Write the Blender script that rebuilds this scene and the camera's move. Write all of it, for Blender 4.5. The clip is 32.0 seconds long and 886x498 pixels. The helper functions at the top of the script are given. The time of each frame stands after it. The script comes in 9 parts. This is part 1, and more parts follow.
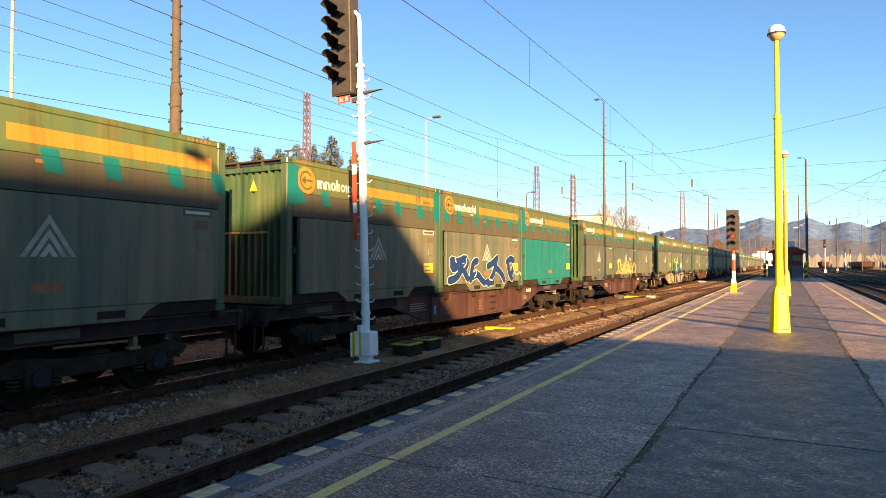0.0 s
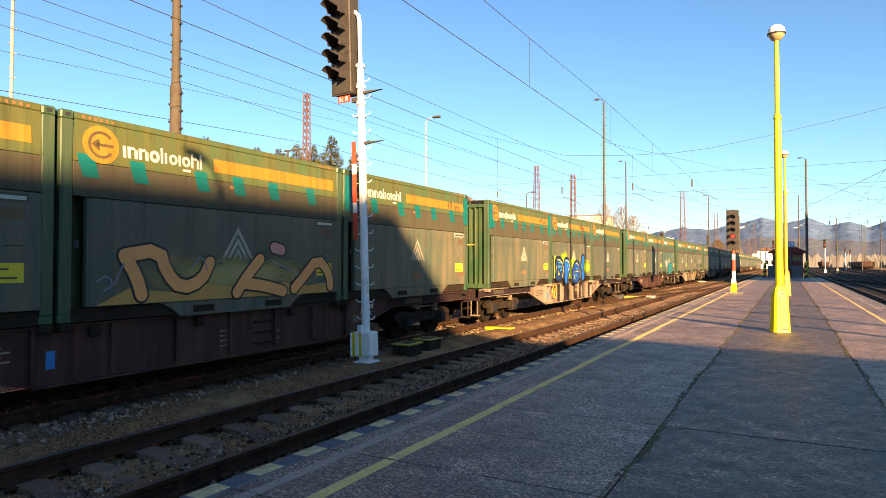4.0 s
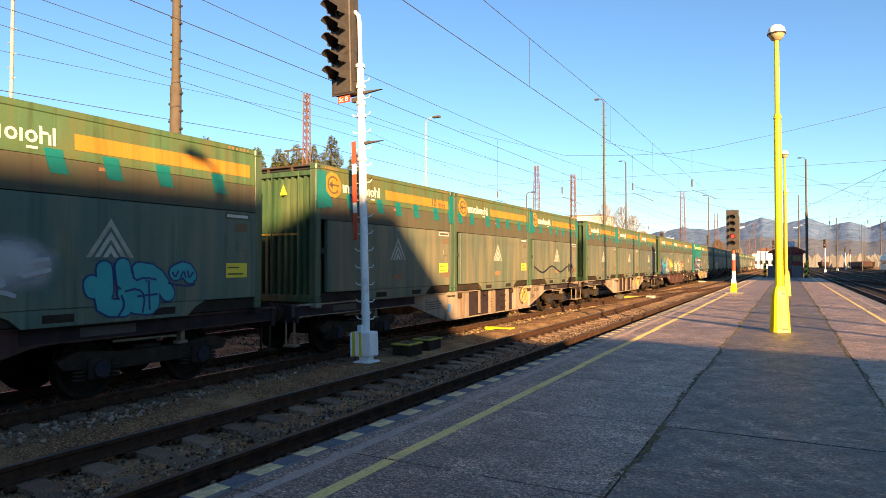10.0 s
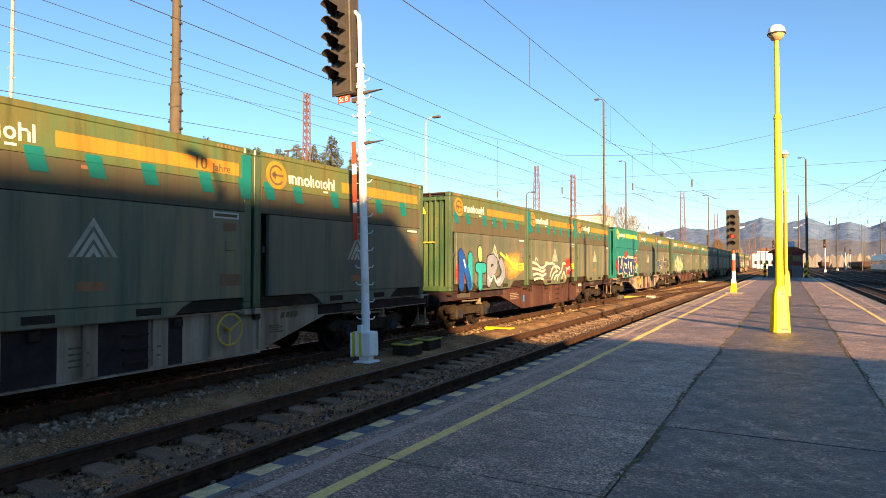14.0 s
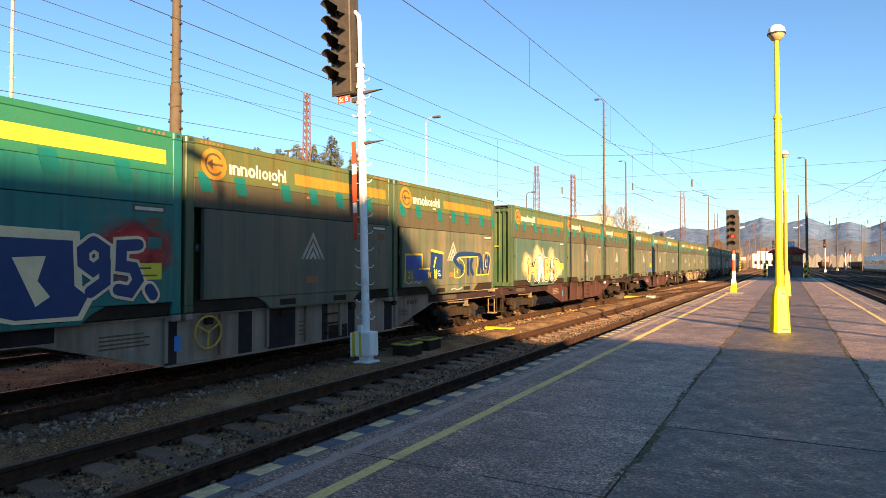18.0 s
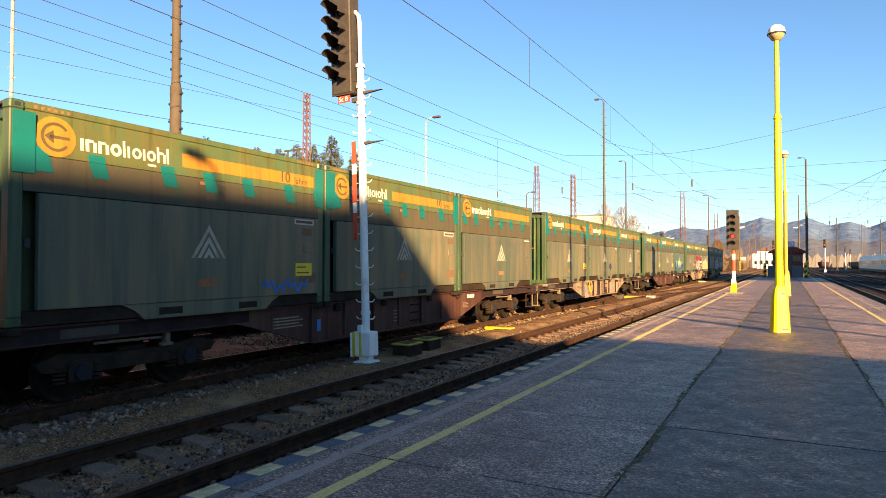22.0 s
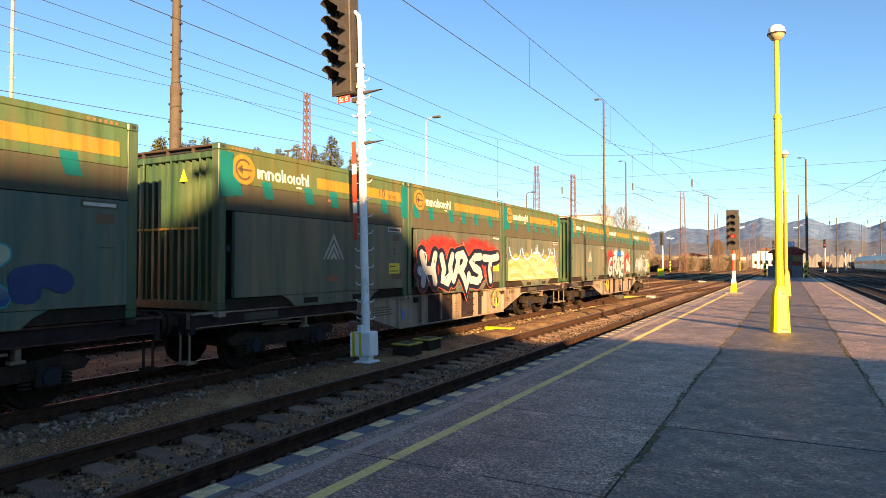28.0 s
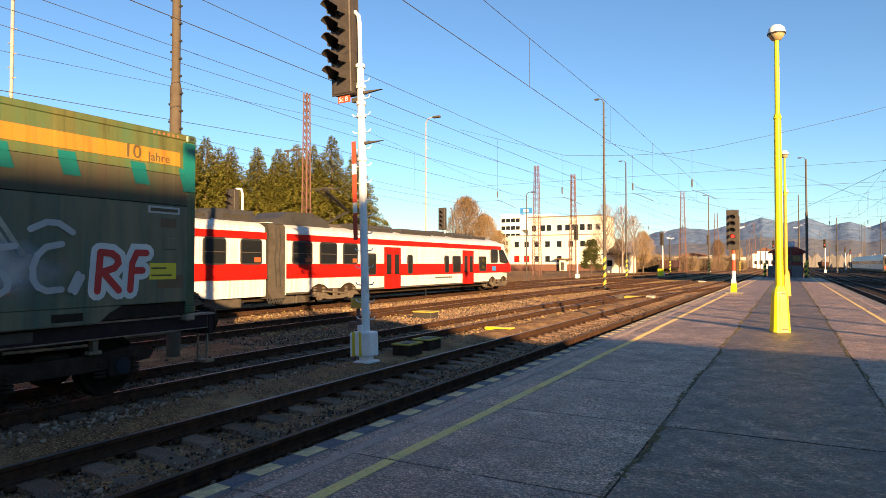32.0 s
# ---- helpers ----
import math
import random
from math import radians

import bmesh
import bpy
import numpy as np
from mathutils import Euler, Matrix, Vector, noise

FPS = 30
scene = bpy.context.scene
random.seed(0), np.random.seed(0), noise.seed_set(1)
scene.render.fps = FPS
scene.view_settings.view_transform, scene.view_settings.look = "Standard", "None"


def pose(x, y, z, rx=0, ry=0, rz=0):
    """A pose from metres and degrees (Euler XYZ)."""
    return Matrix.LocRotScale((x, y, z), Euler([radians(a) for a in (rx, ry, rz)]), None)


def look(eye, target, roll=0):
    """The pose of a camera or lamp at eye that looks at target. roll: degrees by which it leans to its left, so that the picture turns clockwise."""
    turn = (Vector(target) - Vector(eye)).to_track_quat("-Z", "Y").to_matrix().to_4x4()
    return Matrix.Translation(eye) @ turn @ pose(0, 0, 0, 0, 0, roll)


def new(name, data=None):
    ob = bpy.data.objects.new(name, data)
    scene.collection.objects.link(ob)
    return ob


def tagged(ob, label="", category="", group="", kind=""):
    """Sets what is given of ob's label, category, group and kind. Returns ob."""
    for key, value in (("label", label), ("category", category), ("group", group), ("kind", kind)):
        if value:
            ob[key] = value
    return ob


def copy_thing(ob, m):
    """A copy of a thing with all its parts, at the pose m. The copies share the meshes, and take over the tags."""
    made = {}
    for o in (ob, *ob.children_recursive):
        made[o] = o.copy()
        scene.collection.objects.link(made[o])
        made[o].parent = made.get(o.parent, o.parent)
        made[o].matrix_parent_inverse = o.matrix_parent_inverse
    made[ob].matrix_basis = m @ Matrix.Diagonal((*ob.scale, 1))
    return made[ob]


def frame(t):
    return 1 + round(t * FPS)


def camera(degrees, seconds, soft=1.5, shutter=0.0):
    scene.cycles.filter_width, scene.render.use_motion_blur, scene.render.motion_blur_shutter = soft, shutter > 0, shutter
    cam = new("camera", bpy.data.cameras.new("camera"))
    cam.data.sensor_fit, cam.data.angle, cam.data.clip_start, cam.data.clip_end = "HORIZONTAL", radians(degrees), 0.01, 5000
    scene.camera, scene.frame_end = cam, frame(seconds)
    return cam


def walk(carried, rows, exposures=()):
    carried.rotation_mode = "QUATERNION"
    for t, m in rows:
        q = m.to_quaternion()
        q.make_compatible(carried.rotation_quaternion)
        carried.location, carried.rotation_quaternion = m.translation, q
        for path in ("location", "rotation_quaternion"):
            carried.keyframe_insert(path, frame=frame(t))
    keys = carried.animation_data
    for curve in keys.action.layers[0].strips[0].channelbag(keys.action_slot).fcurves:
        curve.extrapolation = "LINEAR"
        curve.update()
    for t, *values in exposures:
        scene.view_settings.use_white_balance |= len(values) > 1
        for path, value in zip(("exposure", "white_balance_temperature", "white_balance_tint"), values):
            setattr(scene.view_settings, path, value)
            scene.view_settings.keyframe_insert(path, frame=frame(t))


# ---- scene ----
# World: y runs along the tracks, x to the right, z = 0 on the platform.
cam = camera(69.98, 32.0, soft=0.6)
EYE = (0.0, 0.0, 1.78)
YAW, PITCH, ROLL = 28.61, 1.33, 0.0
CAM = pose(*EYE, 0, 0, YAW) @ pose(0, 0, 0, 90 + PITCH, 0, 0) @ pose(0, 0, 0, 0, 0, ROLL)
walk(cam, [(0.0, CAM), (32.0, CAM)], exposures=[(0.0, 2.09), (29.5, 2.09), (31.0, 2.03), (31.5, 1.97), (32.0, 1.84)])

# ---- light ----
SUN_DIR = Vector((1.0, -1.03, 0.36)).normalized()
sun_data = bpy.data.lights.new("sun", "SUN")
sun_data.energy, sun_data.angle, sun_data.color = 5.0, radians(0.6), (1.0, 0.645, 0.31)
sun = new("sun", sun_data)
sun.matrix_world = look((60, -40, 40), Vector((60, -40, 40)) - SUN_DIR)
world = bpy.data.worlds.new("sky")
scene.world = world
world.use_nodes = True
sky = world.node_tree.nodes.new("ShaderNodeTexSky")
sky.sky_type, sky.sun_disc = "NISHITA", False
sky.sun_elevation, sky.sun_rotation = math.asin(SUN_DIR.z), math.atan2(SUN_DIR.x, SUN_DIR.y)
sky.air_density, sky.dust_density, sky.ozone_density = 1.0, 0.0, 1.0
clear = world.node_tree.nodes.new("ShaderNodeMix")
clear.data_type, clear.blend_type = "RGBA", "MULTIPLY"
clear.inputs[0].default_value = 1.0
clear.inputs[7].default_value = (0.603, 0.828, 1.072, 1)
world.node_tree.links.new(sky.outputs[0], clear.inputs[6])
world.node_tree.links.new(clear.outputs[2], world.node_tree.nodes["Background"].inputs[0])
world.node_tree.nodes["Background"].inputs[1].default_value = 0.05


# ---- materials ----
def mat(name, base, rough=0.7, metal=0.0, second=None, amount=0.5, scale=4.0, fine=60.0, bump=0.15, streak=False,
        dirt=None, dirt_amount=0.0, spec=0.4, varied=0.0, bump_scale=None, flow="Object", speckle=0.0, squash=None):
    """A surface: base colour, a second colour in patches, fine grain, dirt stains and relief."""
    m = bpy.data.materials.new(name)
    m.use_nodes = True
    nt = m.node_tree
    n, l = nt.nodes, nt.links
    b = n["Principled BSDF"]
    b.inputs["Roughness"].default_value = rough
    b.inputs["Metallic"].default_value = metal
    b.inputs["Specular IOR Level"].default_value = spec
    if flow == "World":
        vec = n.new("ShaderNodeNewGeometry").outputs["Position"]
    else:
        vec = n.new("ShaderNodeTexCoord").outputs[flow]

    def noise_at(s, detail=4.0, squash=None, rot=0.5):
        t = n.new("ShaderNodeTexNoise")
        t.inputs["Scale"].default_value = s
        t.inputs["Detail"].default_value = detail
        t.inputs["Roughness"].default_value = 0.6
        if squash:
            mp = n.new("ShaderNodeMapping")
            mp.inputs["Scale"].default_value = squash
            l.new(vec, mp.inputs[0])
            l.new(mp.outputs[0], t.inputs["Vector"])
        else:
            l.new(vec, t.inputs["Vector"])
        return t.outputs["Fac"]

    def mixed(fac, a, c):
        mx = n.new("ShaderNodeMix")
        mx.data_type = "RGBA"
        for sock, v in ((mx.inputs[6], a), (mx.inputs[7], c)):
            if isinstance(v, tuple):
                sock.default_value = (*v, 1)
            else:
                l.new(v, sock)
        l.new(fac, mx.inputs[0])
        return mx.outputs[2]

    def ramp(fac, lo, hi, top=1.0):
        r = n.new("ShaderNodeMapRange")
        r.inputs["From Min"].default_value, r.inputs["From Max"].default_value = lo, hi
        r.inputs["To Max"].default_value = top
        l.new(fac, r.inputs["Value"])
        return r.outputs[0]

    second = second or tuple(min(1, c * 0.72) for c in base)
    col = mixed(ramp(noise_at(scale, 5), 0.5 - 0.35 * amount, 0.5 + 0.35 * amount + 0.05), base, second)
    grain = noise_at(fine, 3)
    col = mixed(ramp(grain, 0.45, 0.75, 0.35), col, tuple(c * 0.55 for c in base))
    if speckle:
        sp = noise_at(fine * 1.3, 2)
        col = mixed(ramp(sp, 0.55, 0.61, speckle), col, tuple(min(1, c * 2.2) for c in base))
        col = mixed(ramp(noise_at(fine * 0.9, 2), 0.53, 0.60, speckle), col, tuple(c * 0.25 for c in base))
    if dirt:
        d = noise_at(1.3 if streak else scale * 0.6, 6, (2.5, 2.5, 0.25) if streak else squash)
        if streak:
            d2 = noise_at(2.1, 4, (4.0, 4.0, 0.12))
            col = mixed(ramp(d2, 0.5, 0.66, 0.6), col, tuple(c * 0.5 for c in base))
            col = mixed(ramp(noise_at(1.7, 5, (3.0, 3.0, 0.2)), 0.55, 0.75, 0.45), col, tuple(min(1, c * 1.7) for c in second))
        col = mixed(ramp(d, 0.62 - 0.4 * dirt_amount, 0.72 - 0.12 * dirt_amount, min(1, 0.55 + dirt_amount * 0.5)), col, dirt)
    if varied:
        oi = n.new("ShaderNodeObjectInfo")
        hsv = n.new("ShaderNodeHueSaturation")
        l.new(ramp(oi.outputs["Random"], 0, 1), hsv.inputs["Value"])
        hsv.inputs["Value"].default_value = 1
        r = n.new("ShaderNodeMapRange")
        r.inputs["To Min"].default_value, r.inputs["To Max"].default_value = 1 - varied, 1 + varied
        l.new(oi.outputs["Random"], r.inputs["Value"])
        l.new(r.outputs[0], hsv.inputs["Value"])
        l.new(col, hsv.inputs["Color"])
        col = hsv.outputs[0]
    l.new(col, b.inputs["Base Color"])
    rr = n.new("ShaderNodeMapRange")
    rr.inputs["To Min"].default_value, rr.inputs["To Max"].default_value = max(0.05, rough - 0.12), min(1, rough + 0.15)
    l.new(noise_at(scale * 2.3, 4), rr.inputs["Value"])
    l.new(rr.outputs[0], b.inputs["Roughness"])
    if bump:
        bp = n.new("ShaderNodeBump")
        bp.inputs["Strength"].default_value = bump
        bp.inputs["Distance"].default_value = 0.02
        l.new(noise_at(bump_scale or fine * 0.6, 5), bp.inputs["Height"])
        l.new(bp.outputs[0], b.inputs["Normal"])
    return m


def glass(name, tint=(0.012, 0.013, 0.014)):
    m = bpy.data.materials.new(name)
    m.use_nodes = True
    b = m.node_tree.nodes["Principled BSDF"]
    b.inputs["Base Color"].default_value = (*tint, 1)
    b.inputs["Roughness"].default_value = 0.06
    b.inputs["Specular IOR Level"].default_value = 0.3
    return m


def glow(name, colour, power):
    m = bpy.data.materials.new(name)
    m.use_nodes = True
    b = m.node_tree.nodes["Principled BSDF"]
    b.inputs["Base Color"].default_value = (*colour, 1)
    b.inputs["Emission Color"].default_value = (*colour, 1)
    b.inputs["Emission Strength"].default_value = power
    return m


def paving(name, base, pale, dark, patch=0.9, grit=75.0, worn=0.5, rough=0.75, spec=0.35, relief=0.7):
    """Worn stony paving: grit of light and dark stones, pale worn patches and dark stains."""
    m = bpy.data.materials.new(name)
    m.use_nodes = True
    n, l = m.node_tree.nodes, m.node_tree.links
    b = n["Principled BSDF"]
    pos = n.new("ShaderNodeNewGeometry").outputs["Position"]

    def noise_at(s, detail, rough_n=0.62):
        t = n.new("ShaderNodeTexNoise")
        t.inputs["Scale"].default_value, t.inputs["Detail"].default_value, t.inputs["Roughness"].default_value = s, detail, rough_n
        l.new(pos, t.inputs["Vector"])
        return t.outputs["Fac"]

    def span(fac, lo, hi, a=0.0, z=1.0):
        r = n.new("ShaderNodeMapRange")
        for key, v in (("From Min", lo), ("From Max", hi), ("To Min", a), ("To Max", z)):
            r.inputs[key].default_value = v
        l.new(fac, r.inputs["Value"])
        return r.outputs[0]

    def mixed(fac, a, c):
        mx = n.new("ShaderNodeMix")
        mx.data_type = "RGBA"
        for sock, v in ((mx.inputs[6], a), (mx.inputs[7], c)):
            if isinstance(v, tuple):
                sock.default_value = (*v, 1)
            else:
                l.new(v, sock)
        l.new(fac, mx.inputs[0])
        return mx.outputs[2]

    col = mixed(span(noise_at(patch, 7), 0.40, 0.62), base, dark)
    col = mixed(span(noise_at(patch * 2.6, 9, 0.7), 0.50, 0.68, 0.0, worn), col, pale)
    col = mixed(span(noise_at(patch * 9, 6, 0.7), 0.58, 0.70, 0.0, worn), col, pale)
    cells = n.new("ShaderNodeTexVoronoi")
    cells.inputs["Scale"].default_value = grit
    l.new(pos, cells.inputs["Vector"])
    tone = n.new("ShaderNodeSeparateColor")
    l.new(cells.outputs["Color"], tone.inputs[0])
    hsv = n.new("ShaderNodeHueSaturation")
    oi = n.new("ShaderNodeObjectInfo")
    k = n.new("ShaderNodeMath")
    k.operation = "MULTIPLY"
    pw = n.new("ShaderNodeMath")
    pw.operation = "POWER"
    l.new(tone.outputs[0], pw.inputs[0])
    pw.inputs[1].default_value = 2.5
    l.new(span(pw.outputs[0], 0, 1, 0.28, 2.8), k.inputs[0])
    l.new(span(oi.outputs["Random"], 0, 1, 0.90, 1.10), k.inputs[1])
    l.new(k.outputs[0], hsv.inputs["Value"])
    l.new(col, hsv.inputs["Color"])
    l.new(hsv.outputs[0], b.inputs["Base Color"])
    l.new(span(noise_at(patch * 5, 5), 0.3, 0.7, rough - 0.12, rough + 0.15), b.inputs["Roughness"])
    b.inputs["Specular IOR Level"].default_value = spec
    h = n.new("ShaderNodeMath")
    h.operation = "MULTIPLY_ADD"
    l.new(tone.outputs[1], h.inputs[0])
    h.inputs[1].default_value = 0.7
    l.new(noise_at(22, 6, 0.7), h.inputs[2])
    bp = n.new("ShaderNodeBump")
    bp.inputs["Strength"].default_value, bp.inputs["Distance"].default_value = relief, 0.02
    l.new(h.outputs[0], bp.inputs["Height"])
    l.new(bp.outputs[0], b.inputs["Normal"])
    return m


M_GREEN = mat("green paint grimy", (0.05, 0.085, 0.035), 0.6, second=(0.11, 0.115, 0.045), amount=0.8, scale=1.2, fine=45, bump=0.06, streak=True, dirt=(0.15, 0.13, 0.08), dirt_amount=0.4)
M_PANEL = mat("dirty green panel", (0.092, 0.102, 0.068), 0.5, second=(0.060, 0.100, 0.072), amount=0.55, scale=0.9, fine=35, bump=0.07, streak=True, dirt=(0.185, 0.146, 0.082), dirt_amount=0.58)
M_PANEL3 = mat("blue-green dusty panel", (0.056, 0.106, 0.082), 0.5, second=(0.080, 0.116, 0.082), amount=0.6, scale=0.9, fine=35, bump=0.07, streak=True, dirt=(0.135, 0.135, 0.088), dirt_amount=0.35)
M_UPPER3 = mat("yellow-green upper panel", (0.078, 0.108, 0.032), 0.55, second=(0.052, 0.122, 0.062), amount=0.7, scale=1.1, fine=40, bump=0.05, streak=True, dirt=(0.115, 0.096, 0.034), dirt_amount=0.35)
M_PANEL2 = mat("grey-green panel", (0.088, 0.093, 0.066), 0.5, second=(0.060, 0.090, 0.068), amount=0.5, scale=0.9, fine=35, bump=0.07, streak=True, dirt=(0.142, 0.116, 0.072), dirt_amount=0.48)
M_UPPER = mat("olive upper panel", (0.084, 0.102, 0.029), 0.55, second=(0.108, 0.096, 0.030), amount=0.8, scale=1.1, fine=40, bump=0.05, streak=True, dirt=(0.052, 0.122, 0.054), dirt_amount=0.42)
M_BAND = mat("sooty band", (0.090, 0.064, 0.040), 0.7, second=(0.060, 0.066, 0.036), amount=0.8, scale=1.4, fine=40, bump=0.05, streak=True, dirt=(0.052, 0.075, 0.04), dirt_amount=0.35)
M_TEAL = mat("clean teal paint", (0.004, 0.142, 0.132), 0.45, second=(0.008, 0.112, 0.102), scale=2, fine=50, bump=0.03)
M_POST = mat("green post steel", (0.036, 0.078, 0.040), 0.5, second=(0.072, 0.096, 0.046), amount=0.8, scale=1.3, fine=40, bump=0.06, streak=True, dirt=(0.115, 0.12, 0.065), dirt_amount=0.35)
M_END = mat("green corrugated steel", (0.020, 0.070, 0.037), 0.38, second=(0.072, 0.100, 0.040), amount=0.75, scale=1.3, fine=40, bump=0.06, streak=True, dirt=(0.11, 0.13, 0.06), dirt_amount=0.3)
M_ORANGE = mat("faded orange paint", (0.43, 0.180, 0.014), 0.6, second=(0.34, 0.155, 0.020), scale=2.2, fine=40, bump=0.03, dirt=(0.25, 0.17, 0.04), dirt_amount=0.22, streak=True)
M_LETTER = mat("off-white lettering", (0.60, 0.58, 0.50), 0.6, second=(0.48, 0.46, 0.38), scale=6, fine=50, bump=0.02, dirt=(0.4, 0.38, 0.28), dirt_amount=0.2)
M_DARKMARK = mat("dark olive print", (0.10, 0.07, 0.03), 0.7, scale=6, bump=0.0)
M_TARP = mat("black tarpaulin", (0.03, 0.03, 0.032), 0.6, scale=3, bump=0.2, fine=12)
M_PLACARD = mat("yellow placard", (0.72, 0.55, 0.03), 0.5, second=(0.65, 0.5, 0.04), scale=8, bump=0.0)
M_CHEV = mat("worn pale chevron paint", (0.44, 0.40, 0.33), 0.7, second=(0.32, 0.29, 0.23), amount=0.8, scale=5, fine=50, bump=0.02, dirt=(0.16, 0.14, 0.09), dirt_amount=0.35)
M_PLATE = mat("white number plate", (0.45, 0.44, 0.42), 0.5, scale=8, bump=0.0)
M_BROWN = mat("red-brown wagon steel", (0.046, 0.018, 0.017), 0.65, spec=0.25, second=(0.078, 0.034, 0.025), amount=0.8, scale=2, fine=40, bump=0.08, streak=True, dirt=(0.095, 0.055, 0.036), dirt_amount=0.35)
M_GREYW = mat("pale grey wagon steel", (0.335, 0.275, 0.205), 0.65, second=(0.20, 0.148, 0.105), amount=0.9, scale=1.8, fine=40, bump=0.06, streak=True, dirt=(0.11, 0.058, 0.032), dirt_amount=0.5)
M_TAN = mat("tan wagon steel", (0.30, 0.245, 0.19), 0.65, second=(0.19, 0.135, 0.095), amount=0.8, scale=1.8, fine=40, bump=0.06, streak=True, dirt=(0.13, 0.07, 0.045), dirt_amount=0.45)
M_BOGIE = mat("oily brown bogie steel", (0.020, 0.0145, 0.0115), 0.85, spec=0.05, second=(0.050, 0.036, 0.026), amount=0.8, scale=4, fine=50, bump=0.15)
M_WHEEL = mat("worn wheel steel", (0.012, 0.0095, 0.008), 0.8, spec=0.05, second=(0.030, 0.022, 0.016), scale=6, bump=0.05)
M_YEL_TRIM = mat("yellow trim paint", (0.55, 0.33, 0.04), 0.6, scale=6, bump=0.03)
M_ROD = mat("worn pale rod paint", (0.26, 0.20, 0.13), 0.7, second=(0.07, 0.05, 0.035), amount=0.9, scale=9, bump=0.05)
M_BLUEBOX = mat("blue plastic label", (0.04, 0.22, 0.55), 0.4, scale=8, bump=0.0)
M_RAIL = mat("rusty rail side", (0.016, 0.0105, 0.008), 0.85, spec=0.15, second=(0.092, 0.041, 0.019), amount=0.65, scale=7, fine=60, bump=0.15)
M_RAILTOP = mat("worn rail head", (0.13, 0.13, 0.14), 0.5, metal=0.8, second=(0.18, 0.175, 0.18), scale=5, fine=40, bump=0.02)
M_SLEEPER = mat("grey concrete sleeper", (0.202, 0.128, 0.084), 0.95, second=(0.082, 0.050, 0.033), amount=0.9, scale=5, fine=50, bump=0.5, varied=0.3, speckle=0.4)
M_SOIL = mat("brown ballast ground", (0.256, 0.146, 0.074), 0.98, second=(0.093, 0.055, 0.032), amount=0.75, scale=2.2, fine=30, bump=1.0, dirt=(0.392, 0.250, 0.122), dirt_amount=0.32, bump_scale=26, spec=0.05, speckle=0.75)
M_STONE = mat("grey ballast stone", (0.218, 0.138, 0.094), 0.95, second=(0.098, 0.062, 0.043), amount=0.9, scale=9, fine=40, bump=0.2)
M_ASPHALT = paving("worn grey asphalt", (0.081, 0.042, 0.025), (0.241, 0.141, 0.094), (0.036, 0.020, 0.012), 0.8, 42, 0.8, 0.58, 1.0, 1.0)
M_SLAB = paving("grey platform concrete", (0.226, 0.139, 0.096), (0.396, 0.250, 0.178), (0.116, 0.070, 0.049), 0.65, 58, 0.75, 0.55, 1.0, 1.0)
M_KERB = mat("platform edge concrete", (0.19, 0.18, 0.17), 0.9, second=(0.13, 0.12, 0.115), scale=5, fine=60, bump=0.3)
M_LINE_Y = mat("worn yellow line", (0.88, 0.61, 0.20), 0.8, second=(0.70, 0.48, 0.17), amount=0.7, scale=4, fine=34, bump=0.4, dirt=(0.20, 0.17, 0.14), dirt_amount=0.25, speckle=0.25)
M_MARK = mat("worn cream edge paint", (0.85, 0.60, 0.27), 0.85, second=(0.50, 0.37, 0.20), amount=0.7, scale=6, fine=34, bump=0.4, dirt=(0.20, 0.16, 0.13), dirt_amount=0.3, speckle=0.25)
M_LINE_G = mat("worn pale line", (0.40, 0.30, 0.25), 0.9, second=(0.30, 0.225, 0.185), amount=0.8, scale=3, fine=52, bump=0.4, dirt=(0.20, 0.155, 0.13), dirt_amount=0.2, speckle=0.3)
M_LINE_B = mat("worn blue-grey paint", (0.085, 0.09, 0.115), 0.85, second=(0.13, 0.13, 0.145), scale=5, fine=40, bump=0.3, speckle=0.4)
M_MOSS = mat("dry moss", (0.13, 0.10, 0.038), 1.0, second=(0.07, 0.055, 0.028), scale=12, fine=60, bump=0.6)
M_YELLOW = mat("bright yellow enamel", (0.80, 0.70, 0.01), 0.42, second=(0.76, 0.63, 0.01), scale=2.0, fine=40, bump=0.03, dirt=(0.5, 0.36, 0.05), dirt_amount=0.12)
M_OCHRE = mat("faded ochre yellow paint", (0.55, 0.34, 0.03), 0.55, second=(0.42, 0.25, 0.03), scale=2.0, fine=40, bump=0.04, dirt=(0.25, 0.15, 0.05), dirt_amount=0.25)
M_WHITE = mat("white enamel", (0.78, 0.78, 0.77), 0.45, second=(0.66, 0.66, 0.65), scale=4, fine=40, bump=0.03, dirt=(0.45, 0.42, 0.38), dirt_amount=0.1)
M_RED = mat("red enamel", (0.44, 0.008, 0.003), 0.5, spec=0.12, second=(0.42, 0.012, 0.008), scale=2, fine=40, bump=0.02)
M_SIGRED = mat("weathered red paint", (0.55, 0.07, 0.03), 0.6, second=(0.45, 0.06, 0.03), scale=6, bump=0.05)
M_BLACK = mat("black signal metal", (0.034, 0.029, 0.026), 0.6, second=(0.055, 0.046, 0.04), scale=6, fine=40, bump=0.06)
M_STEEL = mat("dark painted steel", (0.06, 0.055, 0.05), 0.6, second=(0.09, 0.07, 0.055), scale=6, fine=40, bump=0.08)
M_RUSTY = mat("rusted lattice steel", (0.125, 0.052, 0.038), 0.8, second=(0.17, 0.10, 0.078), scale=5, fine=40, bump=0.15)
M_PALEPOST = mat("pale weathered post paint", (0.42, 0.37, 0.33), 0.75, second=(0.30, 0.25, 0.22), scale=4, bump=0.05)
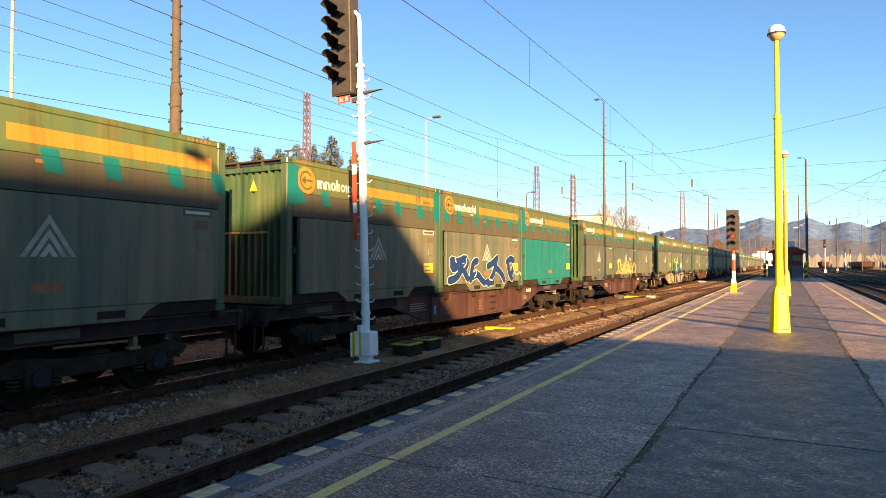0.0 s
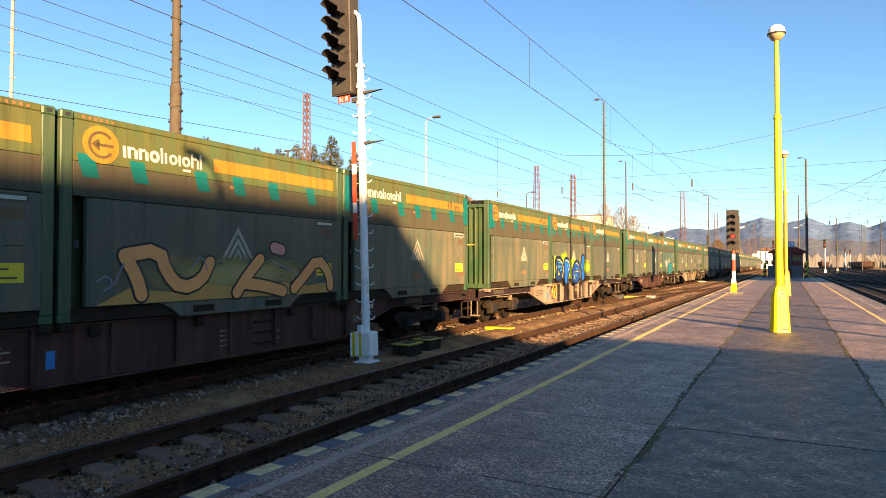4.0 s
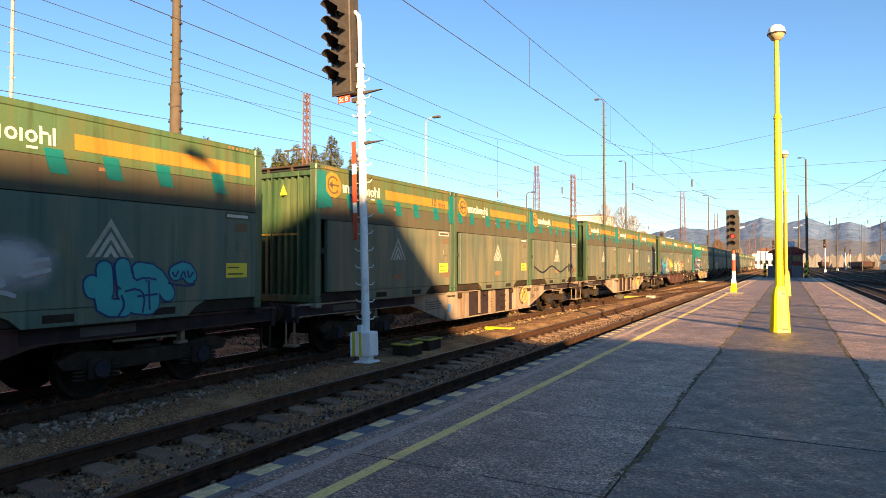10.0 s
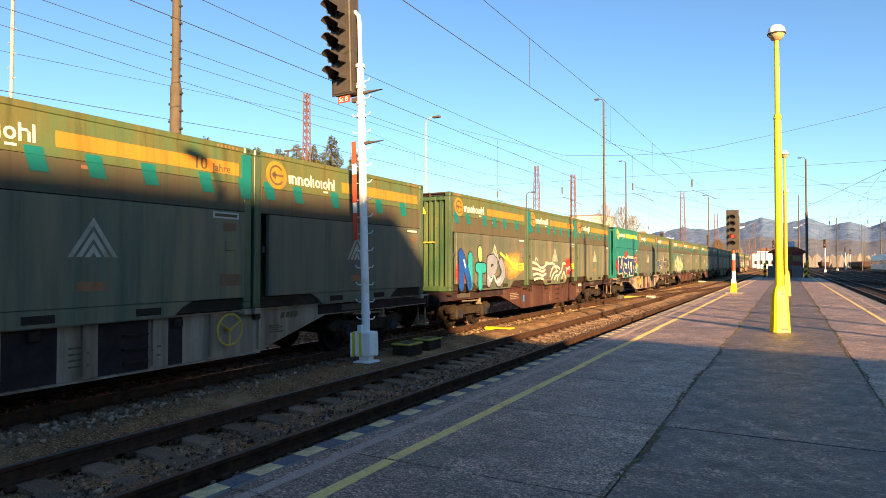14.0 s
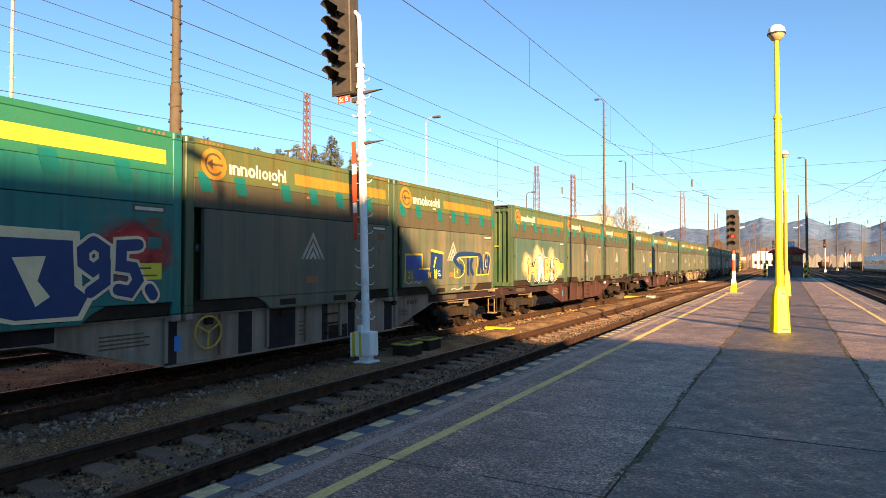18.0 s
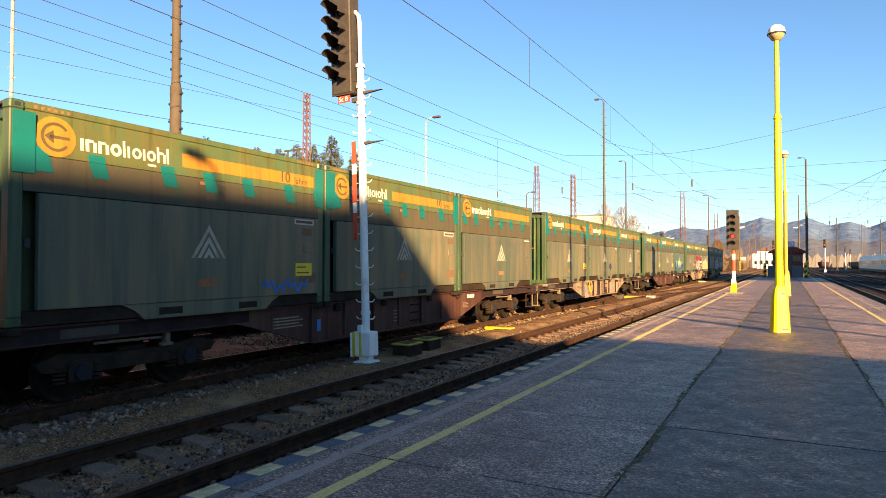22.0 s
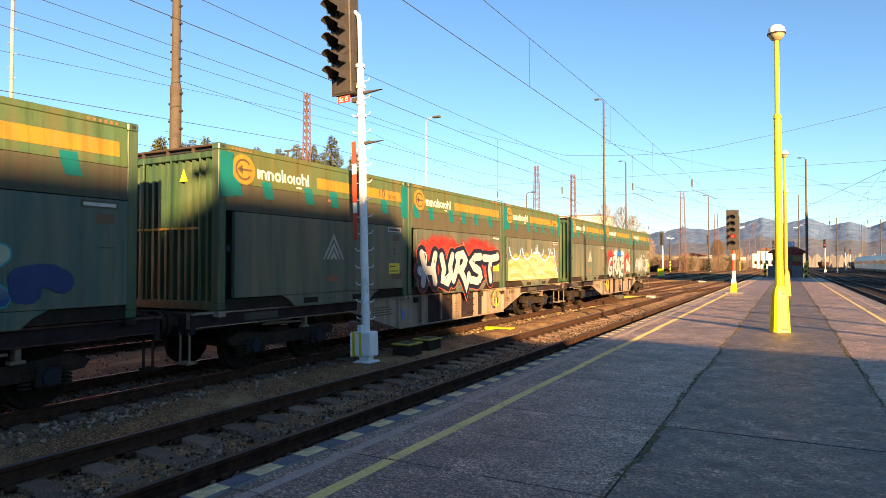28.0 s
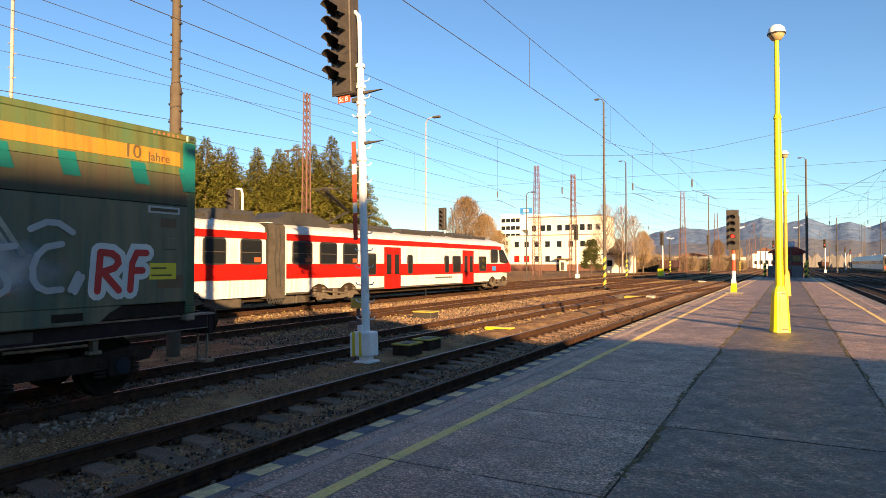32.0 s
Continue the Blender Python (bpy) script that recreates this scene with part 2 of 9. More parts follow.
M_CONC = mat("weathered concrete mast", (0.098, 0.076, 0.055), 0.85, second=(0.05, 0.039, 0.029), amount=0.7, scale=3, fine=50, bump=0.15)
M_WIRE = mat("dull copper wire", (0.055, 0.05, 0.05), 0.6, scale=3, bump=0.0)
M_STRIPE_K = mat("black stripe paint", (0.03, 0.03, 0.03), 0.6, scale=6, bump=0.0)
M_COACH = mat("white coach paint", (0.64, 0.64, 0.63), 0.35, second=(0.56, 0.56, 0.54), scale=1.5, fine=30, bump=0.015, dirt=(0.55, 0.47, 0.37), dirt_amount=0.12, streak=True)
M_SKIRT = mat("grey underframe", (0.078, 0.065, 0.052), 0.75, second=(0.042, 0.035, 0.028), scale=3, bump=0.1)
M_ROOF = mat("grey vehicle roof", (0.050, 0.048, 0.046), 0.5, second=(0.026, 0.025, 0.024), scale=2, bump=0.08)
M_RUBBER = mat("dark grey gangway rubber", (0.036, 0.032, 0.027), 0.85, scale=5, bump=0.1)
M_PANE = glass("tinted pane")
M_FACADE = mat("cream render", (0.70, 0.67, 0.57), 0.9, second=(0.68, 0.63, 0.50), scale=0.3, fine=8, bump=0.1)
M_BRICK = mat("dull red roof tile", (0.17, 0.08, 0.055), 0.9, scale=2, fine=20, bump=0.3)
M_LENS = glass("dark signal lens", (0.02, 0.02, 0.02))
M_REDLAMP = glow("lit red lamp", (1.0, 0.02, 0.012), 1.6)


# ---- mesh helpers ----
class Shape:
    """Gathers vertices and faces of one mesh."""

    def __init__(self):
        self.v, self.f = [], []

    def add(self, verts, faces):
        k = len(self.v)
        self.v.extend([tuple(p) for p in verts])
        self.f.extend([tuple(i + k for i in q) for q in faces])
        return self

    def box(self, x0, x1, y0, y1, z0, z1, c=0.0):
        if c <= 0:
            v = [(x, y, z) for z in (z0, z1) for y in (y0, y1) for x in (x0, x1)]
            return self.add(v, [(0, 2, 3, 1), (4, 5, 7, 6), (0, 1, 5, 4), (2, 6, 7, 3), (0, 4, 6, 2), (1, 3, 7, 5)])
        # chamfered box
        v, idx = [], {}
        for i, x in enumerate((x0, x1)):
            for j, y in enumerate((y0, y1)):
                for k, z in enumerate((z0, z1)):
                    sx, sy, sz = (c if i == 0 else -c), (c if j == 0 else -c), (c if k == 0 else -c)
                    for a, p in enumerate(((x, y + sy, z + sz), (x + sx, y, z + sz), (x + sx, y + sy, z))):
                        idx[i, j, k, a] = len(v)
                        v.append(p)
        f = []
        for i in (0, 1):
            q = [idx[i, 0, 0, 0], idx[i, 1, 0, 0], idx[i, 1, 1, 0], idx[i, 0, 1, 0]]
            f.append(q if i else q[::-1])
            q = [idx[0, i, 0, 1], idx[1, i, 0, 1], idx[1, i, 1, 1], idx[0, i, 1, 1]]
            f.append(q[::-1] if i else q)
            q = [idx[0, 0, i, 2], idx[1, 0, i, 2], idx[1, 1, i, 2], idx[0, 1, i, 2]]
            f.append(q if i else q[::-1])
        for i in (0, 1):
            for j in (0, 1):
                q = [idx[i, j, 0, 0], idx[i, j, 1, 0], idx[i, j, 1, 1], idx[i, j, 0, 1]]
                f.append(q if i != j else q[::-1])
                q = [idx[i, 0, j, 0], idx[i, 1, j, 0], idx[i, 1, j, 2], idx[i, 0, j, 2]]
                f.append(q[::-1] if i != j else q)
                q = [idx[0, i, j, 1], idx[1, i, j, 1], idx[1, i, j, 2], idx[0, i, j, 2]]
                f.append(q if i != j else q[::-1])
                for k in (0, 1):
                    q = [idx[i, j, k, 0], idx[i, j, k, 1], idx[i, j, k, 2]]
                    f.append(q if (i + j + k) % 2 else q[::-1])
        return self.add(v, f)

    def tube(self, p0, p1, r0, r1=None, n=10, caps=True):
        p0, p1 = Vector(p0), Vector(p1)
        r1 = r0 if r1 is None else r1
        d = (p1 - p0).normalized()
        u = d.orthogonal().normalized()
        w = d.cross(u)
        v = []
        for p, r in ((p0, r0), (p1, r1)):
            for i in range(n):
                a = 2 * math.pi * i / n
                v.append(p + (u * math.cos(a) + w * math.sin(a)) * r)
        f = [(i, (i + 1) % n, n + (i + 1) % n, n + i) for i in range(n)]
        if caps:
            f += [tuple(range(n))[::-1], tuple(range(n, 2 * n))]
        return self.add(v, f)

    def line(self, pts, r, n=5):
        pts = [Vector(p) for p in pts]
        v = []
        ref = Vector((0.31, 0.23, 0.92))
        for i, p in enumerate(pts):
            d = (pts[min(i + 1, len(pts) - 1)] - pts[max(i - 1, 0)]).normalized()
            u = d.cross(ref).normalized()
            w = d.cross(u)
            v += [p + (u * math.cos(6.2832 * k / n) + w * math.sin(6.2832 * k / n)) * r for k in range(n)]
        f = [(j * n + i, j * n + (i + 1) % n, (j + 1) * n + (i + 1) % n, (j + 1) * n + i) for j in range(len(pts) - 1) for i in range(n)]
        f += [tuple(range(n))[::-1], tuple(range((len(pts) - 1) * n, len(pts) * n))]
        return self.add(v, f)

    def prism(self, outline, axis, a0, a1):
        """An outline in the plane across the axis, drawn out from a0 to a1."""
        n = len(outline)

        def at(p, a):
            q = list(p)
            q.insert("xyz".index(axis), a)
            return tuple(q)
        v = [at(p, a0) for p in outline] + [at(p, a1) for p in outline]
        f = [(i, (i + 1) % n, n + (i + 1) % n, n + i) for i in range(n)]
        f += [tuple(range(n))[::-1], tuple(range(n, 2 * n))]
        return self.add(v, f)

    def lathe(self, profile, centre=(0, 0, 0), axis="z", n=16):
        v, f = [], []
        for r, h in profile:
            for i in range(n):
                a = 2 * math.pi * i / n
                q = (r * math.cos(a), r * math.sin(a), h)
                q = q if axis == "z" else (q[2], q[0], q[1])
                v.append((q[0] + centre[0], q[1] + centre[1], q[2] + centre[2]))
        for j in range(len(profile) - 1):
            for i in range(n):
                f.append((j * n + i, j * n + (i + 1) % n, (j + 1) * n + (i + 1) % n, (j + 1) * n + i))
        f.append(tuple(range(n))[::-1])
        f.append(tuple(range((len(profile) - 1) * n, len(profile) * n)))
        return self.add(v, f)

    def mesh(self, name, material, smooth=False):
        me = bpy.data.meshes.new(name)
        me.from_pydata(self.v, [], self.f)
        bm = bmesh.new()
        bm.from_mesh(me)
        bmesh.ops.recalc_face_normals(bm, faces=bm.faces)
        bm.to_mesh(me)
        bm.free()
        if smooth:
            me.shade_smooth()
            me.set_sharp_from_angle(angle=radians(38))
        me.materials.append(material)
        return me


def part(name, shape, material, parent=None, label="", smooth=False, m=None):
    """Links a shape, or a mesh that is there already, as one mesh object."""
    me = shape.mesh(name, material, smooth) if isinstance(shape, Shape) else shape
    ob = new(name, me)
    if parent:
        ob.parent = parent
    if m is not None:
        ob.matrix_basis = m
    if label:
        ob["label"] = label
    return ob


def thing(name, m, label, category, group="", kind=""):
    ob = new(name)
    ob.empty_display_size = 0.3
    ob.matrix_basis = m
    return tagged(ob, label, category, group, kind)


def lettering(text, height, extrude=0.004, fat=0.0, spacing=1.0):
    """A mesh of words: x along the line, z up, facing -y."""
    cu = bpy.data.curves.new("words", "FONT")
    cu.body, cu.size, cu.extrude, cu.offset, cu.space_character = text, height * 1.4, extrude, fat, spacing
    cu.resolution_u = 3
    ob = new("words", cu)
    me = bpy.data.meshes.new_from_object(ob)
    bpy.data.objects.remove(ob)
    bm = bmesh.new()
    bm.from_mesh(me)
    bmesh.ops.remove_doubles(bm, verts=bm.verts, dist=0.0004)
    bm.to_mesh(me)
    bm.free()
    me.transform(Matrix.Rotation(radians(90), 4, "X"))
    return me


# ---- ground, tracks, platform ----
RAIL_Z = -0.20
TRACKS = [-5.83, -9.89, -15.2, -20.6, -26.0, 5.45, 10.2, 15.0, 19.4, 24.0]


def ground_height(x):
    if -4.2 < x < 3.8:
        return -0.55
    if -5.72 < x < -5.2:
        return -0.352
    if abs(x + 5.83) < 1.3:
        return -0.395
    for c in TRACKS:
        if abs(x - c) < 1.55:
            return -0.405
    if -8.4 < x < -7.3:
        return -0.29
    return -0.36


def build_ground():
    xs = sorted(set([-3500, -1500, -600, -250, -120, -70, -45, 45, 70, 120, 250, 600, 1500, 3500] + [round(-32 + 0.35 * i, 2) for i in range(183)]))
    ys = [-400, -120, -50, -20] + [-10 + 0.5 * i for i in range(120)] + [50 + 4 * i for i in range(40)] + [215, 260, 330, 450, 700, 1200, 2200, 4500]
    rng = random.Random(3)
    v = [(x, y, ground_height(x) + (rng.uniform(-0.012, 0.012) if abs(x) < 40 and y < 60 else 0)) for y in ys for x in xs]
    n = len(xs)
    f = [(j * n + i, j * n + i + 1, (j + 1) * n + i + 1, (j + 1) * n + i) for j in range(len(ys) - 1) for i in range(n - 1)]
    s = Shape().add(v, f)
    ob = part("ground", s, M_SOIL, smooth=True)
    tagged(ob, "brown stony railway yard ground with dark ballast", "ground", kind="structure")


RAIL_OUT = [(-0.07, 0), (0.07, 0), (0.07, 0.012), (0.012, 0.03), (0.012, 0.115), (0.036, 0.13), (0.036, 0.168), (-0.036, 0.168), (-0.036, 0.13), (-0.012, 0.115), (-0.012, 0.03), (-0.07, 0.012)]


def c_far(x):
    return x < -12


def build_track(name, path, near, y0=-25.0, y1=420.0, label="pair of rusty rails on concrete sleepers in dirty ballast", cant=0.0):
    """path(y) gives the track's middle; straight tracks are drawn in one piece."""
    t = thing(name, Matrix(), label, "railway track", "tracks of the yard", "structure")
    ys = [y0 + (y1 - y0) * i / 40 for i in range(41)] if abs(path(y0) - path(y1)) > 0.01 else [y0, y1]
    for side in (-0.753, 0.753):
        s, h = Shape(), Shape()
        n = len(RAIL_OUT)
        v = [(path(y) + side + px, y, RAIL_Z - 0.172 + pz + (cant if side < 0 else 0)) for y in ys for px, pz in RAIL_OUT]
        s.add(v, [(j * n + i, j * n + (i + 1) % n, (j + 1) * n + (i + 1) % n, (j + 1) * n + i) for j in range(len(ys) - 1) for i in range(n)])
        v = [(path(y) + side + px, y, RAIL_Z - 0.001 - abs(px) * 0.06 + (cant if side < 0 else 0)) for y in ys for px in (-0.034, -0.012, 0.012, 0.034)]
        h.add(v, [(j * 4 + i, j * 4 + i + 1, (j + 1) * 4 + i + 1, (j + 1) * 4 + i) for j in range(len(ys) - 1) for i in range(3)])
        r = part("rail", s, M_RAIL, t)
        part("rail_head", h, M_RAILRUST if side > 0 and abs(path(0) + 5.83) < 0.1 else M_RAILTOP, r)
    if path(0) > 0 and y0 < 0:
        part("ballast_bed", Shape().prism([(path(0) - 1.6, -0.45), (path(0) + 1.6, -0.45), (path(0) + 1.35, -0.392), (path(0) - 1.35, -0.392)], "y", y0, y1), M_BED, t, "darker ballast bed")
    me = SLEEPER_MESH
    y, k = y0, 0
    rest = Shape()
    rng = random.Random(int(abs(path(0)) * 100))
    while y < min(y1, 190):
        x = path(y)
        if near and -2 < y < 70:
            part("sleeper", me, None, t, m=pose(x, y, RAIL_Z - 0.176 + cant / 2 + rng.uniform(-0.016, 0.0) - (0.012 if c_far(x) else 0), 0, math.degrees(cant / 1.5), rng.uniform(-1.5, 1.5)))
        elif y > -2:
            z = RAIL_Z - 0.176
            rest.box(x - 1.25, x + 1.25, y - 0.13, y + 0.13, z - 0.1, z - 0.027)
        y += 0.62
    if rest.f:
        ob = part("sleeper_row", rest, M_SLEEPER, t)
        ob["kind"] = "stuff"
    # clips beside the rails
    clips = Shape()
    y = -1.0
    while near and y < 40:
        for side in (-0.753, 0.753):
            for d in (-0.1, 0.1):
                clips.box(path(y) + side + d - 0.035, path(y) + side + d + 0.035, y - 0.05, y + 0.05, RAIL_Z - 0.176, RAIL_Z - 0.125, 0.01)
        y += 0.62
    if clips.f:
        ob = part("rail_clips", clips, M_RAIL, t, "small rusty rail clips")
        ob["kind"] = "stuff"
    return t


M_RAILRUST = mat("dark rusted rail head", (0.075, 0.045, 0.03), 0.75, second=(0.12, 0.07, 0.045), scale=6, fine=50, bump=0.1)
M_BED = mat("dark oily ballast", (0.048, 0.034, 0.026), 0.95, second=(0.022, 0.016, 0.013), amount=0.8, scale=0.9, fine=14, bump=1.0, bump_scale=18, spec=0.05, speckle=0.8)
SLEEPER_MESH = Shape().prism([(-1.25, -0.16), (1.25, -0.16), (1.25, -0.03), (1.2, 0.0), (0.35, 0.0), (0.25, -0.03), (-0.25, -0.03), (-0.35, 0.0), (-1.2, 0.0), (-1.25, -0.03)], "y", -0.13, 0.13).mesh("sleeper", M_SLEEPER)


def build_stones():
    """Loose stones of the ballast beside and between the near rails."""
    rng = random.Random(11)
    shapes = {"grey": Shape(), "pale": Shape(), "dark": Shape()}
    base = [(1, 0, 0), (-1, 0, 0), (0, 1, 0), (0, -1, 0), (0, 0, 1), (0, 0, -1)]
    faces = [(0, 2, 4), (2, 1, 4), (1, 3, 4), (3, 0, 4), (2, 0, 5), (1, 2, 5), (3, 1, 5), (0, 3, 5)]

    g = (1 + 5 ** 0.5) / 2
    ico = [Vector(p).normalized() for p in ((-1, g, 0), (1, g, 0), (-1, -g, 0), (1, -g, 0), (0, -1, g), (0, 1, g), (0, -1, -g), (0, 1, -g), (g, 0, -1), (g, 0, 1), (-g, 0, -1), (-g, 0, 1))]
    ico_faces = [(0, 11, 5), (0, 5, 1), (0, 1, 7), (0, 7, 10), (0, 10, 11), (1, 5, 9), (5, 11, 4), (11, 10, 2), (10, 7, 6), (7, 1, 8), (3, 9, 4), (3, 4, 2), (3, 2, 6), (3, 6, 8), (3, 8, 9), (4, 9, 5), (2, 4, 11), (6, 2, 10), (8, 6, 7), (9, 8, 1)]

    def stone(x, y, z, r, key):
        rot = Euler((rng.uniform(0, 6), rng.uniform(0, 6), rng.uniform(0, 6))).to_matrix()
        if y < 14:
            ax = Vector((rng.uniform(0.75, 1.35), rng.uniform(0.75, 1.2), rng.uniform(0.5, 0.9)))
            shapes[key].add([Vector((x, y, z)) + rot @ Vector((p.x * ax.x, p.y * ax.y, p.z * ax.z)) * (r * rng.uniform(0.62, 1.22)) for p in ico], ico_faces)
            return
        k = [r * rng.uniform(0.6, 1.3) for _ in range(6)]
        shapes[key].add([Vector((x, y, z)) + rot @ (Vector(b) * q) for b, q in zip(base, k)], faces)

    for _ in range(36000):
        c = rng.choice((-5.83, -5.83, -9.89, -9.89, -9.89, -15.2))
        y = rng.uniform(0.5, 12) if rng.random() < 0.5 else rng.uniform(5, 42)
        x = c + rng.gauss(0, 0.62 if c > -6 else 0.8)
        if x > -4.15 or x < -17.5 or (-8.3 < x < -6.7 and rng.random() < 0.7):
            continue
        if y < 14 and rng.random() < (0.55 if c > -6 else 0.3):
            continue
        key = rng.choices(("grey", "pale", "dark"), (0.62, 0.08, 0.30) if y < 15 else (0.46, 0.12, 0.42))[0]
        r = rng.uniform(0.009, 0.028) * (1.25 if key == "pale" and rng.random() < 0.4 else 1)
        stone(x, y, ground_height(x) + rng.uniform(0.0, 0.02), r, key)
    for _ in range(17000):
        y = rng.uniform(13, 75)
        x = rng.choice((-12.4, -15.2, -17.9, -20.6)) + rng.gauss(0, 1.0)
        if x < -4.2:
            stone(x, y, ground_height(x) + rng.uniform(-0.01, 0.02), rng.uniform(0.016, 0.038), rng.choices(("grey", "pale", "dark"), (0.62, 0.12, 0.26))[0])
    for cx, sx, ya, yb, n in ((-12.4, 0.55, 12, 34, 3800), (-17.8, 0.7, 20, 60, 2600), (-12.6, 0.6, 34, 70, 1500)):
        for _ in range(n):
            x, y = rng.gauss(cx, sx), rng.uniform(ya, yb)
            stone(x, y, ground_height(x) + rng.uniform(0.0, 0.03), rng.uniform(0.016, 0.042), rng.choices(("grey", "pale", "dark"), (0.60, 0.20, 0.20))[0])
    # pale heaps at the foot of the train's track and between the near rails
    for cx, cy, n, sx, sy in ((-8.0, 4.6, 300, 0.18, 1.0), (-5.75, 3.2, 90, 0.25, 0.25), (-5.45, 4.9, 70, 0.22, 0.3), (-5.9, 2.6, 60, 0.2, 0.2), (-5.3, 6.3, 60, 0.2, 0.3), (-5.6, 9.4, 60, 0.25, 0.4), (-8.1, 7.8, 90, 0.15, 1.4), (-5.5, 13, 60, 0.3, 1.0)):
        for _ in range(n):
            x, y = rng.gauss(cx, sx), rng.gauss(cy, sy)
            stone(x, y, ground_height(x) + 0.02, rng.uniform(0.015, 0.042), "pale" if rng.random() < 0.38 else "grey")
    for key, m, words in (("grey", M_STONE, "loose grey ballast stones between the rails"), ("pale", M_PALESTONE, "loose pale chalky ballast stones"), ("dark", M_DARKSTONE, "scattered darker ballast stones")):
        ob = part("ballast_stones", shapes[key], m)
        tagged(ob, words, "gravel", kind="stuff")


M_PALESTONE = mat("pale ballast stone", (0.403, 0.285, 0.201), 0.95, second=(0.196, 0.132, 0.090), amount=0.9, scale=9, fine=40, bump=0.2)
M_DARKSTONE = mat("dark ballast stone", (0.035, 0.025, 0.018), 0.9, second=(0.03, 0.023, 0.018), amount=0.9, scale=8, fine=40, bump=0.2)

PLAT_L, PLAT_R, PLAT_END = -4.09, 3.65, 94.0


def build_platform():
    p = thing("platform", Matrix(), "low station platform of worn asphalt and concrete slabs with yellow lines", "platform", kind="structure")
    part("platform_core", Shape().box(PLAT_L + 0.12, PLAT_R - 0.12, -30, PLAT_END - 0.1, -0.9, -0.035), M_KERB, p)
    rng = random.Random(5)
    # concrete slabs along the track side, asphalt in the middle and on the far side
    strips = ((PLAT_L + 0.215, -1.258, 1.22, M_SLAB, "slab"), (-1.242, 1.022, 6.1, M_ASPHALT, "asphalt_field"), (1.04, PLAT_R - 0.215, 3.05, M_SLAB, "slab"))
    for x0, x1, step, m, nm in strips:
        y = -4.9
        meshes = [Shape().box(x0, x1, 0.006, step - 0.006, -0.05, 0.0, 0.004).mesh(nm, m)]
        part(nm + "_behind", Shape().box(x0, x1, -30, y, -0.05, 0), m, p)
        while y < PLAT_END - step:
            part(nm, meshes[0], None, p, m=pose(0, y, rng.uniform(-0.003, 0.002)))
            y += step
        part(nm + "_end", Shape().box(x0, x1, y, PLAT_END, -0.05, 0), m, p)
    # edge stones
    for x0, x1 in ((PLAT_L, PLAT_L + 0.21), (PLAT_R - 0.21, PLAT_R)):
        me = Shape().box(x0, x1, 0.004, 1.21, -0.2, 0.001, 0.012).mesh("edge_stone", M_KERB)
        y = -4.9
        while y < PLAT_END - 1.3:
            part("edge_stone", me, None, p, m=pose(0, y, rng.uniform(-0.003, 0.002)))
            y += 1.22
    part("platform_wall", Shape().box(PLAT_L + 0.03, PLAT_L + 0.12, -30, PLAT_END, -0.9, -0.2), M_KERB, p)
    # painted lines
    for nm, x0, x1, m in (("yellow_line", -3.25, -3.13, M_LINE_Y), ("pale_line", -3.73, -3.61, M_LINE_G)):
        me = Shape().box(x0, x1, 0.012, 1.208, 0.0, 0.004).mesh(nm, m)
        for i in range(36):
            part(nm, me, None, p, m=pose(rng.uniform(-0.013, 0.013), -4.9 + 1.22 * i, 0, 0, 0, rng.uniform(-0.2, 0.2)))
        part(nm, Shape().box(x0, x1, 39.03, PLAT_END, 0.0, 0.004), m, p)
    part("yellow_line", Shape().box(2.52, 2.64, -6, PLAT_END, 0.0, 0.005), M_LINE_Y, p, "worn yellow safety line")
    part("pale_line", Shape().box(3.02, 3.12, -6, PLAT_END, 0.0, 0.005), M_LINE_G, p, "worn pale grey line")
    ye = Shape().box(PLAT_L + 0.012, PLAT_L + 0.18, 0, 0.3, 0.0, 0.006).mesh("edge_mark", M_MARK)
    be = Shape().box(PLAT_L + 0.012, PLAT_L + 0.18, 0, 0.3, 0.0, 0.0055).mesh("edge_mark", M_LINE_B)
    for i in range(120):
        part("edge_mark", ye, None, p, m=pose(rng.uniform(-0.006, 0.006), 0.95 + 0.6 * i, 0))
        if i < 60:
            part("edge_mark", be, None, p, m=pose(rng.uniform(-0.006, 0.006), 0.65 + 0.6 * i, 0))
    # moss and dirt in the long joints
    for xj, w in ((-1.25, 0.036), (1.032, 0.026)):
        s = Shape()
        y = 1.0
        while y < 60:
            k = rng.uniform(0.1, 0.6) * (0.5 + abs(math.sin(y * 0.7))) if rng.random() < 0.85 else 1.5
            s.add([(xj + 0.035 * math.sin(y * 1.1) + 0.02 * math.sin(y * 3.3) + rng.gauss(0, 0.018) + a * w * k, y + b * 0.06, -0.004 + c) for a, b, c in ((-1, -1, 0), (1, -1, 0), (1, 1, 0), (-1, 1, 0), (0, 0, 0.012))], [(0, 1, 4), (1, 2, 4), (2, 3, 4), (3, 0, 4)])
            y += rng.uniform(0.03, 0.09)
        ob = part("joint_moss", s, M_MOSS, p, "dry moss in the joint")
        ob["kind"] = "stuff"


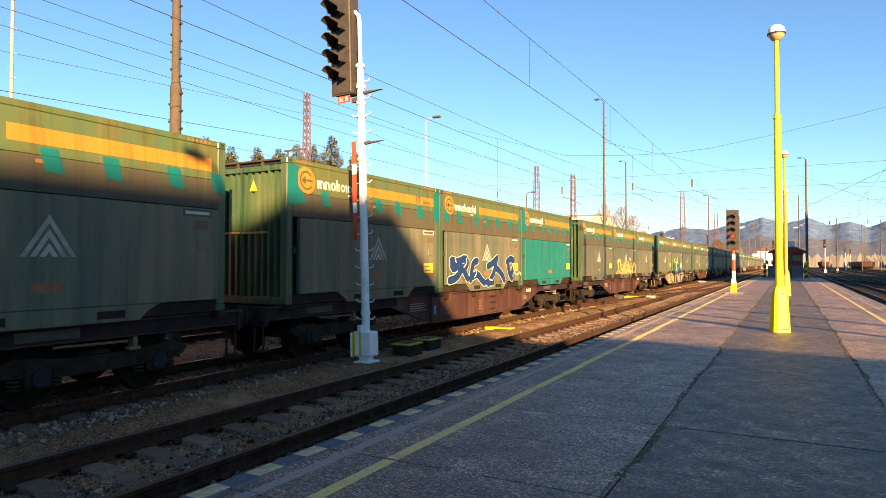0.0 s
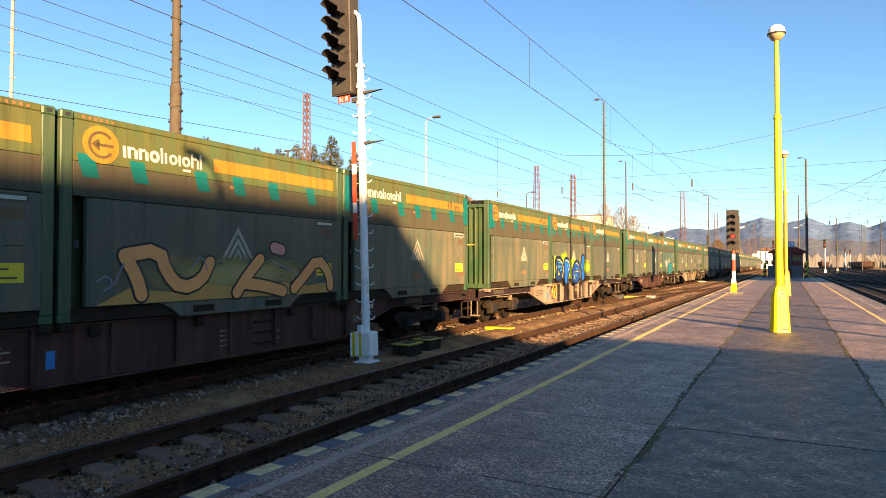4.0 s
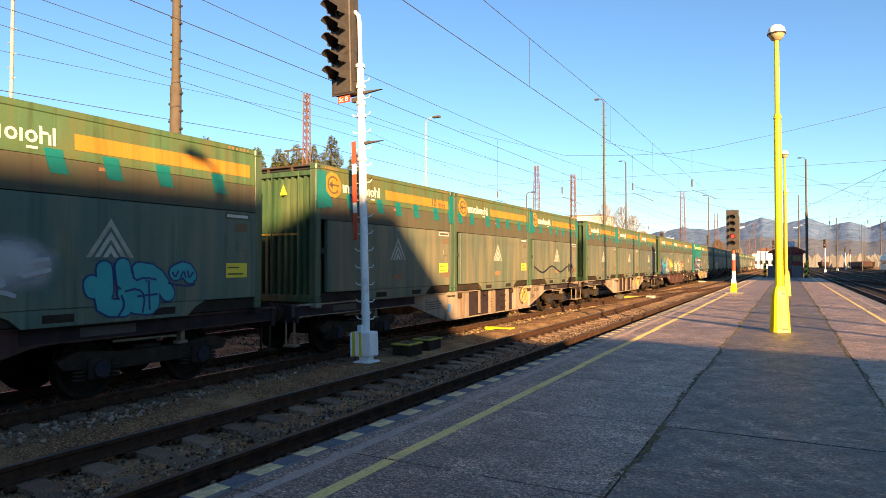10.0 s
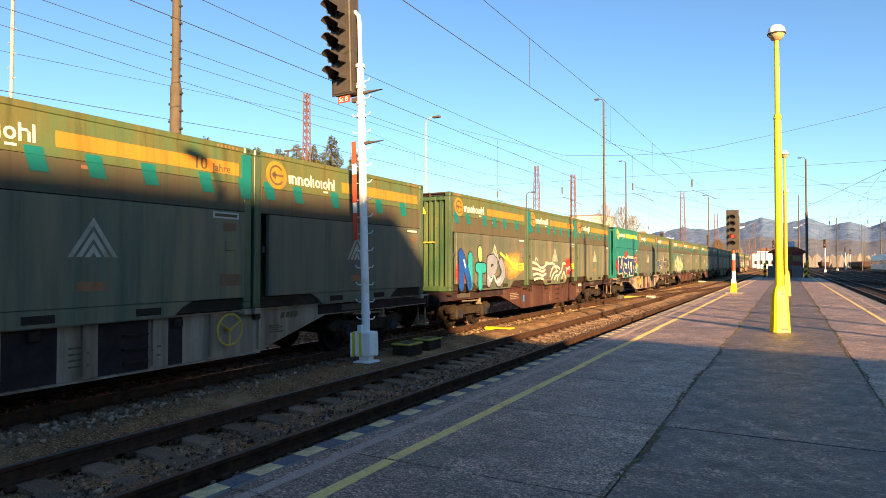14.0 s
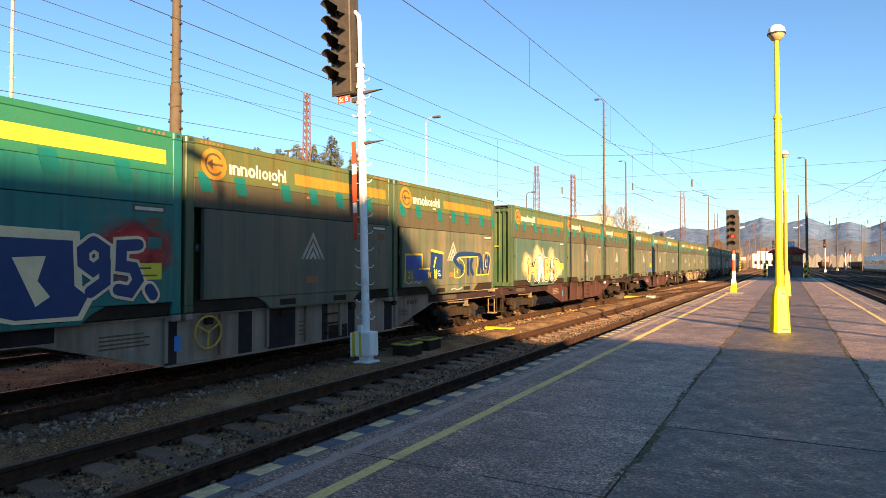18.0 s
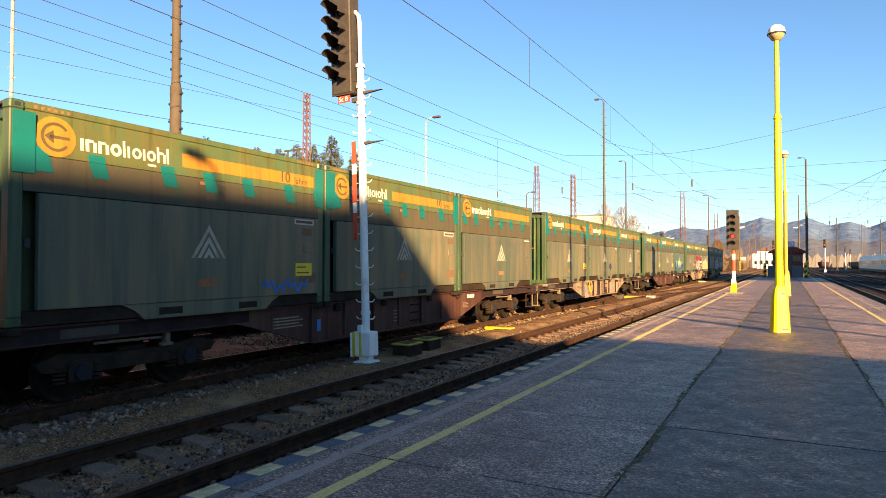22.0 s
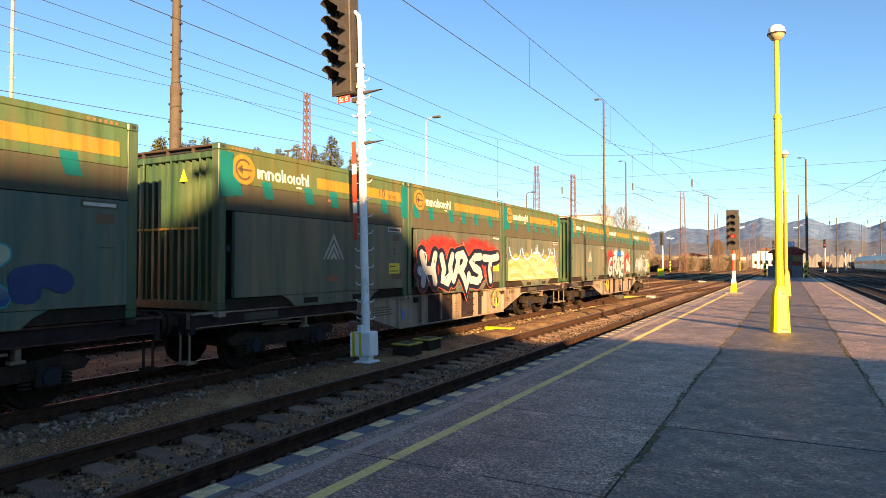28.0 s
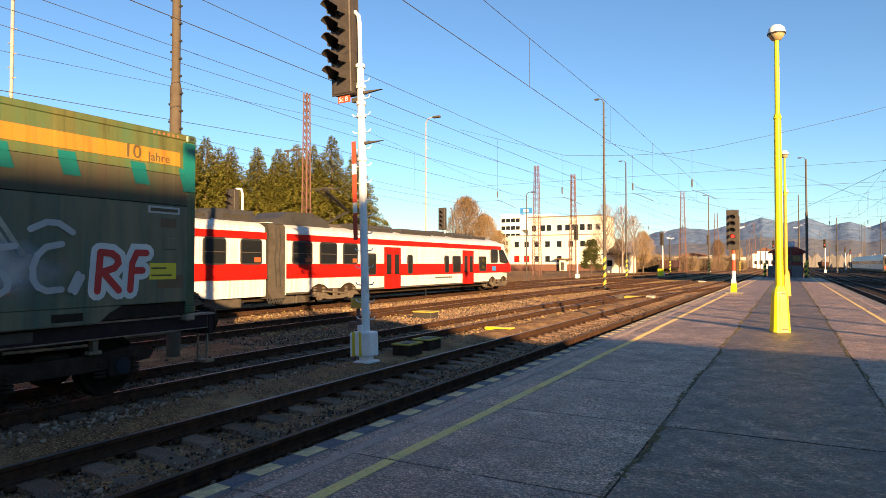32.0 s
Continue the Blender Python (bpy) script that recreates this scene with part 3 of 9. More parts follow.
def build_station():
    """Unseen station building behind the camera; hipped roof shaped to shade the near platform."""
    st = thing("station_building", Matrix(), "unseen station building with hipped roof and wings added for their shade", "building", kind="structure")
    x0, x1, z0, zr, xr = 17.0, 31.0, 10.0, 14.73, 24.0

    def end(x, z):
        return 16.66 - 0.591 * (x + 8.44) - 1.22 * z
    part("wall", Shape().prism([(x0 + 0.5, -90), (x1 - 0.5, -90), (x1 - 0.5, end(x1, z0) - 0.5), (x0 + 0.5, end(x0 + 0.5, z0) - 0.5)], "z", -0.4, z0), M_FACADE, st)
    v = [(x0, -91, z0), (x1, -91, z0), (x1, end(x1, z0), z0), (x0, end(x0, z0), z0), (xr, -91, zr), (xr, end(xr, zr), zr)]
    part("roof", Shape().add(v, [(0, 3, 5, 4), (1, 4, 5, 2), (2, 5, 3), (0, 4, 1), (0, 1, 2, 3)]), M_BRICK, st)

    # lower front wing with a steep hip, shaped unseen to cast the platform shade edge
    def low(x, z):
        return 14.73 - 0.18 * (x + 1.33) - 2.36 * z
    part("wing_wall", Shape().box(15.6, 24.4, -60, low(24.4, 7.0) - 0.4, -0.4, 7.0), M_FACADE, st)
    v = [(15.0, -60, 7.0), (25.0, -60, 7.0), (25.0, low(25.0, 7.0), 7.0), (15.0, low(15.0, 7.0), 7.0), (20.0, -60, 10.6), (20.0, low(20.0, 10.6), 10.6)]
    part("wing_roof", Shape().add(v, [(0, 3, 5, 4), (1, 4, 5, 2), (2, 5, 3), (0, 4, 1), (0, 1, 2, 3)]), M_BRICK, st)
    # low wing that carries on beside the far tracks, added unseen to block skylight
    part("wing_wall", Shape().box(30.5, 38.0, 4.0, 43.0, -0.4, 6.6), M_FACADE, st)
    part("wing_roof", Shape().prism([(30.0, 6.6), (38.5, 6.6), (34.2, 8.0)], "y", 3.5, 43.2), M_BRICK, st)
    # tall wing farther along, beside the outermost track, added unseen to shade far wagons
    part("wing_wall", Shape().box(28.5, 39.0, 44.0, 92.0, -0.4, 17.4), M_FACADE, st)
    part("wing_roof", Shape().prism([(28.0, 17.4), (39.5, 17.4), (33.7, 19.6)], "y", 43.5, 92.5), M_BRICK, st)


build_ground()
for i, c in enumerate(TRACKS):
    build_track("track_%d" % (i + 1), lambda y, c=c: c, c in (-5.83, -9.89, -15.2), cant=0.045 if c == -5.83 else 0.0)
for i, (xa, ya, xb, yb) in enumerate(((-9.89, 24.0, -5.83, 66.0), (-15.2, 34.0, -9.89, 84.0), (-20.6, 50.0, -15.2, 104.0), (-9.89, 76.0, -15.2, 128.0), (-26.0, 30.0, -20.6, 78.0), (10.2, 60.0, 5.45, 104.0))):
    build_track("track_%d" % (i + 1 + len(TRACKS)), lambda y, xa=xa, ya=ya, xb=xb, yb=yb: xa + (xb - xa) * (lambda q: q * q * (3 - 2 * q))(min(1, max(0, (y - ya) / (yb - ya)))), False, ya, yb, "rusty turnout rails that cross between two tracks")
tagged(part("ballast_field", Shape().box(3.95, 28.0, -25, 420, -0.5, -0.345), M_BED), "dark oily ballast between the tracks of the yard", "ballast", kind="structure")
build_stones()
build_platform()
build_station()


# ---- the freight train ----
PITCH_W = 19.74
FACE = 1.45
TRAIN_X = -9.89
C_LEN, C_STEP, C_BASE = 6.03, 6.10, 0.98


def travelled(t):
    return 7.3495 * t + 0.048512 * t * t - 0.00024030 * t ** 3


def front(n, t):
    return 9.233 + PITCH_W * n - travelled(t)


LAYER = [0]


def side_quad(s, pts, x0=FACE, th=0.0025):
    """A flat mark on the side: outline in (y, z), from the panel's face outwards."""
    s.prism([(p[0], p[1]) for p in pts], "x", x0, x0 + th)
    return s


def upper_x(z):
    return FACE - 0.012 - max(0.0, z - 2.2) * 0.07


def upper_mark(s, pts, th=0.006):
    """A mark on the upper part of the side, which leans inwards."""
    n = len(pts)
    v = [(upper_x(z) + e, y, z) for e in (-0.004, th) for y, z in pts]
    f = [tuple(range(n, 2 * n)), tuple(range(n))[::-1]] + [(i, (i + 1) % n, n + (i + 1) % n, n + i) for i in range(n)]
    return s.add(v, f)


def disc(y, z, r, n=24):
    return [(y + r * math.cos(2 * math.pi * i / n), z + r * math.sin(2 * math.pi * i / n)) for i in range(n)]


M_TEALPANEL = mat("dusty teal panel", (0.006, 0.150, 0.132), 0.5, second=(0.018, 0.135, 0.115), amount=0.8, scale=1.2, fine=40, bump=0.04, streak=True, dirt=(0.048, 0.125, 0.10), dirt_amount=0.25)


def build_container(main, panel, band, upper, endm, patches, strip, jahre, clean):
    """A bulk container, front towards -y, origin in the middle of its front edge on the deck."""
    c = thing("freight_container", Matrix(), "grimy green steel bulk container with an orange stripe", "container", "containers on the train")
    H, L = 2.87, C_LEN
    part("core", Shape().box(-1.12, 1.12, 0.16, L - 0.16, 0.14, H - 0.1), main, c)
    # posts with castings
    for y0 in (0.0, L - 0.17):
        for x0 in (-FACE + 0.02, FACE - 0.19):
            post = part("corner_post", Shape().box(x0, x0 + 0.17, y0, y0 + 0.17, 0.12, H - 0.12, 0.012), M_POST if endm is M_END else endm, c)
            for z0 in (0.0, H - 0.125):
                part("corner_casting", Shape().box(x0 - 0.006, x0 + 0.176, y0 - 0.006, y0 + 0.176, z0, z0 + 0.125, 0.02), endm, post)
            if x0 > 0:
                # dark box on the casting stands for the shade in its hole
                part("casting_hole", Shape().box(x0 + 0.168, x0 + 0.179, y0 + 0.05, y0 + 0.12, H - 0.085, H - 0.035), M_TARP, post)
    # corrugated ends
    for y0, sgn in ((0.05, 1), (L - 0.05, -1)):
        s = Shape()
        out, x, k = [], -1.24, 0
        w = 2.48 / 14
        for i in range(14):
            out += [(x + w * i, 0.0), (x + w * i + w * 0.38, 0.0), (x + w * i + w * 0.5, 0.075), (x + w * i + w * 0.88, 0.075)]
        v = [(px, y0 + sgn * py, z) for z in (0.14, H - 0.12) for px, py in out]
        n = len(out)
        s.add(v, [(i, i + 1, n + i + 1, n + i) for i in range(n - 1)])
        ew = part("end_wall", s, endm, c)
        part("end_sill", Shape().box(-1.27, 1.27, y0 - 0.045, y0 + 0.09, 0.0, 0.15, 0.01), endm, ew)
        part("end_header", Shape().box(-1.27, 1.27, y0 - 0.04, y0 + 0.09, H - 0.24, H - 0.13, 0.01), endm, ew)
        part("roof_bow", Shape().box(-1.27, 1.27, y0 - 0.03, y0 + 0.03, H - 0.045, H - 0.005, 0.01).box(-0.62, -0.57, y0 - 0.02, y0 + 0.02, H - 0.13, H - 0.045).box(0.05, 0.10, y0 - 0.02, y0 + 0.02, H - 0.13, H - 0.045).box(0.72, 0.77, y0 - 0.02, y0 + 0.02, H - 0.13, H - 0.045), M_BOW, ew, "rusty brown roof bow")
        if sgn > 0:
            for x in (-0.55, 0.2, 0.95):
                part("locking_bar", Shape().tube((x, y0 - 0.03, 0.12), (x, y0 - 0.03, H - 0.15), 0.018, n=8), endm, ew, smooth=True)
            part("warning_triangle", Shape().prism([(0.42, 2.25), (0.62, 2.25), (0.52, 2.47)], "y", y0 - 0.022, y0 - 0.012), M_PLACARD, ew)
            part("end_rail", Shape().box(-0.9, 0.9, y0 - 0.03, y0 - 0.005, 1.40, 1.44), M_YEL_TRIM, ew)
            part("data_plate", Shape().box(-0.98, -0.78, y0 - 0.02, y0 - 0.008, 0.5, 0.85), M_PLATE, ew)
    # sides
    for sd in (1, -1):
        g = Shape().box(FACE - 0.10, FACE, 0.36, L - 0.17, 0.20, 1.71, 0.01)
        if sd < 0:
            g.v = [(-x, y, z) for x, y, z in g.v]
        sp = part("side_panel", g, panel, c)
        g = Shape().box(FACE - 0.11, FACE - 0.02, 0.17, L - 0.17, 1.722, 2.2, 0.006)
        if sd < 0:
            g.v = [(-x, y, z) for x, y, z in g.v]
        part("crease_band", g, band, c)
        g = Shape().prism([(FACE - 0.12, 2.205), (FACE - 0.012, 2.205), (upper_x(H - 0.1), H - 0.1), (FACE - 0.12, H - 0.1)], "y", 0.17, L - 0.17)
        g.v = [(x * sd, y, z) for x, y, z in [(p[0], p[1], p[2]) for p in g.v]]
        part("upper_panel", g, upper, c)
        g = Shape().box(FACE - 0.14, FACE - 0.04, 0.17, L - 0.17, H - 0.098, H, 0.012)
        if sd < 0:
            g.v = [(-x, y, z) for x, y, z in g.v]
        part("top_rail", g, upper, c)
        # lower flap with the fork pockets
        g = Shape().prism([(1.55, 0.196), (4.75, 0.196), (4.55, 0.10), (4.4, -0.03), (1.9, -0.03), (1.75, 0.10)], "x", (FACE - 0.06) * sd, (FACE - 0.005) * sd)
        fl = part("fork_flap", g, panel, c)
        for y in (2.15, 3.75):
            g = Shape().box((FACE - 0.012) if sd > 0 else -FACE + 0.0, (FACE + 0.0) if sd > 0 else -FACE + 0.012, y, y + 0.42, 0.02, 0.13)
            # dark box on the flap paints the shade inside the pocket
            part("fork_pocket", g, M_BOGIE, fl)
        g = Shape().box((FACE - 0.16) * sd, (FACE - 0.06) * sd, 0.17, L - 0.17, 0.0, 0.19)
        part("bottom_rail", g, M_BOGIE, c)
    part("roof_cover", Shape().box(-1.33, 1.33, 0.1, L - 0.1, H - 0.1, H - 0.03), M_TARP, c, "black roof tarpaulin")
    # rusty slashes by the corners of the top rail
    for y in (0.30, L - 0.78):
        sl = Shape()
        for q in range(6):
            sl.box(FACE - 0.042, FACE - 0.036, y + q * 0.085, y + q * 0.085 + 0.04, H - 0.075, H - 0.035)
        part("hazard_stripe", sl, M_RUSTPATCH, c, "row of rusty slashes")["kind"] = "stuff"
    # marks on the side that faces the platform
    up = c
    upper_stripe = upper_mark(Shape(), [(2.56, 2.34), (L - 0.30, 2.34), (L - 0.30, 2.56), (2.56, 2.56)])
    part("orange_stripe", upper_stripe, M_ORANGE if not clean else M_PLACARD, up)
    d = part("emblem", upper_mark(Shape(), disc(0.57, 2.47, 0.27), 0.007), M_ORANGE if not clean else M_PLACARD, up, "round orange emblem with a dark arrow")
    s = Shape()
    ring = [0.62 + 2 * math.pi * 0.8 * i / 18 for i in range(19)]
    for a, b in zip(ring, ring[1:]):
        upper_mark(s, [(0.57 + r * math.cos(q), 2.47 + r * math.sin(q)) for r, q in ((0.155, a), (0.195, a), (0.195, b), (0.155, b))], 0.010)
    upper_mark(s, [(0.49, 2.45), (0.75, 2.45), (0.75, 2.49), (0.49, 2.49)], 0.011)
    upper_mark(s, [(0.42, 2.47), (0.54, 2.38), (0.54, 2.56)], 0.011)
    part("arrow", s, M_DARKMARK, d)
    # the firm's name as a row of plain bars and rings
    y, z0, hh, s = 0.90, 2.345, 0.17, Shape()
    for kind, w in (("bar", 0.05), ("pair", 0.155), ("pair", 0.155), ("ring", 0.17), ("tall", 0.045), ("bar", 0.05), ("ring", 0.15), ("bar", 0.04), ("drop", 0.15), ("high", 0.145), ("tall", 0.045)):
        st = 0.046 if y < 1.5 else 0.034
        if kind in ("ring", "drop"):
            for i in range(12):
                qa, qb = 2 * math.pi * i / 12, 2 * math.pi * (i + 1) / 12
                upper_mark(s, [(y + w / 2 + r * math.cos(q), z0 + hh / 2 + r * 1.1 * math.sin(q)) for r, q in ((w / 2 - st, qa), (w / 2, qa), (w / 2, qb), (w / 2 - st, qb))], 0.008)
        if kind in ("bar", "pair", "tall", "high"):
            upper_mark(s, [(y, z0), (y + st, z0), (y + st, z0 + hh * (1.4 if kind in ("tall", "high") else 1)), (y, z0 + hh * (1.4 if kind in ("tall", "high") else 1))], 0.008)
        if kind in ("pair", "high"):
            upper_mark(s, [(y + w - st, z0), (y + w, z0), (y + w, z0 + hh * 0.8), (y + w - st, z0 + hh * 0.8)], 0.008)
            upper_mark(s, [(y + st, z0 + hh * 0.78), (y + w - st * 0.6, z0 + hh * 0.78), (y + w - st * 1.2, z0 + hh), (y + st, z0 + hh)], 0.008)
        if kind == "drop":
            upper_mark(s, [(y + 0.01, z0 - 0.075), (y + w, z0 - 0.075), (y + w, z0 - 0.04), (y + 0.01, z0 - 0.04)], 0.008)
        y += w + 0.026
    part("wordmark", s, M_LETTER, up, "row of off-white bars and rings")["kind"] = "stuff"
    for k, y in enumerate((0.24, 1.02, 2.17, 2.97, 3.82, 4.88, 5.72)[:patches]):
        s = Shape()
        upper_mark(s, [(y, 2.2), (y + 0.24, 2.2), (y + 0.22, 2.31), (y - 0.02, 2.31)], 0.006)
        side_quad(s, [(y, 2.2), (y + 0.24, 2.2), (y + 0.31, 1.99), (y + 0.07, 1.99)], FACE - 0.024, 0.012)
        part("repair_patch", s, M_TEAL, up, "fresh teal repair patch")
    if strip:
        part("teal_strip", Shape().box(FACE - 0.03, FACE + 0.003, 0.03, 0.30, 1.95, H - 0.14), M_TEAL, up, "fresh teal strip")
        part("teal_strip", Shape().box(FACE - 0.03, FACE + 0.003, L - 0.24, L - 0.03, 1.95, H - 0.14), M_TEAL, up, "fresh teal strip")
    # chevron triangle
    if not clean and panel is not M_TEALPANEL:
        s = Shape()
        for k in range(3):
            w, h0 = 0.36 - 0.12 * k, 0.55 - 0.185 * k
            th = 0.062
            side_quad(s, [(3.08 - w, 0.89), (3.08 - w + th * 1.15, 0.89), (3.08, 0.89 + h0 - th * 1.8), (3.08, 0.89 + h0)])
            side_quad(s, [(3.08 + w, 0.89), (3.08 + w - th * 1.15, 0.89), (3.08, 0.89 + h0 - th * 1.8), (3.08, 0.89 + h0)])
        part("chevron", s, M_CHEV, sp, "white chevron triangle sign").parent = c
    num = part("number_plate", side_quad(Shape(), [(L - 0.88, 1.57), (L - 0.32, 1.57), (L - 0.32, 1.68), (L - 0.88, 1.68)]), M_PLATE if jahre else M_BAND, c)
    s = Shape()
    side_quad(s, [(L - 0.84, 1.6), (L - 0.36, 1.6), (L - 0.36, 1.65), (L - 0.84, 1.65)], FACE, 0.006)
    part("number_bar", s, M_DARKMARK if jahre else M_LETTER, num)
    if jahre:
        for word, size, dy in (("10", 0.21, 1.28), ("Jahre", 0.135, 0.88)):
            me = lettering(word, size)
            me.materials.append(M_DARKMARK)
            part("jubilee_mark", me, None, c, m=Matrix.Translation((upper_x(2.5) + 0.014, L - dy, 2.365)) @ Matrix.Rotation(radians(90), 4, "Z"))
    # rusty brown stencil plates and small steps
    part("stencil_plate", side_quad(Shape(), [(2.85, 0.42), (3.25, 0.42), (3.25, 0.55), (2.85, 0.55)]), M_RUSTPATCH, c)
    part("stencil_plate", side_quad(Shape(), [(2.9, 2.10), (3.2, 2.10), (3.2, 2.15), (2.9, 2.15)], FACE - 0.02, 0.005), M_RUSTPATCH, c)
    part("hatch", Shape().box(FACE - 0.02, FACE + 0.012, L - 0.62, L - 0.38, 1.02, 1.2, 0.01), panel, c, "small square hatch")
    part("stencil_plate", side_quad(Shape(), [(L - 0.66, 1.36), (L - 0.38, 1.36), (L - 0.38, 1.5), (L - 0.66, 1.5)], FACE, 0.0022), M_RUSTPATCH2, c)
    if jahre:
        part("stencil_plate", side_quad(Shape(), [(L - 0.72, 0.42), (L - 0.24, 0.42), (L - 0.24, 0.62), (L - 0.72, 0.62)], FACE, 0.0021), M_RUSTPATCH2, c)
    part("latch", Shape().box(FACE - 0.05, FACE + 0.005, 0.19, 0.25, 1.0, 1.12, 0.008), M_TARP, c)
    return c


def placard(c):
    L = C_LEN
    pl = part("placard", side_quad(Shape(), [(L - 0.85, 0.56), (L - 0.38, 0.56), (L - 0.38, 0.81), (L - 0.85, 0.81)], FACE, 0.006), M_PLACARD, c, "yellow hazard placard")
    for k in range(2):
        s = side_quad(Shape(), [(L - 0.82, 0.61 + k * 0.11), (L - 0.46 - 0.1 * k, 0.61 + k * 0.11), (L - 0.46 - 0.1 * k, 0.635 + k * 0.11), (L - 0.82, 0.635 + k * 0.11)], FACE + 0.006, 0.002)
        part("placard_bar", s, M_DARKMARK, pl)


M_BOW = mat("rusty brown bow steel", (0.075, 0.048, 0.032), 0.8, second=(0.04, 0.028, 0.022), scale=6, bump=0.1)
M_RUSTPATCH2 = mat("faded brown stencil", (0.17, 0.10, 0.05), 0.8, second=(0.11, 0.08, 0.045), scale=10, bump=0.05)
M_RUSTPATCH = mat("rust-brown stencil", (0.28, 0.13, 0.06), 0.8, scale=10, bump=0.05)
M_G_NAVY = mat("navy spray paint", (0.007, 0.030, 0.115), 0.5, second=(0.012, 0.038, 0.13), scale=5, bump=0.02)
M_G_CREAM = mat("cream spray paint", (0.82, 0.63, 0.38), 0.6, second=(0.66, 0.50, 0.29), scale=3, bump=0.02)
M_G_BLUE = mat("blue spray paint", (0.008, 0.09, 0.42), 0.5, second=(0.02, 0.17, 0.6), scale=3, bump=0.02)
M_G_LIME = mat("lime spray paint", (0.38, 0.55, 0.02), 0.5, second=(0.3, 0.45, 0.03), scale=3, bump=0.02)
M_G_BLACK = mat("black spray paint", (0.012, 0.012, 0.016), 0.5, scale=4, bump=0.02)
M_G_SILVER = mat("silver spray paint", (0.44, 0.42, 0.42), 0.5, second=(0.31, 0.30, 0.305), amount=0.7, scale=2.2, bump=0.02)
M_G_RED = mat("red spray paint", (0.52, 0.03, 0.022), 0.6, second=(0.40, 0.03, 0.024), scale=3, bump=0.02)
M_G_YELLOW = mat("yellow spray paint", (0.70, 0.50, 0.04), 0.55, second=(0.6, 0.42, 0.06), scale=3, bump=0.02)
M_G_ORANGE = mat("peach spray paint", (0.86, 0.37, 0.12), 0.55, second=(0.76, 0.32, 0.10), scale=3, bump=0.02)
M_G_TEAL = mat("turquoise spray paint", (0.02, 0.24, 0.26), 0.55, second=(0.02, 0.30, 0.30), scale=3, bump=0.02)
M_G_WHITE = mat("white spray paint", (0.629, 0.622, 0.590), 0.55, second=(0.510, 0.504, 0.476), scale=3, bump=0.02)


def fresh():
    """A little more thickness for each new coat of spray, so that no two lie in one plane."""
    LAYER[0] = (LAYER[0] + 1) % 6
    return 0.0004 * LAYER[0]


def spray_words(c, text, y, z, height, fill, outline=None, fat=0.0, rim=0.05, wide=1.0, spacing=1.0, lean=0.0):
    """Sprayed letters on the side panel."""
    for ch in text:
        wide_ch = max(v.co.x for v in lettering(ch, height).vertices) * wide
        for k, (m, off) in enumerate(((outline, fat + rim), (fill, fat))):
            if m is None:
                continue
            me = lettering(ch, height, 0.002, off)
            me.transform(Matrix.Diagonal((wide, 1, 1, 1)))
            me.transform(Matrix(((1, 0, lean, 0), (0, 1, 0, 0), (0, 0, 1, 0), (0, 0, 0, 1))))
            me.materials.append(m)
            part("graffiti", me, None, c, "sprayed %s letter" % m.name.split()[0], m=Matrix.Translation((FACE + 0.004 + 0.005 * k, y, z)) @ Matrix.Rotation(radians(90), 4, "Z"))
        y += wide_ch + 0.03 * height * wide + (spacing - 1) * height * 0.6


def soft_spray(m):
    """The same paint as a thin mist that fades out towards its rim."""
    if m.name in SOFT:
        return SOFT[m.name]
    k = m.copy()
    k.name = m.name + " mist"
    n, l = k.node_tree.nodes, k.node_tree.links
    co = n.new("ShaderNodeTexCoord")
    mp = n.new("ShaderNodeMapping")
    mp.inputs["Location"].default_value = (0, -1, -1)
    mp.inputs["Scale"].default_value = (0, 2, 2)
    l.new(co.outputs["Generated"], mp.inputs[0])
    ln = n.new("ShaderNodeVectorMath")
    ln.operation = "LENGTH"
    l.new(mp.outputs[0], ln.inputs[0])
    nz = n.new("ShaderNodeTexNoise")
    nz.inputs["Scale"].default_value, nz.inputs["Detail"].default_value = 3.0, 5.0
    l.new(co.outputs["Object"], nz.inputs["Vector"])
    ad = n.new("ShaderNodeMath")
    ad.operation = "MULTIPLY_ADD"
    l.new(nz.outputs["Fac"], ad.inputs[0])
    ad.inputs[1].default_value = 0.7
    l.new(ln.outputs["Value"], ad.inputs[2])
    mr = n.new("ShaderNodeMapRange")
    mr.interpolation_type = "SMOOTHSTEP"
    mr.inputs["From Min"].default_value, mr.inputs["From Max"].default_value = 1.33, 0.62
    l.new(ad.outputs[0], mr.inputs["Value"])
    l.new(mr.outputs[0], n["Principled BSDF"].inputs["Alpha"])
    SOFT[m.name] = k
    return k


SOFT = {}


def spray_blob(c, y0, y1, z0, z1, m, seed, layer=0, rough=0.25, n=26, tall=False):
    """A sprayed cloud with an uneven rim."""
    rng = random.Random(seed)
    cy, cz, ry, rz = (y0 + y1) / 2, (z0 + z1) / 2, (y1 - y0) / 2, (z1 - z0) / 2
    pts = []
    if rough > 0.13:
        pts = [(y0 - 0.12, z0 - 0.02), (y1 + 0.12, z0 - 0.02), (y1 + 0.12, min(1.7, z1 + 0.12)), (y0 - 0.12, min(1.7, z1 + 0.12))]
        part("graffiti", side_quad(Shape(), pts, FACE + 0.001, 0.0016 + 0.0012 * layer + 0.4 * fresh()), soft_spray(m), c, "soft %s spray mist" % m.name.split()[0])
        return
    for i in range(n):
        a = 2 * math.pi * i / n
        k = 1 - rough * rng.random() * (1.0 if i % 2 else 0.3)
        sx, sz = math.cos(a), math.sin(a)
        p = 0.6
        pts.append((cy + ry * k * math.copysign(abs(sx) ** p, sx), cz + rz * k * math.copysign(abs(sz) ** p, sz)))
    part("graffiti", side_quad(Shape(), pts, FACE + 0.001, 0.003 + 0.003 * layer + fresh()), m, c, "sprayed %s cloud" % m.name.split()[0])


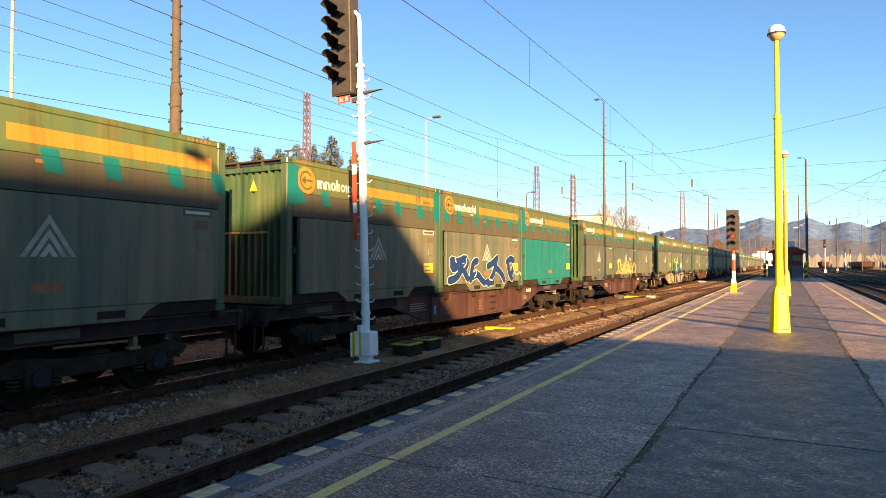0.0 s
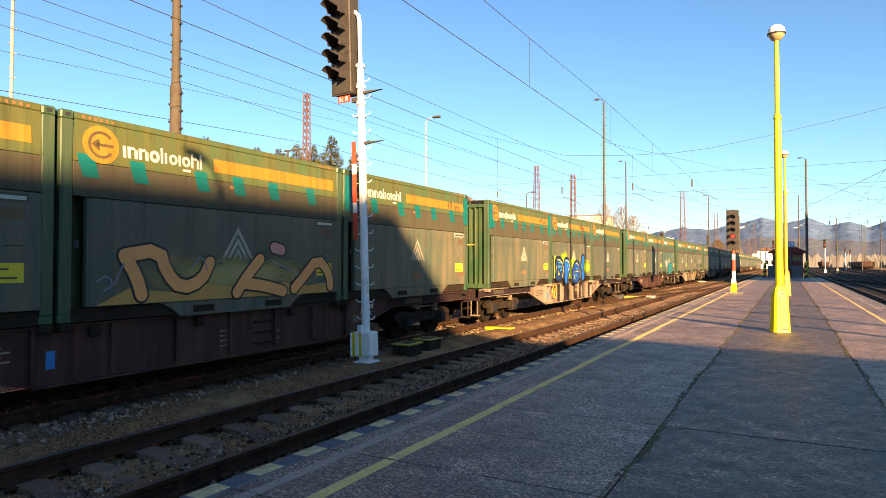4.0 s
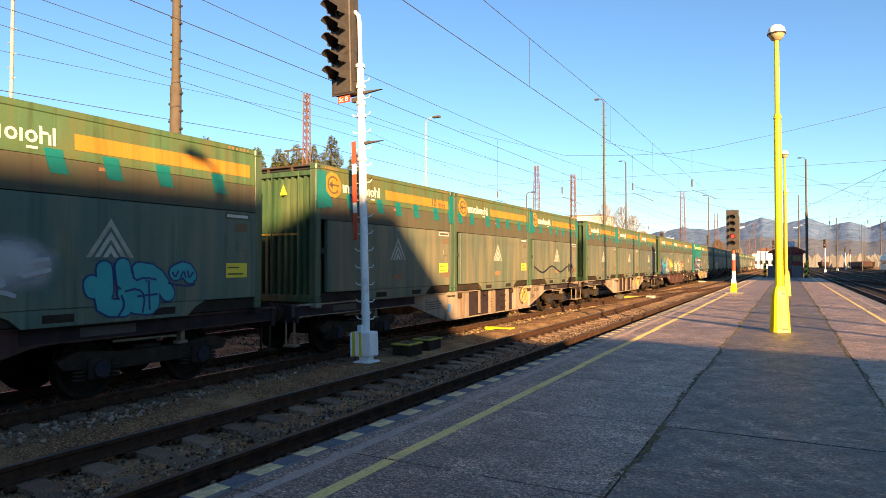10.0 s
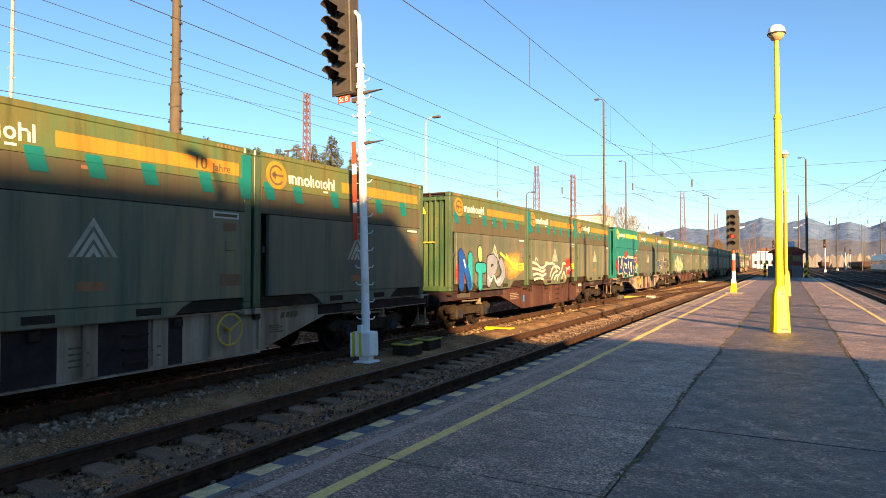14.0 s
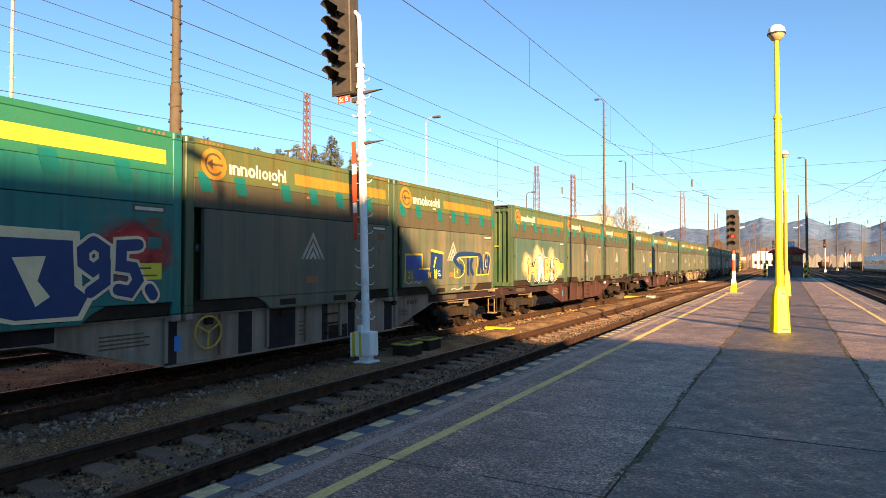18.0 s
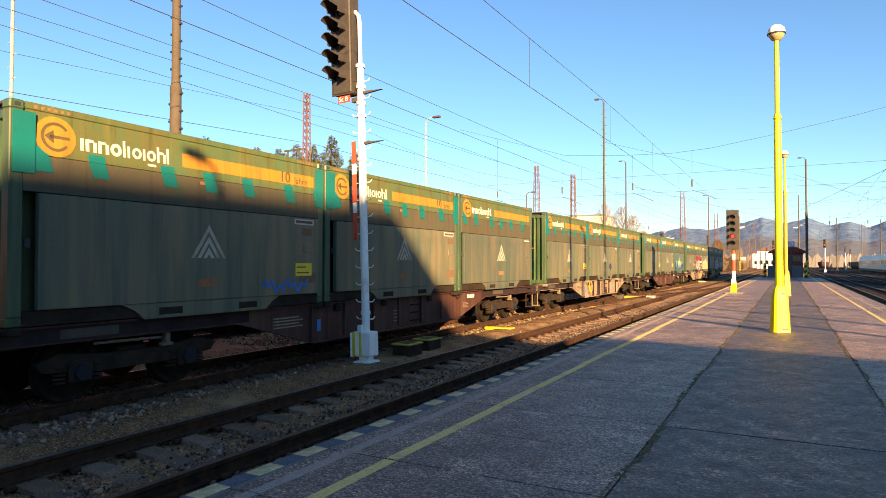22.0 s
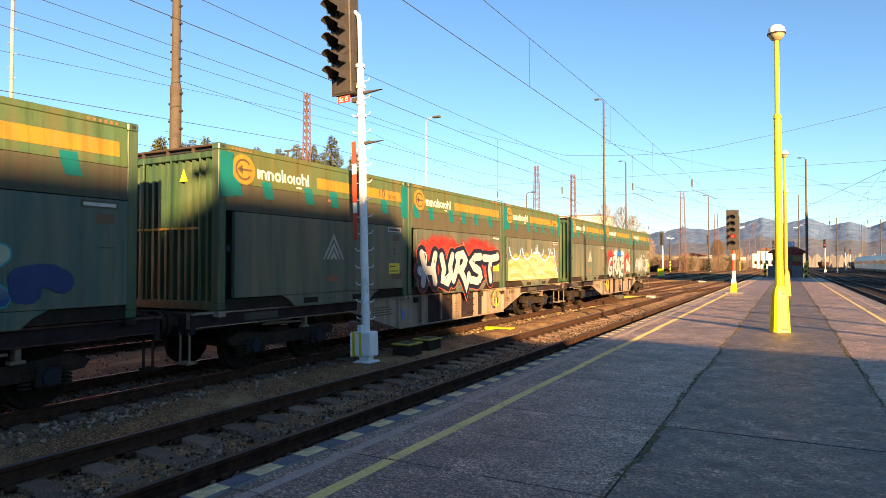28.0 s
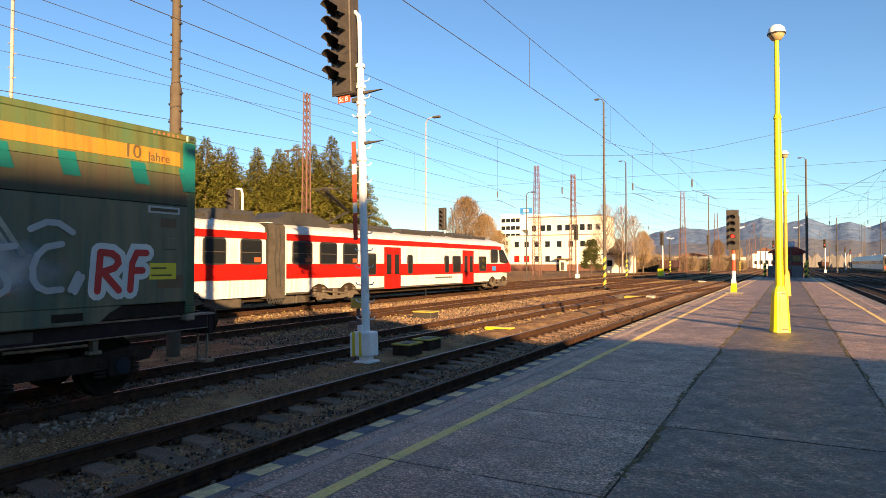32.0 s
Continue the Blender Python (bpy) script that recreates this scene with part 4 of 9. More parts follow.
def spray_line(c, pts, r, m, lift=0.0):
    x = FACE + 0.009 + lift + fresh()
    closed = pts[0] == pts[-1]
    if closed:
        pts = pts[:-1]
    n = len(pts)
    v = []
    for i, (y, z) in enumerate(pts):
        ya, za = pts[i - 1] if closed or i else (2 * y - pts[1][0], 2 * z - pts[1][1])
        yb, zb = pts[(i + 1) % n] if closed or i < n - 1 else (2 * y - pts[i - 1][0], 2 * z - pts[i - 1][1])
        a, b = Vector((y - ya, z - za)).normalized(), Vector((yb - y, zb - z)).normalized()
        m2 = Vector((-a.y - b.y, a.x + b.x))
        m2 = m2.normalized() if m2.length > 0.1 else Vector((-a.y, a.x))
        k = r / max(0.55, m2.dot(Vector((-a.y, a.x))))
        v += [(x, y + m2.x * k, z + m2.y * k), (x, y - m2.x * k, z - m2.y * k), (x - 0.008, y - m2.x * k, z - m2.y * k), (x - 0.008, y + m2.x * k, z + m2.y * k)]
    f = [(4 * i + q, 4 * i + (q + 1) % 4, 4 * ((i + 1) % n) + (q + 1) % 4, 4 * ((i + 1) % n) + q) for i in range(n if closed else n - 1) for q in range(4)]
    s = Shape().add(v, f)
    part("graffiti", s, m, c, "sprayed %s line" % m.name.split()[0])


M_DARKSILL = mat("dark purple-brown paint", (0.020, 0.013, 0.015), 0.75, spec=0.12, second=(0.042, 0.027, 0.027), scale=3, bump=0.05)
M_AXLEBLUE = mat("grimy blue axle cover", (0.014, 0.016, 0.026), 0.7, spec=0.2, second=(0.02, 0.02, 0.022), scale=6, bump=0.05)


def build_wagon(m, wheel_ring):
    """A flat container wagon, origin in the middle of its front container edge at rail height."""
    w = thing("flat_wagon", Matrix(), "weathered %s container flat wagon on two bogies" % m.name.split(" wagon")[0], "wagon", "wagons of the train")
    L = PITCH_W - 1.43
    z_top = C_BASE - RAIL_Z - 0.02
    y0, y1 = -0.42, L + 0.42
    a, b = 4.9, L - 4.9
    for sd in (1, -1):
        x0, x1 = (1.17, 1.27) if sd > 0 else (-1.27, -1.17)
        sill = part("side_sill", Shape().prism([(y0, z_top), (y1, z_top), (y1, z_top - 0.26), (b + 1.0, z_top - 0.26), (b - 0.95, 0.36), (a + 0.95, 0.36), (a - 1.0, z_top - 0.26), (y0, z_top - 0.26)], "x", x0, x1), m, w)
        fl = Shape()
        xa, xb = (1.27, 1.34) if sd > 0 else (-1.34, -1.27)
        fl.box(xa, xb, a + 0.95, b - 0.95, 0.345, 0.375)
        fl.box(xa, xb, y0, y1, z_top - 0.03, z_top + 0.0)
        part("sill_flange", fl, m, sill)
        for k in range(7):
            y = a + 0.95 + k * (b - a - 1.9) / 6
            part("sill_rib", Shape().box(xa, xb - 0.01 * sd if sd > 0 else xb, y - 0.03, y + 0.03, 0.42, z_top - 0.03), m, sill)
    part("centre_sill", Shape().box(-0.25, 0.25, y0, y1, z_top - 0.42, z_top - 0.03), m, w)
    for y in (y0, y1 - 0.09):
        hs = part("headstock", Shape().box(-1.3, 1.3, y, y + 0.09, z_top - 0.36, z_top + 0.01, 0.01), M_DARKSILL, w)
        out = -1 if y < 0 else 1
        for x in (-0.875, 0.875):
            yb = y if out < 0 else y + 0.09
            s = Shape().tube((x, yb, 1.0), (x, yb + out * 0.26, 1.0), 0.11, 0.095, 12).tube((x, yb + out * 0.2, 1.0), (x, yb + out * 0.275, 1.0), 0.22, 0.225, 16)
            part("buffer", s, M_BOGIE, hs, smooth=True)
        part("coupling", Shape().box(-0.06, 0.06, min(y, y + out * 0.25), max(y, y + out * 0.27) , z_top - 0.32, z_top - 0.2, 0.02), M_BOGIE, hs)
        part("step", Shape().box(1.0, 1.28, y - 0.05, y + 0.14, 0.32, 0.36).box(1.22, 1.25, y, y + 0.03, 0.34, 0.85).box(1.0, 1.03, y, y + 0.03, 0.34, 0.85), M_ROD if m is not M_BROWN else M_BOGIE, hs)
    for k in range(6):
        y = 0.9 + k * (L - 1.8) / 5
        part("cross_member", Shape().box(-1.17, 1.17, y - 0.07, y + 0.07, z_top - 0.24, z_top - 0.02), m, w)
    # container spigots
    for i in range(3):
        for y in (i * C_STEP + 0.09, i * C_STEP + C_LEN - 0.09):
            for x in (-1.33, 1.33):
                part("spigot", Shape().box(x - 0.13, x + 0.13, y - 0.08, y + 0.08, z_top - 0.09, z_top + 0.015, 0.015), M_BOGIE if m is M_BROWN else m, w)
    # white hooks and handbrake wheel, data panels
    for y in (6.6, 8.4, 10.6, 12.3):
        part("tie_hook", Shape().box(1.27, 1.36, y, y + 0.16, z_top - 0.2, z_top - 0.06, 0.02), M_BOGIE, w)
    for y, z0, z1, ww in ((4.72, 0.68, 1.0, 0.95), (8.9, 0.50, 0.92, 0.42), (10.24, 0.5, 0.85, 0.24), (12.7, 0.62, 0.86, 0.5)):
        pl = part("data_panel", Shape().box(1.27, 1.276, y, y + ww, z0, z1), M_GREYW if m is not M_BROWN else M_BROWN, w)
        for k in range(4):
            s = Shape().box(1.276, 1.279, y + 0.05, y + ww - 0.08 - 0.1 * (k % 2), z0 + 0.05 + k * (z1 - z0 - 0.08) / 4, z0 + 0.075 + k * (z1 - z0 - 0.08) / 4)
            part("data_bar", s, M_DARKMARK if m is not M_BROWN else M_GREYW, pl)
    for k, (yy, ww) in enumerate(((13.05, 0.1), (13.2, 0.09), (13.32, 0.09), (13.44, 0.08))):
        part("mark_bar", Shape().prism([(yy, 0.93), (yy + ww, 0.93), (yy + ww + 0.03, 1.04), (yy + 0.03, 1.04)], "x", 1.27, 1.276), M_LETTER if m is M_BROWN else M_DARKMARK, w)
    part("blue_label", Shape().box(1.277, 1.284, 6.03, 6.15, 0.58, 0.82), M_BLUEBOX, w)
    if wheel_ring:
        s = Shape()
        yc, zc, r = wheel_ring, 0.84, 0.27
        ring = [(1.40, yc + r * math.cos(2 * math.pi * i / 20), zc + r * math.sin(2 * math.pi * i / 20)) for i in range(21)]
        s.line(ring, 0.02, 6)
        for q in (0.5, 2.6, 4.7):
            s.tube((1.40, yc, zc), (1.40, yc + r * math.cos(q), zc + r * math.sin(q)), 0.015, n=6)
        s.tube((1.26, yc, zc), (1.42, yc, zc), 0.03, n=8)
        part("brake_wheel", s, M_YEL_TRIM, w, "yellow handbrake wheel", smooth=True)
    # dark plates paint the shade below the container overhang onto the sill ends
    for ya, yb in ((y0 + 0.1, a - 0.75), (b + 0.75, y1 - 0.1)):
        part("sill_end", Shape().box(1.2702, 1.275, ya, yb, z_top - 0.24, z_top - 0.035), M_DARKSILL, w, "sooty sill end")
    if m is not M_BROWN:
        dark = ((7.38, 8.80), (9.38, 10.18), (10.54, 10.80)) if wheel_ring > 10 else ((7.38, 7.70), (8.12, 8.86), (9.68, 9.86), (10.58, 10.82), (12.02, 12.34))
        for ya, yb in dark:
            part("sill_recess", Shape().box(1.2702, 1.276, ya, yb, 0.37, z_top - 0.04), M_DARKSILL, w, "dark purple-brown sill panel")
        if wheel_ring < 10:
            part("sill_recess", Shape().box(1.2702, 1.2765, 9.90, 10.55, 0.37, 0.66), M_DARKSILL, w, "dark purple-brown lower sill panel")
            part("sill_recess", Shape().box(1.2702, 1.2765, 5.86, 6.08, 0.37, z_top - 0.04), M_DARKSILL, w, "dark purple-brown sill panel")
    # ladder-like recess and brake gear
    part("brake_tank", Shape().tube((0.5, 8.0, 0.62), (0.5, 9.4, 0.62), 0.2, n=14), M_BOGIE, w, smooth=True)
    for z in (0.5, 0.7, 0.9):
        part("step_iron", Shape().box(1.27, 1.33, 9.75, 10.15, z, z + 0.03), M_BOGIE, w)
    sets = []
    for yb in (2.05, L - 2.05):
        bg = part("bogie", Shape().prism([(yb - 1.5, 0.62), (yb - 1.2, 0.74), (yb - 0.5, 0.66), (yb + 0.5, 0.66), (yb + 1.2, 0.74), (yb + 1.5, 0.62), (yb + 1.42, 0.5), (yb + 0.55, 0.42), (yb - 0.55, 0.42), (yb - 1.42, 0.5)], "x", 0.95, 1.07)
                  .prism([(yb - 1.5, 0.62), (yb - 1.2, 0.74), (yb - 0.5, 0.66), (yb + 0.5, 0.66), (yb + 1.2, 0.74), (yb + 1.5, 0.62), (yb + 1.42, 0.5), (yb + 0.55, 0.42), (yb - 0.55, 0.42), (yb - 1.42, 0.5)], "x", -1.07, -0.95)
                  .box(-0.95, 0.95, yb - 0.25, yb + 0.25, 0.45, 0.72, 0.03), M_BOGIE, w)
        for ya in (yb - 0.9, yb + 0.9):
            for sd in (1, -1):
                xa = 1.0 * sd
                part("axle_box", Shape().box(xa - 0.09, xa + 0.14 if sd > 0 else xa + 0.09, ya - 0.17, ya + 0.17, 0.3, 0.62, 0.04), M_BOGIE, bg)
                if sd > 0:
                    part("axle_cover", Shape().tube((1.13, ya, 0.46), (1.19, ya, 0.46), 0.13, 0.12, 14), M_AXLEBLUE, bg, smooth=True)
                    for yy in (ya - 0.27, ya + 0.27):
                        s = Shape()
                        for q in range(5):
                            s.tube((1.03, yy, 0.32 + q * 0.055), (1.03, yy, 0.35 + q * 0.055), 0.085, n=10)
                        part("spring", s, M_BOGIE, bg, smooth=True)
            s = Shape()
            prof = [(0.06, -0.09), (0.17, -0.085), (0.2, -0.02), (0.36, 0.01), (0.40, -0.055), (0.46, -0.06), (0.46, 0.05), (0.485, 0.06), (0.485, 0.085), (0.38, 0.085), (0.36, 0.04), (0.18, 0.03), (0.10, 0.08)]
            s.lathe([(r, -h) for r, h in prof], (0.753, 0, 0), "x", 22)
            s.lathe([(r, h) for r, h in prof], (-0.753, 0, 0), "x", 22)
            s.tube((-1.0, 0, 0), (1.0, 0, 0), 0.075, n=12)
            s.box(0.80, 0.815, 0.2, 0.3, -0.04, 0.04)
            ws = part("wheelset", s, M_WHEEL, w, smooth=True, m=pose(0, ya, 0.46))
            sets.append((ya,))
        # bright brake pull rods and hangers
        part("brake_rod", Shape().tube((1.16, yb - 0.75, z_top - 0.32), (1.16, yb + 0.35, z_top - 0.34), 0.022, n=8), M_ROD, bg, "dull ochre brake rod")
        part("brake_hanger", Shape().box(1.08, 1.2, yb + 0.42, yb + 0.5, z_top - 0.45, z_top - 0.27, 0.01).box(1.08, 1.2, yb + 0.36, yb + 0.56, z_top - 0.48, z_top - 0.43, 0.01), M_ROD, bg)
        part("plate", Shape().box(1.272, 1.28, yb - 1.3, yb - 0.45, z_top - 0.2, z_top - 0.07), M_SKIRT, w)
    return w


def build_train():
    base = dict(main=M_GREEN, panel=M_PANEL, band=M_BAND, upper=M_UPPER, endm=M_END)
    kinds = {
        "a": build_container(**base, patches=7, strip=True, jahre=True, clean=False),
        "b": build_container(**{**base, "panel": M_PANEL2}, patches=6, strip=False, jahre=False, clean=False),
        "c": build_container(**base, patches=7, strip=False, jahre=False, clean=False),
        "m": build_container(**{**base, "panel": M_PANEL3, "upper": M_UPPER3}, patches=6, strip=False, jahre=False, clean=False),
        "t": build_container(**{**base, "panel": M_TEALPANEL}, patches=7, strip=True, jahre=False, clean=False),
        "g": build_container(M_TEALPANEL, M_TEALPANEL, M_TEALPANEL, M_TEALUP, M_TEALPANEL, 6, False, False, True),
    }
    tagged(kinds["t"], "bulk container with a clean teal lower panel and orange stripe")
    tagged(kinds["g"], "clean teal-green bulk container with a yellow stripe")
    wagons = {k: build_wagon(m, r) for k, m, r in (("r", M_BROWN, 0), ("w", M_GREYW, 11.68), ("x", M_GREYW, 6.65), ("n", M_TAN, 6.6))}
    order = "rrrxrwwrnrrnrwn"
    rows = ["bac", "act", "bba", "acb", "abm", "aca", "aab", "bac", "gbc", "mca", "aab", "aca", "aam", "aba", "aca"]
    moving = []
    used = set()
    for i, (k, row) in enumerate(zip(order, rows)):
        n = i - 1
        for key, store, ob0 in ((k, "w", wagons[k]),):
            ob = copy_thing(ob0, Matrix())
            moving.append((ob, n, 0.0, RAIL_Z))
        for j, ck in enumerate(row):
            ob = copy_thing(kinds[ck], Matrix())
            decorate(ob, n, j)
            moving.append((ob, n, j * C_STEP, C_BASE))
    for ob0 in list(kinds.values()) + list(wagons.values()):
        for o in list(ob0.children_recursive) + [ob0]:
            bpy.data.objects.remove(o)
    return moving


def band_shape(s, pts, r, x, tips=4):
    """A flat painted stroke of one piece, with round ends; strokes of one letter hang together."""
    first = len(s.v)
    n = len(pts)
    left, right = [], []
    x0 = x
    for i, (y, z) in enumerate(pts):
        x = x0 + 0.00018 * i
        a = Vector(pts[i]) - Vector(pts[i - 1]) if i else Vector(pts[1]) - Vector(pts[0])
        b = Vector(pts[i + 1]) - Vector(pts[i]) if i < n - 1 else a
        a, b = a.normalized(), b.normalized()
        m = Vector((-a.y - b.y, a.x + b.x))
        m = m.normalized() if m.length > 0.15 else Vector((-a.y, a.x))
        k = r / max(0.62, m.dot(Vector((-a.y, a.x))))
        left.append((x, y + m.x * k, z + m.y * k))
        right.append((x, y - m.x * k, z - m.y * k))
    v, f = left + right, [(i, i + 1, n + i + 1, n + i) for i in range(n - 1)]
    for end, (p, q) in ((0, (left[0], right[0])), (n - 1, (right[-1], left[-1]))):
        cy, cz = pts[end]
        x = p[0]
        a0 = math.atan2(p[2] - cz, p[1] - cy)
        cap = [(x, cy + r * math.cos(a0 + math.pi * (i + 1) / (tips + 1)), cz + r * math.sin(a0 + math.pi * (i + 1) / (tips + 1))) for i in range(tips)]
        k = len(v)
        v += cap
        f.append((0, *range(k, k + tips), n) if end == 0 else (2 * n - 1, *range(k, k + tips), n - 1))
    old = s.v[:]
    s.add(v, f)
    if old:
        i, j = min(((i, j) for i in range(len(old)) for j in range(len(v))), key=lambda c: (old[c[0]][1] - v[c[1]][1]) ** 2 + (old[c[0]][2] - v[c[1]][2]) ** 2)
        p = old[i]
        s.v.append((p[0] - 0.0004, p[1] + 0.001, p[2] + 0.001))
        s.f.append((i, first + j, len(s.v) - 1))
    return s


def rounded(pts):
    """The stroke with its corners cut once, so that it swings like a hand's line."""
    if len(pts) < 3:
        return list(pts)
    mid = [q for (ya, za), (yb, zb) in zip(pts, pts[1:]) for q in ((ya * 0.72 + yb * 0.28, za * 0.72 + zb * 0.28), (ya * 0.28 + yb * 0.72, za * 0.28 + zb * 0.72))]
    return [pts[0]] + mid[1:-1] + [pts[-1]]


def throw_up(c, letters, fat, rim, edge, halo=None, halo_edge=0.0, swing=True):
    """Fat sprayed letters, each a fill with strokes of its own, all on one rim, with a halo behind."""
    for layer, (m, r, lift) in enumerate(((halo, fat + edge + halo_edge, 0.002), (rim, fat + edge, 0.0065))):
        if m is None:
            continue
        for q, (fill, strokes) in enumerate(letters):
            s = Shape()
            for k, st in enumerate(strokes):
                band_shape(s, rounded(st) if swing else st, r, FACE + lift + 0.0008 * (k % 4) + 0.0003 * (q % 3))
            part("graffiti", s, m, c, "sprayed %s rim of a letter" % m.name.split()[0])
    for q, (fill, strokes) in enumerate(letters):
        s = Shape()
        for k, st in enumerate(strokes):
            band_shape(s, rounded(st) if swing else st, fat, FACE + 0.0130 + 0.0010 * (k % 4) + 0.0003 * (q % 3))
        part("graffiti", s, fill, c, "sprayed %s letter" % fill.name.split()[0])


def gleams(c, lines, r, m):
    """Thin lines of light or dark paint on top of the letters."""
    for pts in lines:
        s = band_shape(Shape(), rounded(pts), r, FACE + 0.0200 + fresh())
        part("graffiti", s, m, c, "sprayed thin %s line" % m.name.split()[0])


def decorate(c, n, j):
    """What sets this container apart."""
    key = (n, j)
    if (j == 0 and n not in (5, 13)) or key in ((-1, 1), (0, 1), (0, 2), (1, 1), (1, 2), (3, 1), (3, 2), (4, 1), (6, 1), (11, 1), (12, 1), (13, 1), (13, 2)):
        placard(c)
    if key == (0, 1):
        throw_up(c, [(M_G_NAVY, [[(0.64, 0.90), (0.66, 0.66), (0.9, 0.68)], [(0.64, 0.90), (1.05, 0.84), (1.5, 0.98), (1.68, 0.82), (1.45, 0.66), (1.0, 0.72)], [(0.5, 0.32), (0.95, 0.38), (1.3, 0.66)], [(1.4, 0.6), (1.65, 0.36)]]),
                     (M_G_NAVY, [[(2.32, 0.88), (2.05, 0.84), (1.92, 0.55), (1.86, 0.32)], [(2.0, 0.4), (2.35, 0.5), (2.62, 0.30), (2.85, 0.2)]]),
                     (M_G_NAVY, [[(3.12, 0.72), (3.45, 0.80), (3.85, 0.98)], [(3.78, 0.92), (3.6, 0.5), (3.15, 0.16)], [(3.75, 0.66), (4.15, 0.52), (4.42, 0.26)], [(3.05, 0.22), (3.5, 0.2)]]),
                     (M_G_NAVY, [[(4.68, 0.86), (5.0, 0.98), (5.25, 0.92)], [(4.75, 0.86), (4.85, 0.5), (5.1, 0.3)], [(5.2, 0.62), (5.05, 0.42)]])], 0.115, M_G_CREAM, 0.024, M_G_BLACK, 0.015)
        gleams(c, [[(0.84, 0.95), (0.9, 0.84)], [(1.56, 0.95), (1.6, 0.82), (1.4, 0.7)], [(2.14, 0.62), (2.3, 0.62), (2.22, 0.44), (2.1, 0.4)], [(3.4, 0.6), (3.5, 0.72), (3.46, 0.6)], [(5.2, 0.7), (5.4, 0.4), (5.7, 0.44), (5.86, 0.52), (5.9, 0.4)], [(3.2, 0.3), (3.45, 0.26)]], 0.02, M_G_CREAM)
        c["label"] = "grimy green bulk container sprayed with navy letters rimmed in cream"
    elif key == (1, 1):
        part("graffiti", side_quad(Shape(), [(0.5, 0.21), (5.7, 0.21), (5.55, 0.42), (4.9, 0.36), (4.2, 0.44), (3.4, 0.36), (2.4, 0.46), (1.7, 0.36), (1.0, 0.44)], FACE + 0.001, 0.003), M_G_OCHRE, c, "sprayed ochre ground")
        throw_up(c, [(M_G_ORANGE, [[(0.92, 0.92), (1.12, 0.60), (1.2, 0.34)], [(0.92, 0.92), (1.5, 1.02), (1.62, 0.66), (1.9, 0.40), (2.3, 0.52), (2.46, 0.82)]]),
                     (M_G_ORANGE, [[(3.05, 0.30), (3.3, 0.6), (3.6, 0.88)], [(3.2, 0.46), (3.7, 0.40), (4.2, 0.28)], [(4.5, 0.32), (4.75, 0.52), (5.2, 0.92), (5.55, 0.62), (5.6, 0.34)]]),
                     (M_G_PINK, [[(3.95, 1.10), (4.15, 1.06)]])], 0.10, M_G_BLACK, 0.035)
        gleams(c, [[(0.75, 0.5), (0.9, 0.8)], [(2.1, 0.75), (2.3, 0.95), (2.4, 0.7)], [(3.9, 0.85), (4.3, 0.7), (4.6, 0.6)], [(0.5, 0.55), (0.65, 0.65), (0.75, 0.5), (0.6, 0.42)]], 0.014, M_G_SLATE)
        spray_blob(c, 0.8, 5.4, 0.2, 0.9, M_G_OLIVE, 5, 0, 0.3)
        c["label"] = "grimy green bulk container sprayed with peach letters rimmed in black"
    elif key == (2, 1):
        spray_blob(c, 0.30, 0.62, 0.16, 1.15, M_G_LIME, 5, 0, 0.12)
        spray_blob(c, 1.2, 2.2, 0.5, 1.28, M_G_LIME, 8, 0, 0.3)
        spray_blob(c, 2.3, 3.6, 0.1, 1.05, M_G_LIME, 6, 0, 0.12, 22)
        spray_blob(c, 4.5, 5.7, 0.25, 0.95, M_G_LIME, 7, 0, 0.3, 22)
        throw_up(c, [(M_G_NAVY, [[(0.68, 0.84), (1.05, 0.88), (1.36, 0.72), (1.38, 0.45), (1.1, 0.28), (0.68, 0.32)], [(0.68, 0.84), (0.68, 0.32)], [(1.0, 0.70), (1.05, 0.5)]]),
                     (M_G_BLUE, [[(1.86, 0.82), (2.16, 0.84), (2.28, 0.62), (2.05, 0.40), (1.86, 0.42)], [(1.86, 0.82), (1.90, 0.12)]]),
                     (M_G_DEEPBLUE, [[(3.72, 0.66), (3.42, 0.74), (3.08, 0.56), (2.96, 0.26), (3.2, 0.12), (3.6, 0.14), (3.68, 0.36), (3.4, 0.40)]]),
                     (M_G_BLUE, [[(4.48, 1.02), (4.34, 0.66)], [(4.38, 0.34), (4.5, 0.28), (4.42, 0.2)]])], 0.18, M_G_INK, 0.09)
        gleams(c, [[(0.72, 0.96), (1.15, 0.95), (1.5, 0.72), (1.48, 0.42), (1.35, 0.26)], [(0.56, 0.7), (0.50, 0.45)], [(0.86, 0.48), (0.86, 0.3), (1.0, 0.4)], [(1.84, 0.92), (2.2, 0.94), (2.36, 0.72), (2.2, 0.5)], [(3.3, 0.84), (3.55, 0.80), (3.68, 0.72)], [(3.02, 0.42), (3.0, 0.2), (3.2, 0.14)], [(3.3, 0.45), (3.66, 0.46)], [(3.94, 1.06), (4.0, 1.0)], [(4.1, 1.06), (4.06, 0.98)]], 0.022, M_G_YELLOW)
        gleams(c, [[(0.85, 0.84), (1.3, 0.84)], [(0.85, 0.72), (0.8, 0.64), (0.92, 0.62)], [(1.0, 0.72), (1.0, 0.62), (1.1, 0.70)], [(1.16, 0.7), (1.2, 0.62), (1.3, 0.72)], [(1.05, 0.52), (1.35, 0.54)], [(2.0, 0.74), (2.14, 0.7)], [(3.3, 0.6), (3.6, 0.58)], [(3.1, 0.3), (3.3, 0.26), (3.5, 0.28)]], 0.026, M_G_SKY)
        spray_words(c, "69", 5.2, 0.70, 0.13, M_G_YELLOW)
